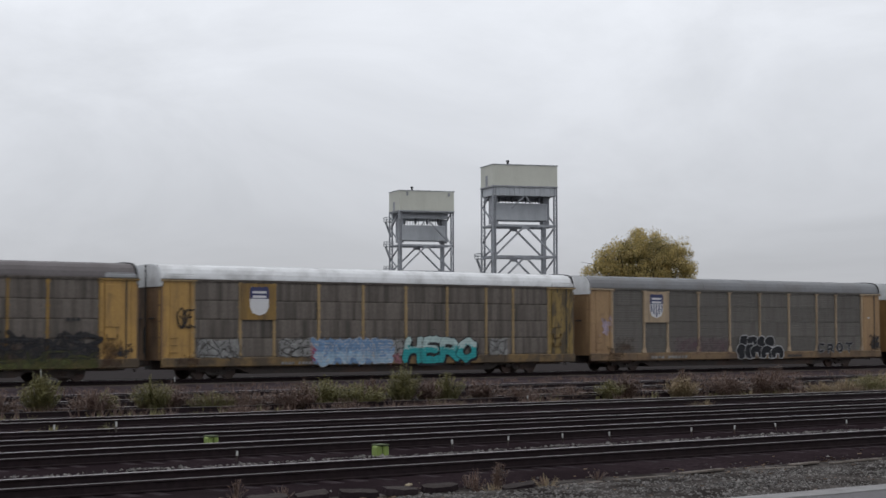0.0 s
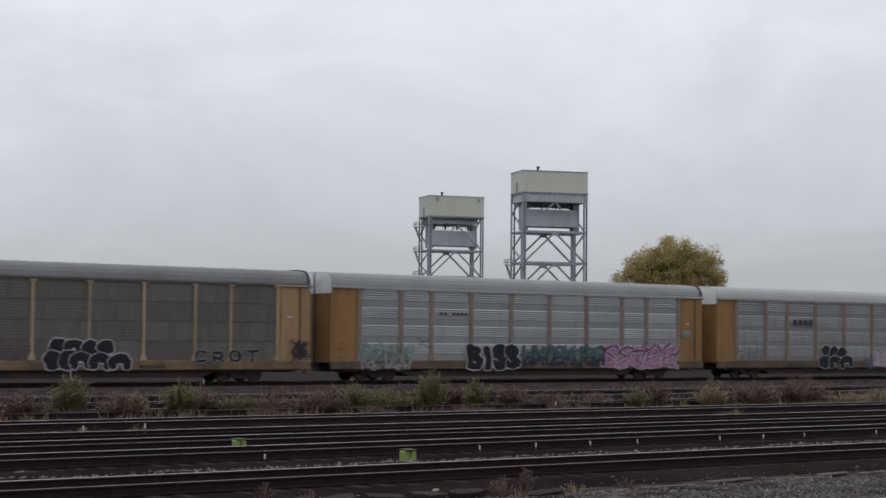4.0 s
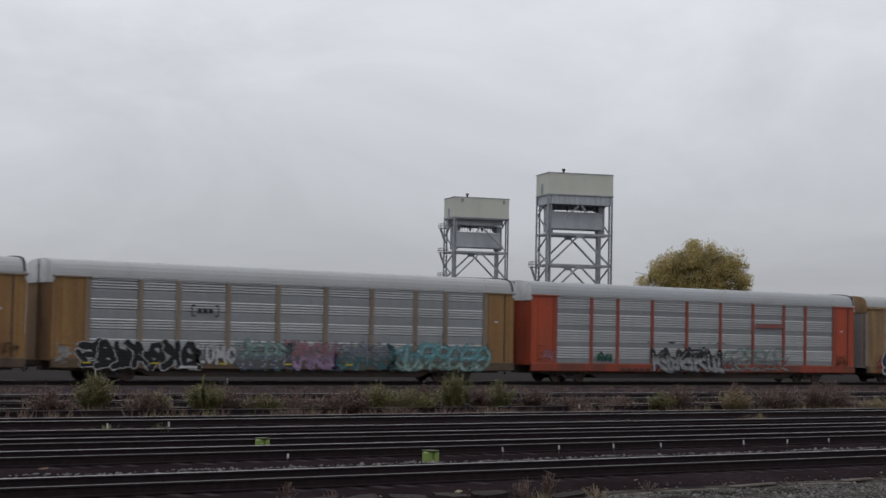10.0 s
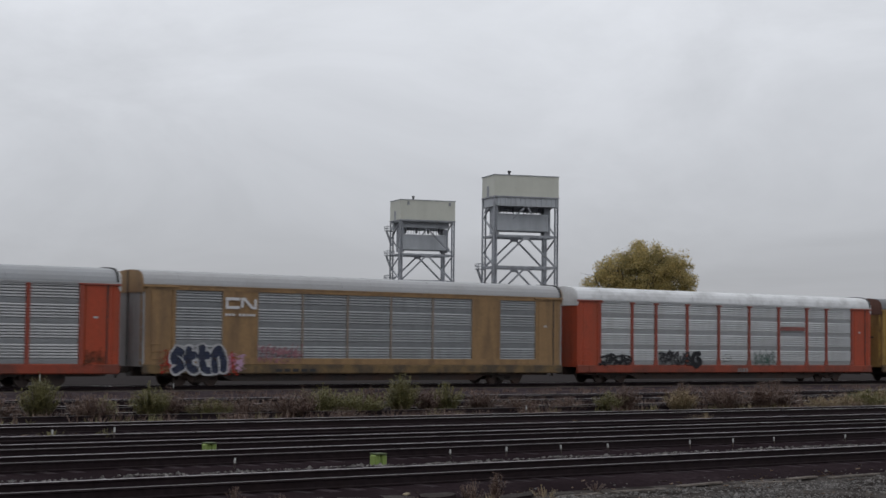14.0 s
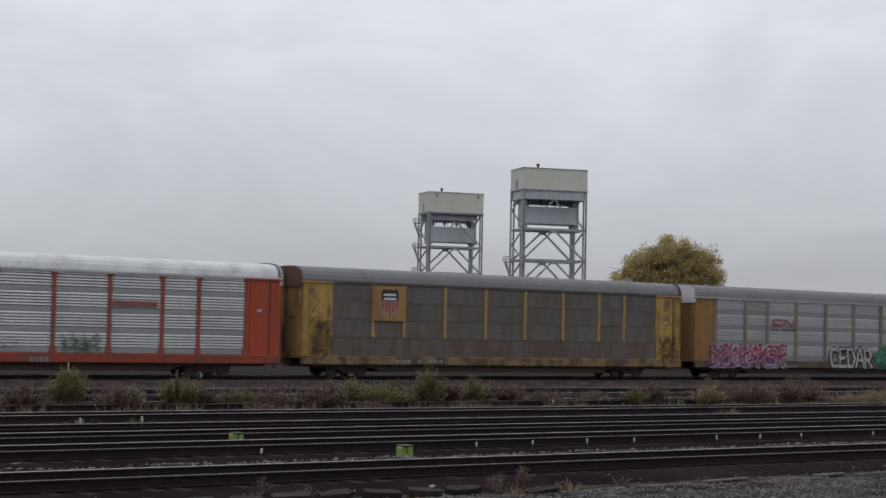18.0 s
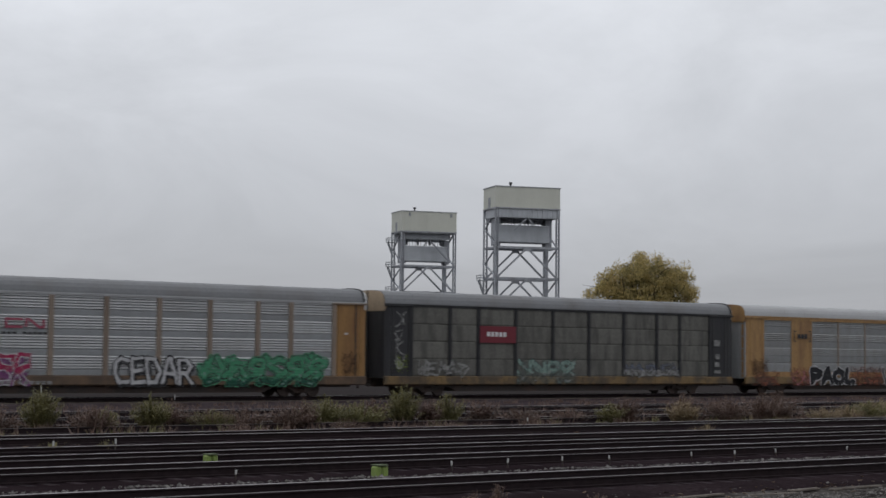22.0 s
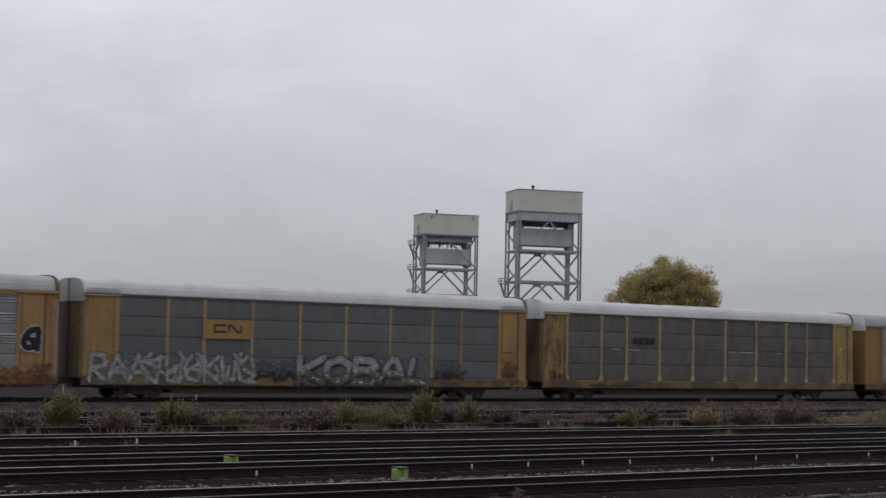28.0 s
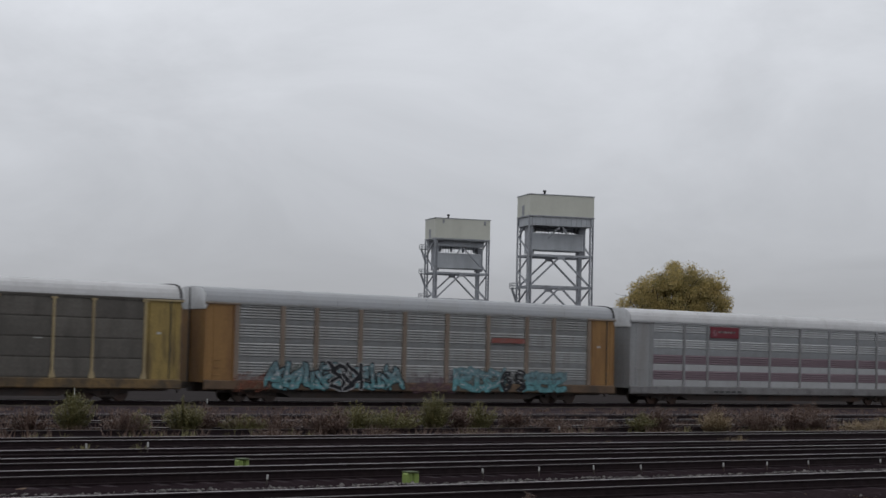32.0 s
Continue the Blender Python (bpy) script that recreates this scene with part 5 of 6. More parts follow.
# ninth
piece(I, 1.85, 4.3, 1.08, 1.80, 4, "soot", "black", 35, "small blackened graffiti", wide=0.11, edge=0.02, lap=0.2)
piece(I, 6.7, 9.4, 1.1, 1.92, 5, "soot", "black", 36, "black tag with grey lights", wide=0.11, edge=0.02, lap=0.2, shine="pale")
piece(I, 9.45, 10.5, 0.8, 2.08, ("drop",), "soot", "black", 61, "round black tag", wide=0.30, edge=0.02, wobble=0.03)
patch(I, 15.4, 17.2, 1.2, 1.85, "mist", 37, "faint green scribble", scribble="dark_green", rough=0.4)
piece(I, 12.5, 13.1, 1.25, 1.8, 1, "soot", "soot", 77, "thin black scrawl", wide=0.03, edge=0.0)
plate("sign_strip", I, 17.9, 20.3, 3.36, 3.62, SIGN["brick"], "faded red name strip")
bars(I, 13.8, 14.8, 0.66, 0.90, 4, INK["pale"])
# tenth
plate("board", J, 4.47, 6.5, 2.98, 4.85, M["gold"], "bright yellow painted board", depth=0.008)
shield(J, 5.47, 3.2, 4.68, SIGN["black"], SIGN["red"], base=SIGN["pink"])
bars(J, 5.6, 9.2, 0.74, 0.92, 10, INK["pale"])
# eleventh
piece(K, 1.2, 8.3, 0.54, 2.2, 8, "white", "crimson", 38, "crimson and white spiky graffiti", second="plum", fade=0.4, back="plum", grow=-0.3, ragged=0.2, wide=0.17, edge=0.05, soft=False, lap=0.22, slant=0.15, shine="rose")
piece(K, 12.5, 16.8, 0.58, 2.10, "CEDAR", "black", "white", 39, "white graffiti lettering with black contours", wide=0.17, edge=0.055, slant=-0.08, lap=0.10, soft=False, shadow="soot")
piece(K, 17.4, 24.6, 0.54, 2.16, 6, "soot", "green", 40, "green graffiti with dark contours", second="dark_green", fade=0.25, halo="green", halo_w=0.05, wide=0.26, edge=0.05, slant=0.35, lap=0.14, shine="mint", soft=False)
twin_mark(K, 6.9, 8.9, 3.26, 3.80, SIGN["magenta"], "faded magenta two-part emblem")
bars(K, 6.8, 9.1, 3.02, 3.12, 9, INK["soot"])
bars(K, 6.2, 9.4, 0.68, 0.84, 11, INK["pale"])
# twelfth
plate("sign_board", L, 6.55, 9.2, 2.98, 3.93, SIGN["maroon"], "dark red sign board")
bars(L, 7.05, 8.55, 3.34, 3.60, 5, SIGN["white"], y=-1.690)
piece(L, 2.1, 5.6, 1.08, 1.98, 5, "mist", "pale", 41, "faint grey graffiti", wide=0.11, edge=0.0, lap=0.02, soft=False)
piece(L, 9.4, 13.7, 0.66, 2.05, 4, "soot", "mint", 42, "dull mint graffiti", second="mist", fade=0.45, back="mist", grow=-0.15, ragged=0.15, wide=0.24, edge=0.03, soft=False, lap=0.12, shine="pale")
piece(L, 17.7, 22.3, 1.05, 1.9, 7, "soot", "dusk", 43, "dull blue grey graffiti", second="pale", wide=0.14, edge=0.02, lap=0.12, soft=False)
piece(L, 0.7, 1.2, 1.5, 4.5, None, "mist", "pale", 44, "pale scribble down the end panel", wide=0.06, edge=0.0, rows=((1, 0.0, 0.25, 0, 1), (1, 0.25, 0.5, 0, 1), (1, 0.5, 0.75, 0, 1), (1, 0.75, 1.0, 0, 1)))
patch(L, 0.7, 1.3, 1.5, 2.0, "lime", 78, "lime green overspray", rough=0.3)
for a, b, c, d in ((25.6, 26.15, 3.02, 3.40), (25.7, 26.1, 1.72, 2.0), (25.65, 26.2, 1.3, 1.5), (25.75, 26.1, 2.2, 2.5)):
    plate("placard", L, a, b, c, d, INK["pale"], "worn white placard")
# thirteenth
for a, b, c, sd in ((4.4, 6.9, 1.45, 70), (10.5, 14.0, 1.55, 71), (18.5, 21.4, 1.4, 72), (21.4, 26.6, 1.35, 73), (1.0, 3.0, 1.2, 49)):
    patch(MM, a, b, 0.56, c, "smear", sd, "smeared red overspray", scribble="soot" if sd % 2 else "rose", rough=0.5)
piece(MM, 6.3, 10.9, 0.50, 1.78, "PAOL", "white", "black", 50, "black graffiti lettering with white contours", wide=0.40, edge=0.03, halo="white", halo_w=0.04, lap=0.08, wobble=0.08, drips=6)
piece(MM, 13.8, 18.9, 0.48, 1.84, "VIRTUE", "white", "black", 51, "black and white graffiti lettering", wide=0.17, edge=0.07, shadow="black", lap=0.08, soft=False, drips=5)
piece(MM, 25.45, 26.5, 2.0, 3.45, ("spiral",), "white", "black", 52, "black round tag with white contour", wide=0.30, edge=0.05, wobble=0.04)
bracket_mark(MM, 4.65, 6.3, 3.42, 4.1)
# fourteenth
piece(N, 0.3, 9.4, 0.66, 2.24, 9, "soot", "grey", 53, "grey and white graffiti with dark contours", second="pale", fade=0.5, shine="white", back="mist", grow=-0.15, ragged=0.25, wide=0.22, edge=0.035, lap=0.16, soft=False)
piece(N, 9.5, 11.8, 0.9, 1.95, 3, "soot", "dusk", 54, "dull blue smudged graffiti", second="soot", wide=0.12, edge=0.04)
piece(N, 11.8, 20.6, 0.62, 2.30, "KOBAL", "soot", "grey", 55, "large pale grey graffiti lettering", second="mist", fade=0.45, back="mist", grow=-0.2, ragged=0.3, shadow="soot", shine="white", wide=0.36, edge=0.06, slant=0.1, lap=0.10, soft=False)
piece(N, 20.8, 22.7, 1.0, 2.0, 2, "soot", "dusk", 56, "black smudged tag", second="soot", wide=0.12, edge=0.04)
plate("board", N, 6.4, 9.15, 2.98, 3.94, M["gold"], "yellow board under the emblem", depth=0.010)
twin_mark(N, 6.95, 8.6, 3.24, 3.74, SIGN["black"], "black two-part emblem")
# fifteenth
bars(O, 7.0, 8.9, 3.3, 3.7, 4, INK["soot"])
bars(O, 3.5, 7.0, 0.74, 0.88, 12, SIGN["black"])
# light showing through gaps in the joint, painted on as pale dashes
for a, b in ((5.35, 5.9), (6.75, 7.5), (15.15, 15.75), (16.2, 17.45), (19.6, 20.05)):
    plate("scrape", O, a, b, 2.93, 2.965, M["white_mark"], "daylight through the panel joint, painted as a pale dash")
# sixteenth
piece(P, 3.4, 8.0, 0.60, 2.12, 4, "black", "ice", 57, "ice blue graffiti with black contours", second="cyan", fade=0.4, back="mist", grow=-0.25, ragged=0.2, wide=0.26, edge=0.065, lap=0.18, slant=0.25, shine="white", soft=False)
piece(P, 7.4, 9.4, 0.58, 2.1, 2, "white", "black", 79, "black figure with white contours amid the blue", wide=0.22, edge=0.04, lap=0.15, soft=False, y=FACE - 0.004)
piece(P, 8.8, 12.0, 0.62, 2.05, 3, "black", "ice", 80, "ice blue graffiti with black contours", second="cyan", fade=0.4, wide=0.24, edge=0.06, lap=0.18, shine="white", soft=False)
piece(P, 15.4, 19.0, 0.6, 1.98, 3, "petrol", "ice", 58, "pale blue graffiti", second="cyan", back="mist", grow=-0.2, ragged=0.2, wide=0.30, edge=0.03, lap=0.15, slant=0.2, shine="white")
piece(P, 18.6, 20.6, 0.6, 1.9, ("drop", "curl"), "soot", "black", 81, "black round figure with a pale eye", wide=0.24, edge=0.02, lap=0.0, y=FACE - 0.004, shine="white")
piece(P, 20.4, 23.5, 0.6, 1.86, 3, "petrol", "ice", 82, "pale blue graffiti", second="cyan", back="mist", grow=-0.2, wide=0.26, edge=0.03, lap=0.15)
patch(P, 1.9, 3.5, 0.7, 1.3, "smear", 59, "orange smear", rough=0.4)
patch(P, 12.6, 15.2, 0.65, 1.4, "dim_plum", 83, "faint plum overspray", rough=0.5)
plate("sign_strip", P, 18.0, 20.4, 3.38, 3.66, SIGN["brick"], "faded red name strip")
# last
plate("sign_board", Q, 6.62, 9.15, 4.12, 4.82, SIGN["maroon"], "dark red sign board")
plate("pale_square", Q, 6.85, 7.2, 4.24, 4.62, INK["rose"], y=-1.686, depth=0.004)
bars(Q, 7.35, 8.9, 4.44, 4.56, 6, INK["pale"], y=-1.686)
bars(Q, 7.0, 9.6, 0.74, 0.84, 5, SIGN["black"])


for car, x0, x1, z0, z1, ink, sd in ((A, 25.4, 26.3, 0.7, 1.9, "rust_run", 90), (A, 25.9, 26.8, 1.2, 1.6, "soot", 91), (B, 0.9, 2.0, 0.75, 1.15, "rust_run", 92), (C, 26.2, 27.1, 1.1, 2.0, "soot", 93), (C, 1.4, 2.6, 0.75, 1.4, "rust_run", 94),
                                  (D, 25.5, 26.3, 2.5, 2.9, "pale", 95), (E, 26.1, 26.9, 1.15, 1.75, "rust_run", 96), (F, 0.3, 0.9, 1.0, 1.6, "pale", 97), (K, 25.9, 26.8, 1.2, 2.2, "rust_run", 98), (MM, 0.6, 2.0, 1.2, 2.1, "rust_run", 99),
                                  (MM, 26.2, 27.0, 0.8, 1.6, "rust_run", 190), (J, 0.5, 1.7, 1.1, 2.9, "rust_run", 191), (J, 25.5, 26.9, 1.1, 2.4, "rust_run", 192), (N, 25.6, 26.6, 1.1, 1.9, "rust_run", 193), (O, 0.5, 1.7, 1.1, 1.5, "rust_run", 194), (G, 25.5, 26.5, 1.1, 1.7, "rust_run", 195)):
    patch(car, x0, x1, z0, z1, ink, sd, "dark rust stain on the end panel" if ink != "pale" else "pale scrape on the end panel", rough=0.22)


# ---- lift bridge towers ----
# STEEL is lightened: the distance haze over the towers is put into its colour
STEEL = surface("grey_bridge_steel", (0.31, 0.325, 0.35), 0.6, 0.05, spread=0.12, stain=(0.13, 0.12, 0.12), stain_amount=0.5)
CLADDING = surface("cream_cladding", (0.53, 0.535, 0.475), 0.6, spread=0.025, grain=0.8, stain=(0.40, 0.40, 0.35), stain_amount=0.4, stain_scale=0.1, streak=2)
PALE_STEEL = surface("pale_grey_plate", (0.43, 0.45, 0.475), 0.6, spread=0.06, grain=1.0, stain=(0.26, 0.27, 0.29), stain_amount=0.5, stain_scale=0.15, streak=3)
TAR = surface("dark_roofing", (0.10, 0.10, 0.10), 0.8, spread=0.2)


def bridge_tower(x, y, turn, w, depth, top, house_h, skirt, balconies, drop):
    """A riveted lattice tower with a machinery house on top, its front towards -y."""
    t = empty("lift_bridge_tower", x, y, GROUND_Z, turn)
    tagged(t, "grey steel lift bridge tower with a cream machinery house", "bridge tower", "lift bridge towers")
    hw, hd = w / 2, depth / 2
    leg, legd = 0.95 * hw, 0.90 * hd
    z_house = top - house_h
    for sx in (-1, 1):
        for sy in (-1, 1):
            bm = bmesh.new()
            c = 0.30 if sy < 0 else 0.36
            for ox in (-c, c):
                beam(bm, (sx * leg + ox, sy * legd, 0), (sx * leg + ox, sy * legd, z_house), 0.16, 0.7)
            z = 1.0
            while z < z_house - 1:
                beam(bm, (sx * leg - c, sy * legd - 0.3, z), (sx * leg + c, sy * legd - 0.3, z + 0.9), 0.10, 0.06)
                beam(bm, (sx * leg + c, sy * legd - 0.2, z), (sx * leg - c, sy * legd - 0.2, z + 0.9), 0.10, 0.06)
                z += 0.9
            part("leg", bm, STEEL, t)
    panel_h = 6.6
    levels = []
    z = z_house - drop
    while z > 0:
        levels.append(z)
        z -= panel_h
    for zl in levels:
        foot = max(zl - panel_h, 0)
        for sy in (-1, 1):
            bm = bmesh.new()
            beam(bm, (-leg, sy * legd, zl), (leg, sy * legd, zl), 0.45, 0.5)
            part("girder", bm, STEEL, t)
            for sx in (-1, 1):
                bm = bmesh.new()
                beam(bm, (sx * 0.3, sy * legd, zl - 0.3), (sx * leg, sy * legd, foot), 0.30, 0.36)
                part("brace", bm, STEEL, t)
            bm = bmesh.new()
            box(bm, -0.8, 0.8, sy * legd - 0.26, sy * legd + 0.26, zl - 0.75, zl + 0.1)
            part("gusset", bm, STEEL, t)
        for sx in (-1, 1):
            bm = bmesh.new()
            beam(bm, (sx * leg, -legd, zl), (sx * leg, legd, zl), 0.35, 0.4)
            part("girder", bm, STEEL, t)
            for ya, za, yb, zb in ((-legd, zl, legd, (zl + foot) / 2), (legd, (zl + foot) / 2, -legd, foot)):
                bm = bmesh.new()
                beam(bm, (sx * leg, ya, za), (sx * leg, yb, zb), 0.26, 0.26)
                part("brace", bm, STEEL, t)
    for sx in (-1, 1):
        for k in range(2):
            zt, step = z_house - k * drop / 2, drop / 2
            for ya, za, yb, zb in ((-legd, zt, legd, zt - step),) if k == 0 else ((legd, zt, -legd, zt - step),):
                bm = bmesh.new()
                beam(bm, (sx * leg, ya, za), (sx * leg, yb, zb), 0.26, 0.26)
                part("brace", bm, STEEL, t)
    bm = bmesh.new()
    box(bm, -leg, leg, legd * 0.62, legd * 0.75, z_house - (2.9 if skirt > 1 else 2.3), z_house - 0.2)
    part("head_girder", bm, PALE_STEEL if skirt < 1 else STEEL, t)
    bm = bmesh.new()
    chamfer_box(bm, -0.80 * hw, 0.80 * hw, -legd * 0.45, legd * 0.55, z_house - (7.3 if skirt > 1 else 7.5), z_house - 3.55, 0.15)
    part("counterweight", bm, PALE_STEEL, t, "pale grey counterweight slab")
    for sx in (-1, 1):
        bm = bmesh.new()
        box(bm, sx * hw * 0.80 - 0.7, sx * hw * 0.80 + 0.7, -legd * 0.3, legd * 0.3, z_house - 8.0, z_house - 2.0)
        part("guide_frame", bm, STEEL, t)
        bm = bmesh.new()
        beam(bm, (sx * hw * 0.80, 0.3, 0), (sx * hw * 0.80, 0.3, z_house - 7.8), 0.75, 0.5)
        part("guide_post", bm, STEEL, t)
        reach = (0.42 if sx < 0 else 0.20) if skirt > 1 else (0.18 if sx < 0 else 0.85)
        bm = bmesh.new()
        beam(bm, (sx * 0.3, -legd, z_house - 2.3), (sx * leg * reach, -legd, z_house - 2.3 - (2.5 if reach < 0.5 else 5.4) * (1 if reach > 0.3 else 0.55)), 0.3, 0.3)
        part("knee_brace", bm, STEEL, t)
        for k in range(2):
            bm = bmesh.new()
            cx = sx * hw * (0.22 + 0.40 * k)
            rod(bm, (cx - 0.12, 0, z_house - 2.5), (cx + 0.12, 0, z_house - 2.5), 0.75, 18)
            part("sheave", bm, STEEL, t, "grooved cable sheave")
        for k in range(6):
            bm = bmesh.new()
            cx = sx * (0.8 + k * 0.75)
            rod(bm, (cx, 0, z_house - 3.5), (cx, 0, z_house), 0.07, 6)
            part("cable", bm, STEEL, t)
    bm = bmesh.new()
    box(bm, -hw * 0.97, hw * 0.97, -hd * 0.95, hd * 0.95, z_house - skirt, z_house)
    part("skirt", bm, PALE_STEEL, t, "pale grey plate girders below the house")
    if skirt > 1.2:
        for k in range(13):
            bm = bmesh.new()
            bx = -hw * 0.95 + k * hw * 1.9 / 12
            box(bm, bx - 0.12, bx + 0.12, -hd * 0.95 - 0.18, -hd * 0.95, z_house - skirt, z_house)
            part("stiffener", bm, PALE_STEEL, t)
    bm = bmesh.new()
    box(bm, -hw, hw, -hd, hd, z_house, top)
    part("machinery_house", bm, CLADDING, t)
    bm = bmesh.new()
    box(bm, -hw - 0.12, hw + 0.12, -hd - 0.12, hd + 0.12, top, top + 0.16)
    part("house_roof", bm, STEEL, t)
    bm = bmesh.new()
    box(bm, -hw - 0.1, hw + 0.1, -hd - 0.1, hd + 0.1, z_house - 0.25, z_house)
    part("house_sill", bm, STEEL, t)
    for sx in ((-0.72, 0.80) if skirt < 1 else ()):
        bm = bmesh.new()
        box(bm, hw * sx - 0.25, hw * sx + 0.25, -hd - 0.2, -hd, top - 1.2, top - 0.3)
        part("floodlight", bm, STEEL, t)
    bm = bmesh.new()
    rod(bm, (-hw * 0.35, 0, top + 0.2), (-hw * 0.35, 0, top + 1.2), 0.22, 10)
    rod(bm, (-hw * 0.35, 0, top + 1.0), (-hw * 0.35, 0, top + 1.4), 0.36, 10)
    part("vent_stack", bm, M["rubber"], t, "black vent stack")
    bm = bmesh.new()
    box(bm, -hw - 0.06, -hw, -hd * 0.15, hd * 0.2, z_house + 0.05, z_house + 2.3)
    part("house_door", bm, STEEL, t, "grey steel door in the side of the house")
    for k in range(1, 7):
        bm = bmesh.new()
        sx = -hw + k * 2 * hw / 7
        box(bm, sx - 0.03, sx + 0.03, -hd - 0.012, -hd, z_house, top)
        part("cladding_seam", bm, CLADDING, t)
    bm = bmesh.new()
    chamfer_box(bm, hw * 0.2, hw * 0.32, -0.5, 0.5, top + 0.25, top + 0.55, 0.05)
    part("roof_hatch", bm, STEEL, t)
    if skirt < 1:
        bm = bmesh.new()
        box(bm, -leg * 0.92, leg * 0.92, -legd * 0.6, -legd * 0.5, z_house - 1.9, z_house)
        part("front_girder", bm, PALE_STEEL, t, "pale grey plate girder below the house")
    for zb in balconies:
        x0, x1 = -leg - 2.1, -leg - 0.2
        ym = legd * 0.55
        bm = bmesh.new()
        box(bm, x0, x1, ym - 1.2, ym + 1.2, zb - 0.12, zb)
        floor = part("walkway", bm, STEEL, t, "railed steel walkway")
        for px in (x0, x1):
            for pyy in (ym - 1.2, ym + 1.2):
                bm = bmesh.new()
                rod(bm, (px, pyy, zb), (px, pyy, zb + 1.1), 0.06, 6)
                part("rail_post", bm, STEEL, floor)
        for zz in (0.55, 1.1):
            for pyy in (ym - 1.2, ym + 1.2):
                bm = bmesh.new()
                rod(bm, (x0, pyy, zb + zz), (x1, pyy, zb + zz), 0.05, 6)
                part("handrail", bm, STEEL, floor)
            bm = bmesh.new()
            rod(bm, (x0, ym - 1.2, zb + zz), (x0, ym + 1.2, zb + zz), 0.05, 6)
            part("handrail", bm, STEEL, floor)
        stair = new("stair")
        stair.parent = t
        for ly in (-0.45, 0.45):
            bm = bmesh.new()
            beam(bm, (x0 + 0.1, ym + ly, zb), (x1 - 0.3, ym + ly, zb - 3.9), 0.14, 0.22)
            part("stringer", bm, STEEL, stair)
            bm = bmesh.new()
            rod(bm, (x0 - 0.2, ym + ly, zb + 0.9), (x1 - 0.6, ym + ly, zb - 3.0), 0.05, 6)
            part("handrail", bm, STEEL, stair)
        for k in range(11):
            f = (k + 0.5) / 11
            xk = x0 + 0.1 + f * (x1 - x0 - 0.4)
            bm = bmesh.new()
            beam(bm, (xk, ym - 0.45, zb - 3.9 * f), (xk, ym + 0.45, zb - 3.9 * f), 0.18, 0.06)
            part("tread", bm, STEEL, stair)
    return t


def bearing(az, dist):
    return math.sin(radians(az)) * dist, math.cos(radians(az)) * dist


TOWER_TOP = 38.6
bx, by = bearing(40.33, 362.0)
bridge_tower(bx, by, -20.5, 14.6, 8.2, TOWER_TOP, 4.4, 2.1, (TOWER_TOP - 5.0 - 14.8,), 8.5)
bx, by = bearing(37.0, 426.0)
bridge_tower(bx, by, -17.5, 14.6, 8.2, TOWER_TOP, 4.9, 0.5, (TOWER_TOP - 5.3 - 2.2, TOWER_TOP - 5.3 - 8.4, TOWER_TOP - 5.3 - 14.6), 8.75)


# ---- tree ----
BARK = surface("bark", (0.06, 0.048, 0.038), 0.9, spread=0.3, grain=6, bump=0.5, bump_scale=12)


def leaf_material(name, a, b):
    m = bpy.data.materials.new(name)
    m.use_nodes = True
    n, l = m.node_tree.nodes, m.node_tree.links
    p = n["Principled BSDF"]
    p.inputs["Roughness"].default_value = 0.6
    geo = n.new("ShaderNodeNewGeometry")
    ramp = n.new("ShaderNodeValToRGB")
    ramp.color_ramp.elements[0].color, ramp.color_ramp.elements[1].color = (*a, 1), (*b, 1)
    l.new(geo.outputs["Random Per Island"], ramp.inputs["Fac"])
    l.new(ramp.outputs["Color"], p.inputs["Base Color"])
    tr = n.new("ShaderNodeBsdfTranslucent")
    l.new(ramp.outputs["Color"], tr.inputs["Color"])
    mix = n.new("ShaderNodeMixShader")
    mix.inputs[0].default_value = 0.35
    l.new(p.outputs[0], mix.inputs[1])
    l.new(tr.outputs[0], mix.inputs[2])
    l.new(mix.outputs[0], n["Material Output"].inputs["Surface"])
    return m


AUTUMN = leaf_material("autumn_leaves", (0.248, 0.214, 0.094), (0.63, 0.484, 0.186))
an, al = AUTUMN.node_tree.nodes, AUTUMN.node_tree.links
a_co, a_noise, a_mix = an.new("ShaderNodeTexCoord"), an.new("ShaderNodeTexNoise"), an.new("ShaderNodeMix")
a_noise.inputs["Scale"].default_value, a_noise.inputs["Detail"].default_value = 0.55, 3.0
a_mix.data_type = "RGBA"
a_mix.inputs["B"].default_value = (0.14, 0.135, 0.058, 1)
a_share = an.new("ShaderNodeMapRange")
a_share.inputs["From Min"].default_value, a_share.inputs["From Max"].default_value, a_share.inputs["To Max"].default_value = 0.47, 0.64, 0.45
al.new(a_co.outputs["Object"], a_noise.inputs["Vector"])
al.new(a_noise.outputs["Fac"], a_share.inputs["Value"])
al.new(a_share.outputs["Result"], a_mix.inputs["Factor"])
al.new(an["Color Ramp"].outputs["Color"], a_mix.inputs["A"])
al.new(a_mix.outputs["Result"], an["Principled BSDF"].inputs["Base Color"])
al.new(a_mix.outputs["Result"], an["Translucent BSDF"].inputs["Color"])
an["Mix Shader"].inputs[0].default_value = 0.5


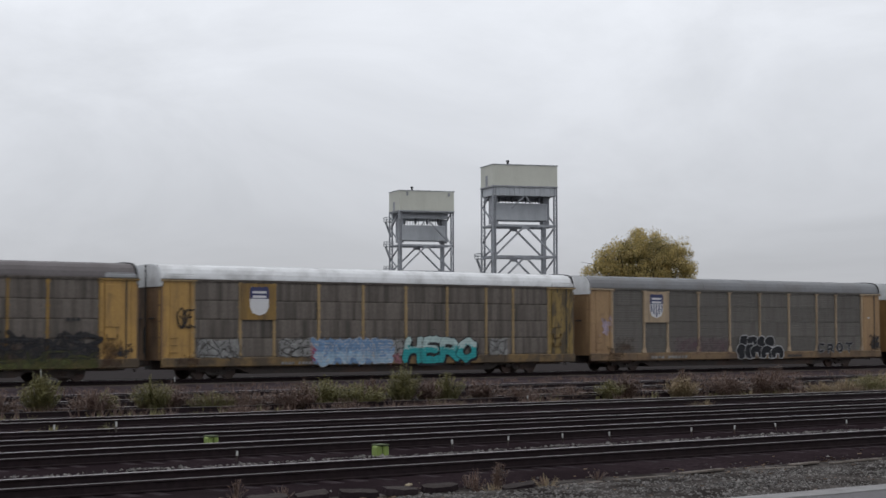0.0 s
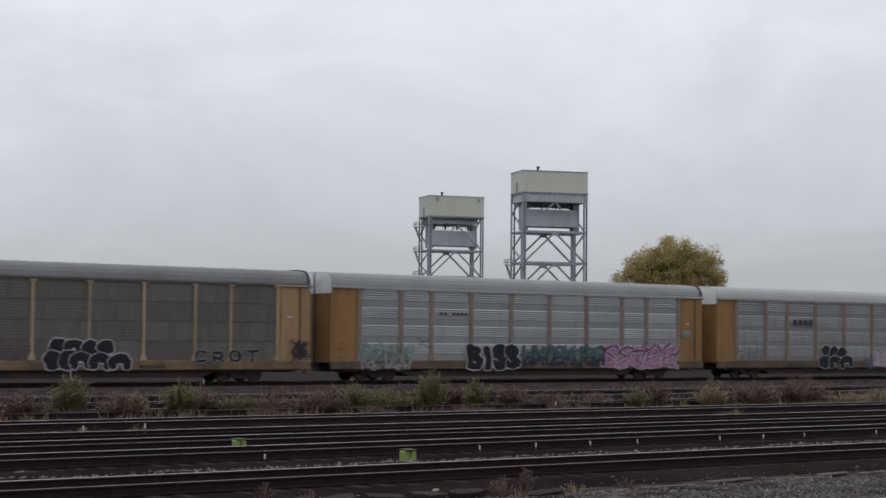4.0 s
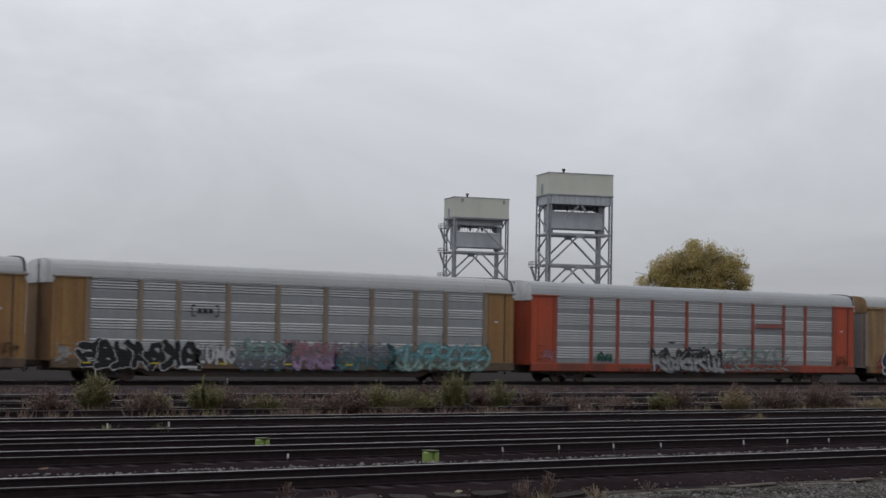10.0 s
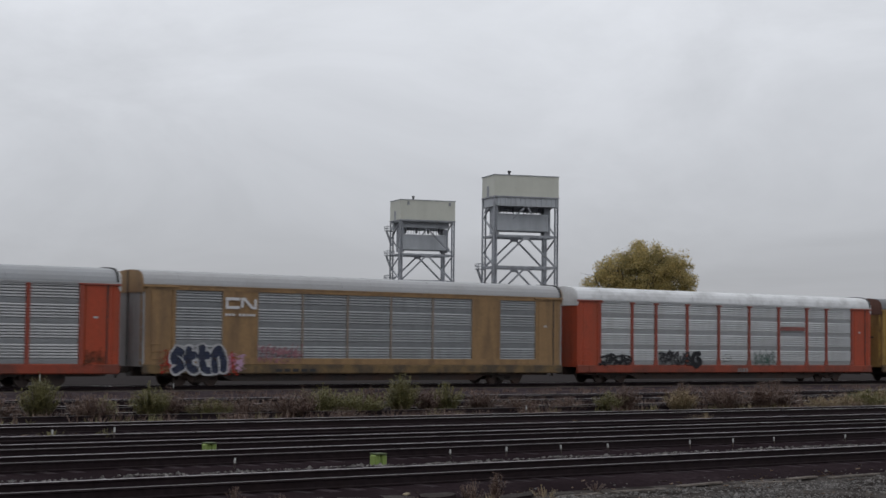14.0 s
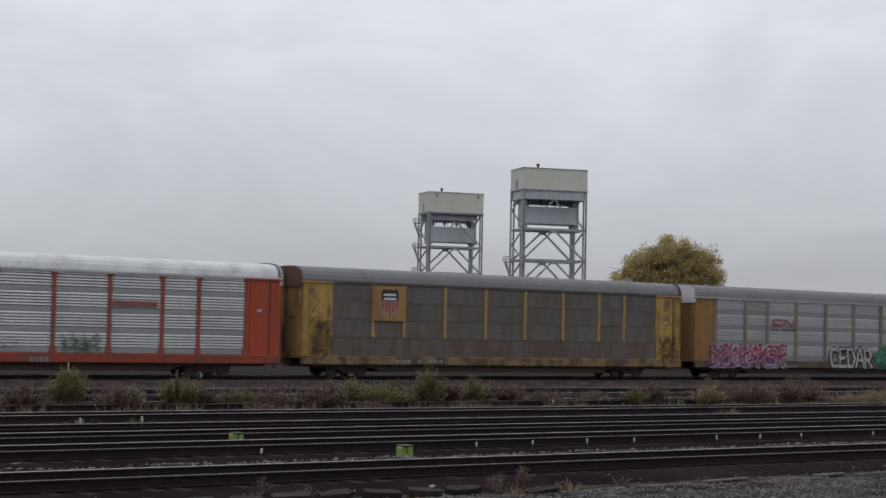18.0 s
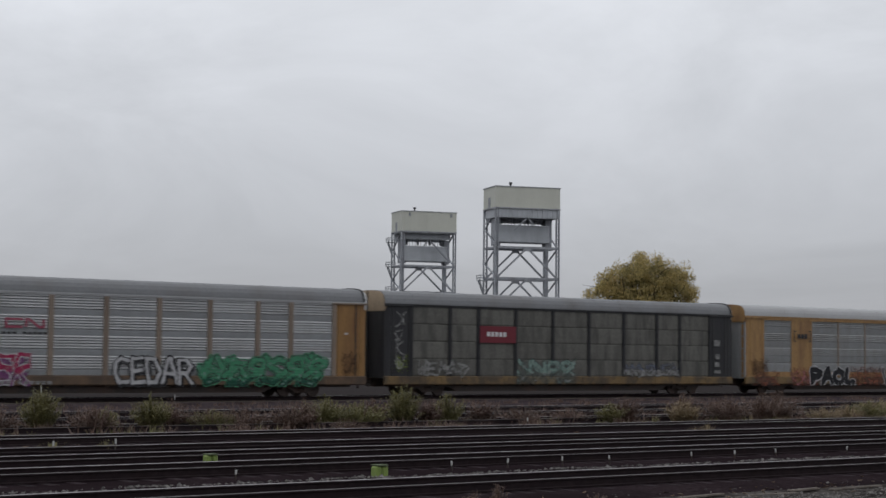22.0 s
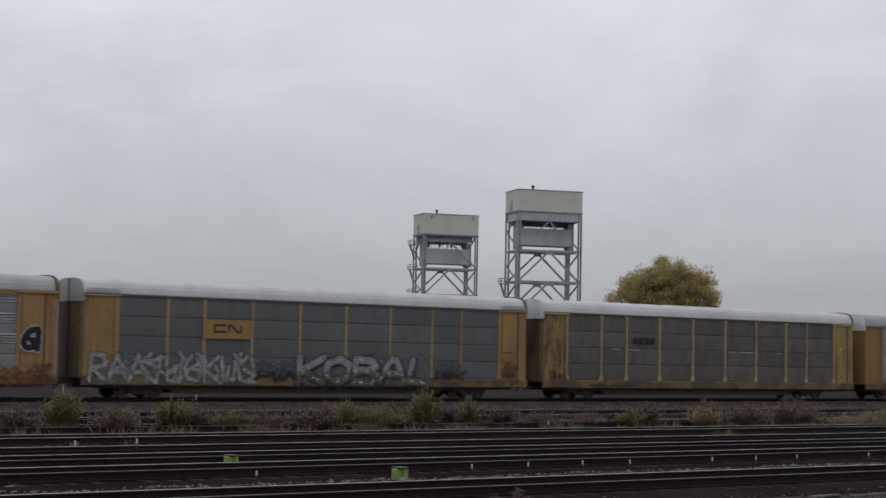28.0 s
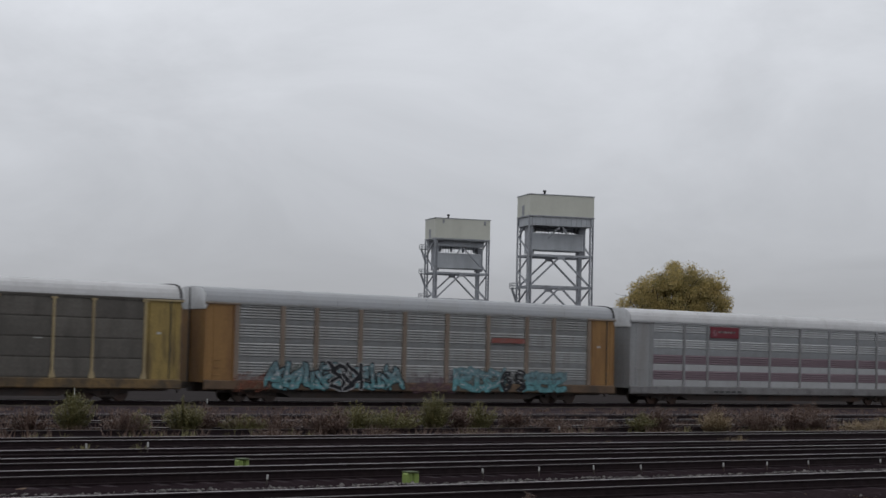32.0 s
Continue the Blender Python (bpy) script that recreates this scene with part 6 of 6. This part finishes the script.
def leaf_cards(rng, centres, per, size, spread):
    verts, faces = [], []
    for c, r in centres:
        for _ in range(per):
            d = Vector((rng.gauss(0, 1), rng.gauss(0, 1), rng.gauss(0, 1)))
            d = d.normalized() * r * rng.random() ** 0.45
            p = Vector(c) + d * spread
            s = size * rng.uniform(0.6, 1.3)
            u = Vector((rng.gauss(0, 1), rng.gauss(0, 1), rng.gauss(0, 1))).normalized()
            v = u.orthogonal().normalized()
            k = len(verts)
            verts += [p - u * s, p + v * s * 0.5, p + u * s, p - v * s * 0.5]
            faces.append((k, k + 1, k + 2, k + 3))
    return verts, faces


def broad_tree(x, y, turn, lobes):
    """A trunk, limbs that reach into every lobe of the crown, and leaves in loose clumps."""
    rng = random.Random(5)
    t = empty("tree", x, y, GROUND_Z, turn)
    tagged(t, "broad leafy tree in yellow-brown autumn colour", "tree")
    bm = bmesh.new()
    rod(bm, (0, 0, 0), (0.1, 0, 2.6), 0.42, 10, 0.3)
    part("trunk", bm, BARK, t)
    centres = []
    for cx, cz, rx, rz, count in lobes:
        for i in range(count):
            d = Vector((rng.gauss(0, 1), rng.gauss(0, 1), rng.gauss(0, 1))).normalized() * rng.uniform(0.55, 1.0)
            tip = Vector((cx + d.x * rx, d.y * rx * 0.9, cz + d.z * rz))
            if tip.z < 2.2:
                continue
            centres.append((tip, rng.uniform(0.3, 0.8)))
            if i % 4 == 0:
                start = Vector((0.05, 0, rng.uniform(1.6, 2.6)))
                mid = start.lerp(tip, 0.5) + Vector((0, 0, 0.5))
                bm = bmesh.new()
                rod(bm, start, mid, 0.13, 6, 0.08)
                rod(bm, mid, tip, 0.08, 6, 0.02)
                for _ in range(3):
                    base = mid.lerp(tip, rng.uniform(0.4, 1.0))
                    rod(bm, base, base + Vector((rng.gauss(0, 0.6), rng.gauss(0, 0.6), rng.uniform(0.2, 0.9))), 0.03, 4, 0.008)
                part("limb", bm, BARK, t)
    verts, faces = leaf_cards(rng, centres, 118, 0.084, 1.16)
    me = bpy.data.meshes.new("crown")
    me.from_pydata(verts, [], faces)
    me.materials.append(AUTUMN)
    part("crown", me, None, t)
    return t


tx, ty = bearing(44.25, 150.0)
broad_tree(tx, ty, -44.0, ((0.6, 8.4, 3.2, 3.2, 160), (3.4, 8.3, 1.9, 2.6, 96), (-2.4, 7.3, 2.3, 2.5, 90), (0.5, 5.4, 5.4, 2.5, 120), (2.1, 8.7, 2.2, 2.5, 60), (0.8, 10.1, 2.1, 1.6, 44), (-4.3, 5.7, 1.4, 1.7, 40), (-1.5, 8.8, 1.9, 2.0, 50)))


# ---- small things of the yard ----
STONE = leaf_material("ballast_stone", (0.040, 0.036, 0.034), (0.255, 0.238, 0.226))
WEED_G = leaf_material("weed_green", (0.105, 0.100, 0.042), (0.245, 0.222, 0.092))
WEED_B = leaf_material("weed_brown", (0.088, 0.055, 0.046), (0.194, 0.128, 0.098))
WEED_T = leaf_material("dry_grass", (0.17, 0.125, 0.07), (0.36, 0.28, 0.17))
LIME = surface("lime_paint", (0.185, 0.255, 0.062), 0.6, spread=0.15, grain=12, stain=(0.07, 0.10, 0.03), stain_amount=0.7, stain_scale=6)
OLD_WOOD = surface("weathered_timber", (0.125, 0.108, 0.096), 0.9, spread=0.35, grain=10, stain=(0.03, 0.024, 0.02), stain_amount=0.8, stain_scale=1.2, bump=0.5, bump_scale=30, random_value=0.3, gloss=0.1)


def stones(count, x0, x1, y0, y1, size, seed, name):
    """Loose ballast stones, one joined object."""
    rng = random.Random(seed)
    verts, faces = [], []
    for _ in range(count):
        x, y = rng.uniform(x0, x1), rng.uniform(y0, y1)
        if noise.noise(Vector((x * 0.9, y * 1.3, seed * 5.0))) + 0.5 * noise.noise(Vector((x * 2.7, y * 3.1, seed))) < 0.0 and rng.random() < 0.8:
            continue
        z = ground_height(x, y)
        s = size * rng.uniform(0.45, 1.0) * (2.2 if rng.random() < 0.07 else 1.15)
        k = len(verts)
        a = rng.uniform(0, 6.28)
        for i in range(4):
            b = a + i * 1.57 + rng.uniform(-0.4, 0.4)
            verts.append((x + math.cos(b) * s * rng.uniform(0.7, 1.2), y + math.sin(b) * s * rng.uniform(0.7, 1.2), z + s * rng.uniform(-0.2, 0.3)))
        verts.append((x + rng.uniform(-0.3, 0.3) * s, y + rng.uniform(-0.3, 0.3) * s, z + s * rng.uniform(0.5, 0.9)))
        verts.append((x, y, z - s * 0.5))
        for i in range(4):
            j = (i + 1) % 4
            faces += [(k + i, k + j, k + 4), (k + j, k + i, k + 5)]
    me = bpy.data.meshes.new(name)
    me.from_pydata(verts, [], faces)
    me.materials.append(STONE)
    return tagged(new(name, me), "loose grey ballast stones beside the rails", "gravel", kind="stuff")


stones(26000, 10, 36, 16.92, 21.1, 0.0245, 1, "gravel")
stones(3000, 9, 44, 25.3, 26.75, 0.036, 2, "gravel")
stones(260, 14, 44, 21.2, 22.0, 0.024, 3, "gravel")


def weed(x, y, height, spread, material, seed, leaves=240, label="green roadside weed"):
    """Upright stalks from one root with many narrow leaves."""
    rng = random.Random(seed)
    root = empty("weed", x, y, ground_height(x, y) - 0.02)
    tagged(root, label, "plant", "weeds between the tracks")
    verts, faces = [], []
    for s in range(max(9, leaves // 6)):
        a, lean = rng.uniform(0, 6.28), rng.random() ** 0.7 * spread
        h = height * rng.uniform(0.45, 1.0) * (1 - 0.35 * lean / max(spread, 0.01))
        tip = Vector((math.cos(a) * lean, math.sin(a) * lean, h))
        base = Vector((math.cos(a) * lean * 0.25, math.sin(a) * lean * 0.25, 0))
        side = Vector((-math.sin(a), math.cos(a), 0)) * 0.008
        k = len(verts)
        verts += [base - side, base + side, tip + side * 0.4, tip - side * 0.4]
        faces.append((k, k + 1, k + 2, k + 3))
        for _ in range(28 if height > 0.5 else 14):
            f = rng.uniform(0.15, 1.0)
            p = base.lerp(tip, f)
            d = Vector((rng.gauss(0, 1), rng.gauss(0, 1), rng.uniform(-0.2, 0.9))).normalized() * min(height, 0.9) * rng.uniform(0.05, 0.12)
            w = d.cross(Vector((0, 0, 1))).normalized() * min(height, 0.9) * 0.026
            k = len(verts)
            verts += [p, p + d * 0.5 + w, p + d, p + d * 0.5 - w]
            faces.append((k, k + 1, k + 2, k + 3))
    me = bpy.data.meshes.new("foliage")
    me.from_pydata(verts, [], faces)
    me.materials.append(material)
    part("foliage", me, None, root)
    return root


GREEN, BROWN, TAN = "leafy green weed among the rails", "reddish brown dead weed among the rails", "tuft of dry tan grass by the rails"
for i, (x, y, h, s, m, lv, lab) in enumerate((
        (21.5, 47.6, 1.35, 0.5, WEED_G, 380, GREEN), (23.2, 47.6, 0.8, 0.6, WEED_B, 260, BROWN), (23.3, 46.8, 0.75, 0.28, WEED_G, 160, GREEN),
        (24.7, 46.6, 1.15, 0.5, WEED_G, 340, GREEN), (27.0, 46.9, 0.65, 0.6, WEED_G, 220, GREEN), (27.1, 47.3, 0.7, 0.7, WEED_B, 260, BROWN), (28.2, 46.9, 0.75, 0.7, WEED_B, 260, BROWN),
        (29.5, 46.2, 0.8, 0.6, WEED_B, 240, BROWN), (30.2, 46.4, 1.0, 0.4, WEED_B, 180, BROWN), (31.6, 47.3, 1.0, 0.8, WEED_G, 340, GREEN), (32.5, 46.6, 0.9, 0.8, WEED_G, 340, GREEN),
        (34.6, 47.0, 1.4, 0.52, WEED_G, 380, GREEN), (36.9, 47.4, 1.1, 0.45, WEED_G, 260, GREEN), (38.3, 47.2, 0.9, 0.5, WEED_B, 200, BROWN), (22.6, 46.3, 0.8, 0.5, WEED_B, 200, BROWN), (25.9, 47.6, 0.95, 0.45, WEED_B, 200, BROWN), (33.6, 47.4, 1.0, 0.4, WEED_B, 200, BROWN), (35.7, 47.0, 0.95, 0.45, WEED_B, 220, BROWN), (44.2, 45.9, 1.0, 0.5, WEED_B, 240, BROWN), (47.0, 45.6, 1.15, 0.5, WEED_B, 260, BROWN),
        (39.4, 46.3, 0.7, 0.6, WEED_B, 200, BROWN), (41.8, 46.4, 0.6, 0.6, WEED_B, 180, BROWN), (43.3, 45.8, 0.75, 0.5, WEED_G, 200, GREEN), (45.1, 43.9, 1.0, 0.55, WEED_T, 300, TAN), (39.6, 37.4, 0.42, 0.28, WEED_T, 260, TAN),
        (49.6, 46.2, 0.9, 0.7, WEED_B, 300, BROWN), (48.4, 44.6, 1.1, 0.7, WEED_B, 260, BROWN), (50.6, 44.9, 1.1, 0.7, WEED_B, 260, BROWN), (52.2, 45.6, 1.2, 0.8, WEED_B, 320, BROWN), (54.0, 44.6, 0.6, 0.6, WEED_T, 220, TAN),
        (55.8, 44.9, 0.6, 0.7, WEED_T, 220, TAN), (57.4, 45.0, 0.8, 0.7, WEED_G, 240, GREEN), (60.0, 46.4, 0.8, 0.8, WEED_T, 240, TAN), (19.8, 47.0, 0.9, 0.6, WEED_B, 240, BROWN), (63.0, 46.6, 0.9, 0.8, WEED_B, 240, BROWN),
        (17.15, 37.2, 0.40, 0.5, WEED_G, 260, GREEN), (18.4, 36.9, 0.42, 0.25, WEED_G, 220, GREEN), (13.1, 22.0, 0.35, 0.18, WEED_B, 120, BROWN), (17.6, 21.3, 0.55, 0.2, WEED_B, 160, BROWN), (18.4, 21.0, 0.3, 0.3, WEED_T, 140, TAN),
        (40.6, 38.9, 0.35, 0.4, WEED_T, 160, TAN), (33.2, 38.6, 0.30, 0.3, WEED_B, 120, BROWN), (30.0, 43.6, 0.5, 0.5, WEED_B, 160, BROWN), (26.4, 43.9, 0.5, 0.6, WEED_B, 160, BROWN), (34.0, 43.8, 0.45, 0.6, WEED_B, 160, BROWN))):
    big = y > 43
    weed(x, y, h * (1.12 if big and m is WEED_G else 1.1 if big else 1.0), s * (1.5 if big else 1.0), m, 100 + i, int(lv * (3.6 if big else 1.0)), lab)


def low_growth(name, count, x0, x1, y0, y1, height, material, seed, label):
    rng = random.Random(seed)
    verts, faces = [], []
    for _ in range(count):
        x, y = rng.uniform(x0, x1), rng.uniform(y0, y1)
        if noise.noise(Vector((x * 0.45, y * 0.6, seed))) < 0.08:
            continue
        z = ground_height(x, y)
        for _ in range(7):
            a = rng.uniform(0, 6.28)
            h = height * rng.uniform(0.3, 1.0)
            d = Vector((math.cos(a) * h * 0.7, math.sin(a) * h * 0.7, h))
            w = Vector((-math.sin(a), math.cos(a), 0)) * 0.018
            p = Vector((x + rng.gauss(0, 0.08), y + rng.gauss(0, 0.08), z - 0.01))
            k = len(verts)
            verts += [p - w, p + w, p + d]
            faces.append((k, k + 1, k + 2))
    me = bpy.data.meshes.new(name)
    me.from_pydata(verts, [], faces)
    me.materials.append(material)
    return tagged(new(name, me), label, "weeds", kind="stuff")


low_growth("dead_weeds", 2400, 14, 75, 43.2, 50.8, 0.42, WEED_B, 7, "low reddish brown dead weeds over the ballast")
low_growth("low_grass", 500, 14, 75, 43.0, 48.5, 0.34, WEED_G, 8, "thin green grass over the ballast")
low_growth("dead_weeds", 5000, 20, 110, 54.0, 72.8, 0.26, WEED_B, 9, "low brown weeds before the train")
low_growth("dry_grass", 260, 47, 70, 43.0, 46.0, 0.40, WEED_T, 10, "dry tan grass along the rails")


def marker_tab(x, y, lean):
    t = empty("marker_tab", x, y, ground_height(x, y), 0)
    t.rotation_euler = (0, radians(lean), radians(20))
    tagged(t, "small white marker tab standing in the ballast", "marker", "white marker tabs")
    bm = bmesh.new()
    chamfer_box(bm, -0.016, 0.016, -0.010, 0.010, 0.0, 0.15, 0.004)
    part("stem", bm, M["iron"], t)
    bm = bmesh.new()
    chamfer_box(bm, -0.024, 0.024, -0.014, 0.014, 0.11, 0.205, 0.008)
    part("reflector", bm, M["white_mark"], t, "white reflector")
    return t


for k, (x, y) in enumerate(((22.0, 28.1), (23.6, 28.2), (25.2, 28.2), (26.55, 28.1), (29.2, 28.1), (30.68, 28.1), (32.3, 28.2), (16.6, 27.9), (34.9, 28.1), (9.9, 27.9))):
    marker_tab(x, y, (-12, 5, -8, -14, -6, 4, -15, 8, 3, -5)[k])


def lime_block(x, y, w, h):
    """A lime-sprayed iron block in two halves under a dark cap."""
    t = empty("switch_block", x, y, ground_height(x, y))
    tagged(t, "lime green painted iron switch block on the ballast", "switch block", "lime switch blocks")
    for sx in (-1, 1):
        bm = bmesh.new()
        chamfer_box(bm, sx * w * 0.26 - w * 0.24, sx * w * 0.26 + w * 0.24, -0.1, 0.1, 0.0, h, 0.03)
        part("half", bm, LIME, t)
    bm = bmesh.new()
    chamfer_box(bm, -w * 0.42, w * 0.42, -0.13, 0.13, h, h + 0.03, 0.01)
    part("cap", bm, M["moss_iron"], t, "dark mossy iron cap")
    return t


lime_block(19.15, 26.75, 0.30, 0.26)
lime_block(18.35, 31.9, 0.28, 0.22)


def stake(x, y, h, label, tip):
    t = empty("stake", x, y, ground_height(x, y))
    tagged(t, label, "stake", "stakes")
    bm = bmesh.new()
    rod(bm, (0, 0, -0.05), (0.02, 0, h), 0.016, 6)
    part("rod", bm, OLD_WOOD, t)
    bm = bmesh.new()
    chamfer_box(bm, -0.004, 0.04, -0.015, 0.015, h - tip, h + 0.02, 0.006)
    part("tip", bm, M["white_mark"], t, "white painted tip")
    return t


stake(17.0, 36.9, 0.30, "thin wooden stake with a white tip among weeds", 0.10)
stake(18.4, 36.5, 0.34, "thin wooden stake with a white tip among weeds", 0.10)
stake(32.2, 71.3, 0.98, "low white-tipped post before the train", 0.42)
stake(39.0, 71.3, 0.52, "low white-tipped post before the train", 0.22)
stake(37.0, 43.2, 0.35, "thin wooden stake with a white tip among weeds", 0.10)


def timber(x, y, length, turn, lift, w=0.2, h=0.14):
    z = ground_height(x, y)
    bm = bmesh.new()
    chamfer_box(bm, -length / 2, length / 2, -w / 2, w / 2, 0, h, 0.012)
    for v in bm.verts:
        v.co.y += 0.02 * noise.noise(v.co * 3 + Vector((x, 0, 0)))
        v.co.z += 0.015 * noise.noise(v.co * 2 + Vector((0, x, 0)))
    ob = new("timber", to_mesh(bm, "timber", OLD_WOOD))
    ob.matrix_basis = pose(x, y, z + lift - 0.06, 0, 0, turn)
    return tagged(ob, "old weathered timber lying along the ballast edge", "timber", "old timbers")


for k, (x, y, l, a) in enumerate(((19.1, 20.91, 0.8, 6), (20.57, 21.0, 1.0, -5), (22.35, 21.26, 1.05, 8), (24.02, 21.07, 1.0, -7), (25.17, 21.29, 0.7, 3), (26.6, 21.2, 1.3, 4), (28.6, 21.4, 1.1, -3), (30.8, 21.2, 1.6, 5), (21.6, 20.6, 0.5, 14), (23.2, 20.8, 0.6, -12))):
    timber(x, y, l * 1.25, a, 0.075, 0.12, 0.045)


def slab(x, y, w, turn, rng):
    """A heavy timber's weathered end, black-sided and worn at its corners, lying half in the ballast edge."""
    bm = bmesh.new()
    ring = []
    count = 12
    for i in range(count):
        an = 2 * math.pi * (i + rng.uniform(-0.25, 0.25)) / count
        c, q = math.cos(an), math.sin(an)
        f = 1 / max(abs(c), abs(q)) * rng.uniform(0.93, 1.02)
        ring.append((c * f * w * 0.54, q * f * 0.10))
    tip, roll = rng.uniform(-0.05, 0.05), rng.uniform(0.0, 0.18)
    low = [bm.verts.new((px, py_, 0.0)) for px, py_ in ring]
    top = [bm.verts.new((px * 0.98, py_ * 0.97, 0.098 + tip * px + roll * py_ + rng.uniform(-0.010, 0.010))) for px, py_ in ring]
    for i in range(count):
        j = (i + 1) % count
        bm.faces.new((low[i], low[j], top[j], top[i]))
    hub = bm.verts.new((0.0, 0.0, 0.104))
    for i in range(count):
        bm.faces.new((top[i], top[(i + 1) % count], hub)).material_index = 1
    bm.faces.new(low[::-1])
    ob = new("slab", to_mesh(bm, "slab", [TIE, SLAB]))
    ob.matrix_basis = pose(x, y, -0.265, 6, rng.uniform(-4, 4), turn)
    return tagged(ob, "weathered end of a heavy timber on the ballast edge, black-sided", "slab", "broken slabs")


SLAB = surface("weathered_slab", (0.044, 0.037, 0.035), 0.9, spread=0.3, grain=9, stain=(0.035, 0.028, 0.028), stain_amount=0.8, stain_scale=2.5, bump=0.5, bump_scale=25, random_value=0.2, gloss=0.1)
rng_slab = random.Random(77)
for x, y, w, a in ((9.1, 21.6, 0.6, -3), (9.9, 21.6, 0.6, 3), (10.8, 21.5, 0.58, -4), (11.65, 21.4, 0.6, 2), (12.46, 21.31, 0.57, 4), (13.3, 21.46, 0.63, -3), (14.08, 21.46, 0.56, 2), (14.88, 21.36, 0.62, -5), (15.63, 21.3, 0.62, 3), (16.44, 21.34, 0.63, -2), (17.45, 20.6, 0.68, 4)):
    slab(x, y, w, a, rng_slab)

LITTER = leaf_material("brown_litter", (0.050, 0.036, 0.030), (0.26, 0.175, 0.115))


def litter(count, x0, x1, y0, y1, seed, size, label):
    """Splinters, dead leaves and rusty bits, each a thin bent chip, one joined object."""
    rng = random.Random(seed)
    verts, faces = [], []
    for _ in range(count):
        x, y = rng.uniform(x0, x1), rng.gauss((y0 + y1) / 2, (y1 - y0) / 4)
        if noise.noise(Vector((x * 1.3, y * 0.9, seed))) < -0.05:
            continue
        z = ground_height(x, y)
        a, long_, thin = rng.uniform(0, 3.14) if rng.random() < 0.5 else rng.gauss(0, 0.2), size * rng.uniform(0.5, 2.2), size * rng.uniform(0.2, 0.5)
        u, v = Vector((math.cos(a), math.sin(a), rng.uniform(-0.15, 0.15))) * long_, Vector((-math.sin(a), math.cos(a), rng.uniform(-0.2, 0.5))) * thin
        p = Vector((x, y, z + size * rng.uniform(0.15, 0.7)))
        k = len(verts)
        verts += [p - u - v, p + u - v * 0.6, p + u * 0.9 + v, p - u * 0.8 + v, p + Vector((0, 0, -size * 0.6))]
        faces += [(k, k + 1, k + 2, k + 3), (k + 1, k, k + 4), (k + 2, k + 1, k + 4), (k + 3, k + 2, k + 4), (k, k + 3, k + 4)]
    me = bpy.data.meshes.new("litter")
    me.from_pydata(verts, [], faces)
    me.materials.append(LITTER)
    return tagged(new("litter", me), label, "litter", kind="stuff")


litter(900, 9, 36, 20.3, 22.1, 21, 0.035, "brown splinters and dead leaves along the ballast edge")
litter(260, 9, 36, 17.6, 20.4, 22, 0.03, "brown dead leaves on the gravel")
litter(500, 10, 50, 30.2, 41.0, 23, 0.05, "splinters and dead leaves between the tracks")

bm = bmesh.new()
chamfer_box(bm, -0.06, 0.06, -0.04, 0.04, 0.0, 0.03, 0.010)
chip = new("wood_chip", to_mesh(bm, "wood_chip", surface("fresh_split_wood", (0.28, 0.235, 0.16), 0.8, spread=0.2, stain=(0.2, 0.16, 0.1), stain_amount=0.6, stain_scale=12)))
chip.matrix_basis = pose(15.98, 21.55, -0.17, 5, -8, 20)
tagged(chip, "pale split chip of wood on a broken slab", "wood chip")

for k, (x, y, h) in enumerate(((17.16, 21.5, 0.34), (16.99, 21.1, 0.45), (16.9, 20.6, 0.28), (17.3, 20.9, 0.3), (13.75, 21.7, 0.25), (12.9, 21.7, 0.2), (18.6, 21.3, 0.22), (19.9, 21.4, 0.25))):
    weed(x, y, h, 0.22, WEED_B if k != 2 else WEED_T, 300 + k, 130, BROWN if k != 2 else TAN)


# ---- the yard's tracks in view ----
for c, near, far, ties in ((TRACKS[0], DULL, POLISHED, (4, 40)), (TRACKS[1], DULL, POLISHED, (8, 50)), (TRACKS[2], DULL, POLISHED, (10, 56)), (TRACKS[3], RUSTY, POLISHED, (12, 60)),
                           (TRACKS[4], POLISHED, POLISHED, (14, 66)), (TRACKS[5], DULL, POLISHED, (16, 74)), (TRACKS[6], DULL, POLISHED, (20, 84)), (TRACKS[7], DULL, POLISHED, (22, 92)), (TRAIN_Y, POLISHED, POLISHED, (26, 120))):
    railway_track(c, -200, 700, near, far, ties)


def motions():
    for i, car in enumerate(WAGONS):
        walk(car, [(t, pose(FIRST + i * 28.6 - s, TRAIN_Y, 0)) for t, s in RUN])


motions()
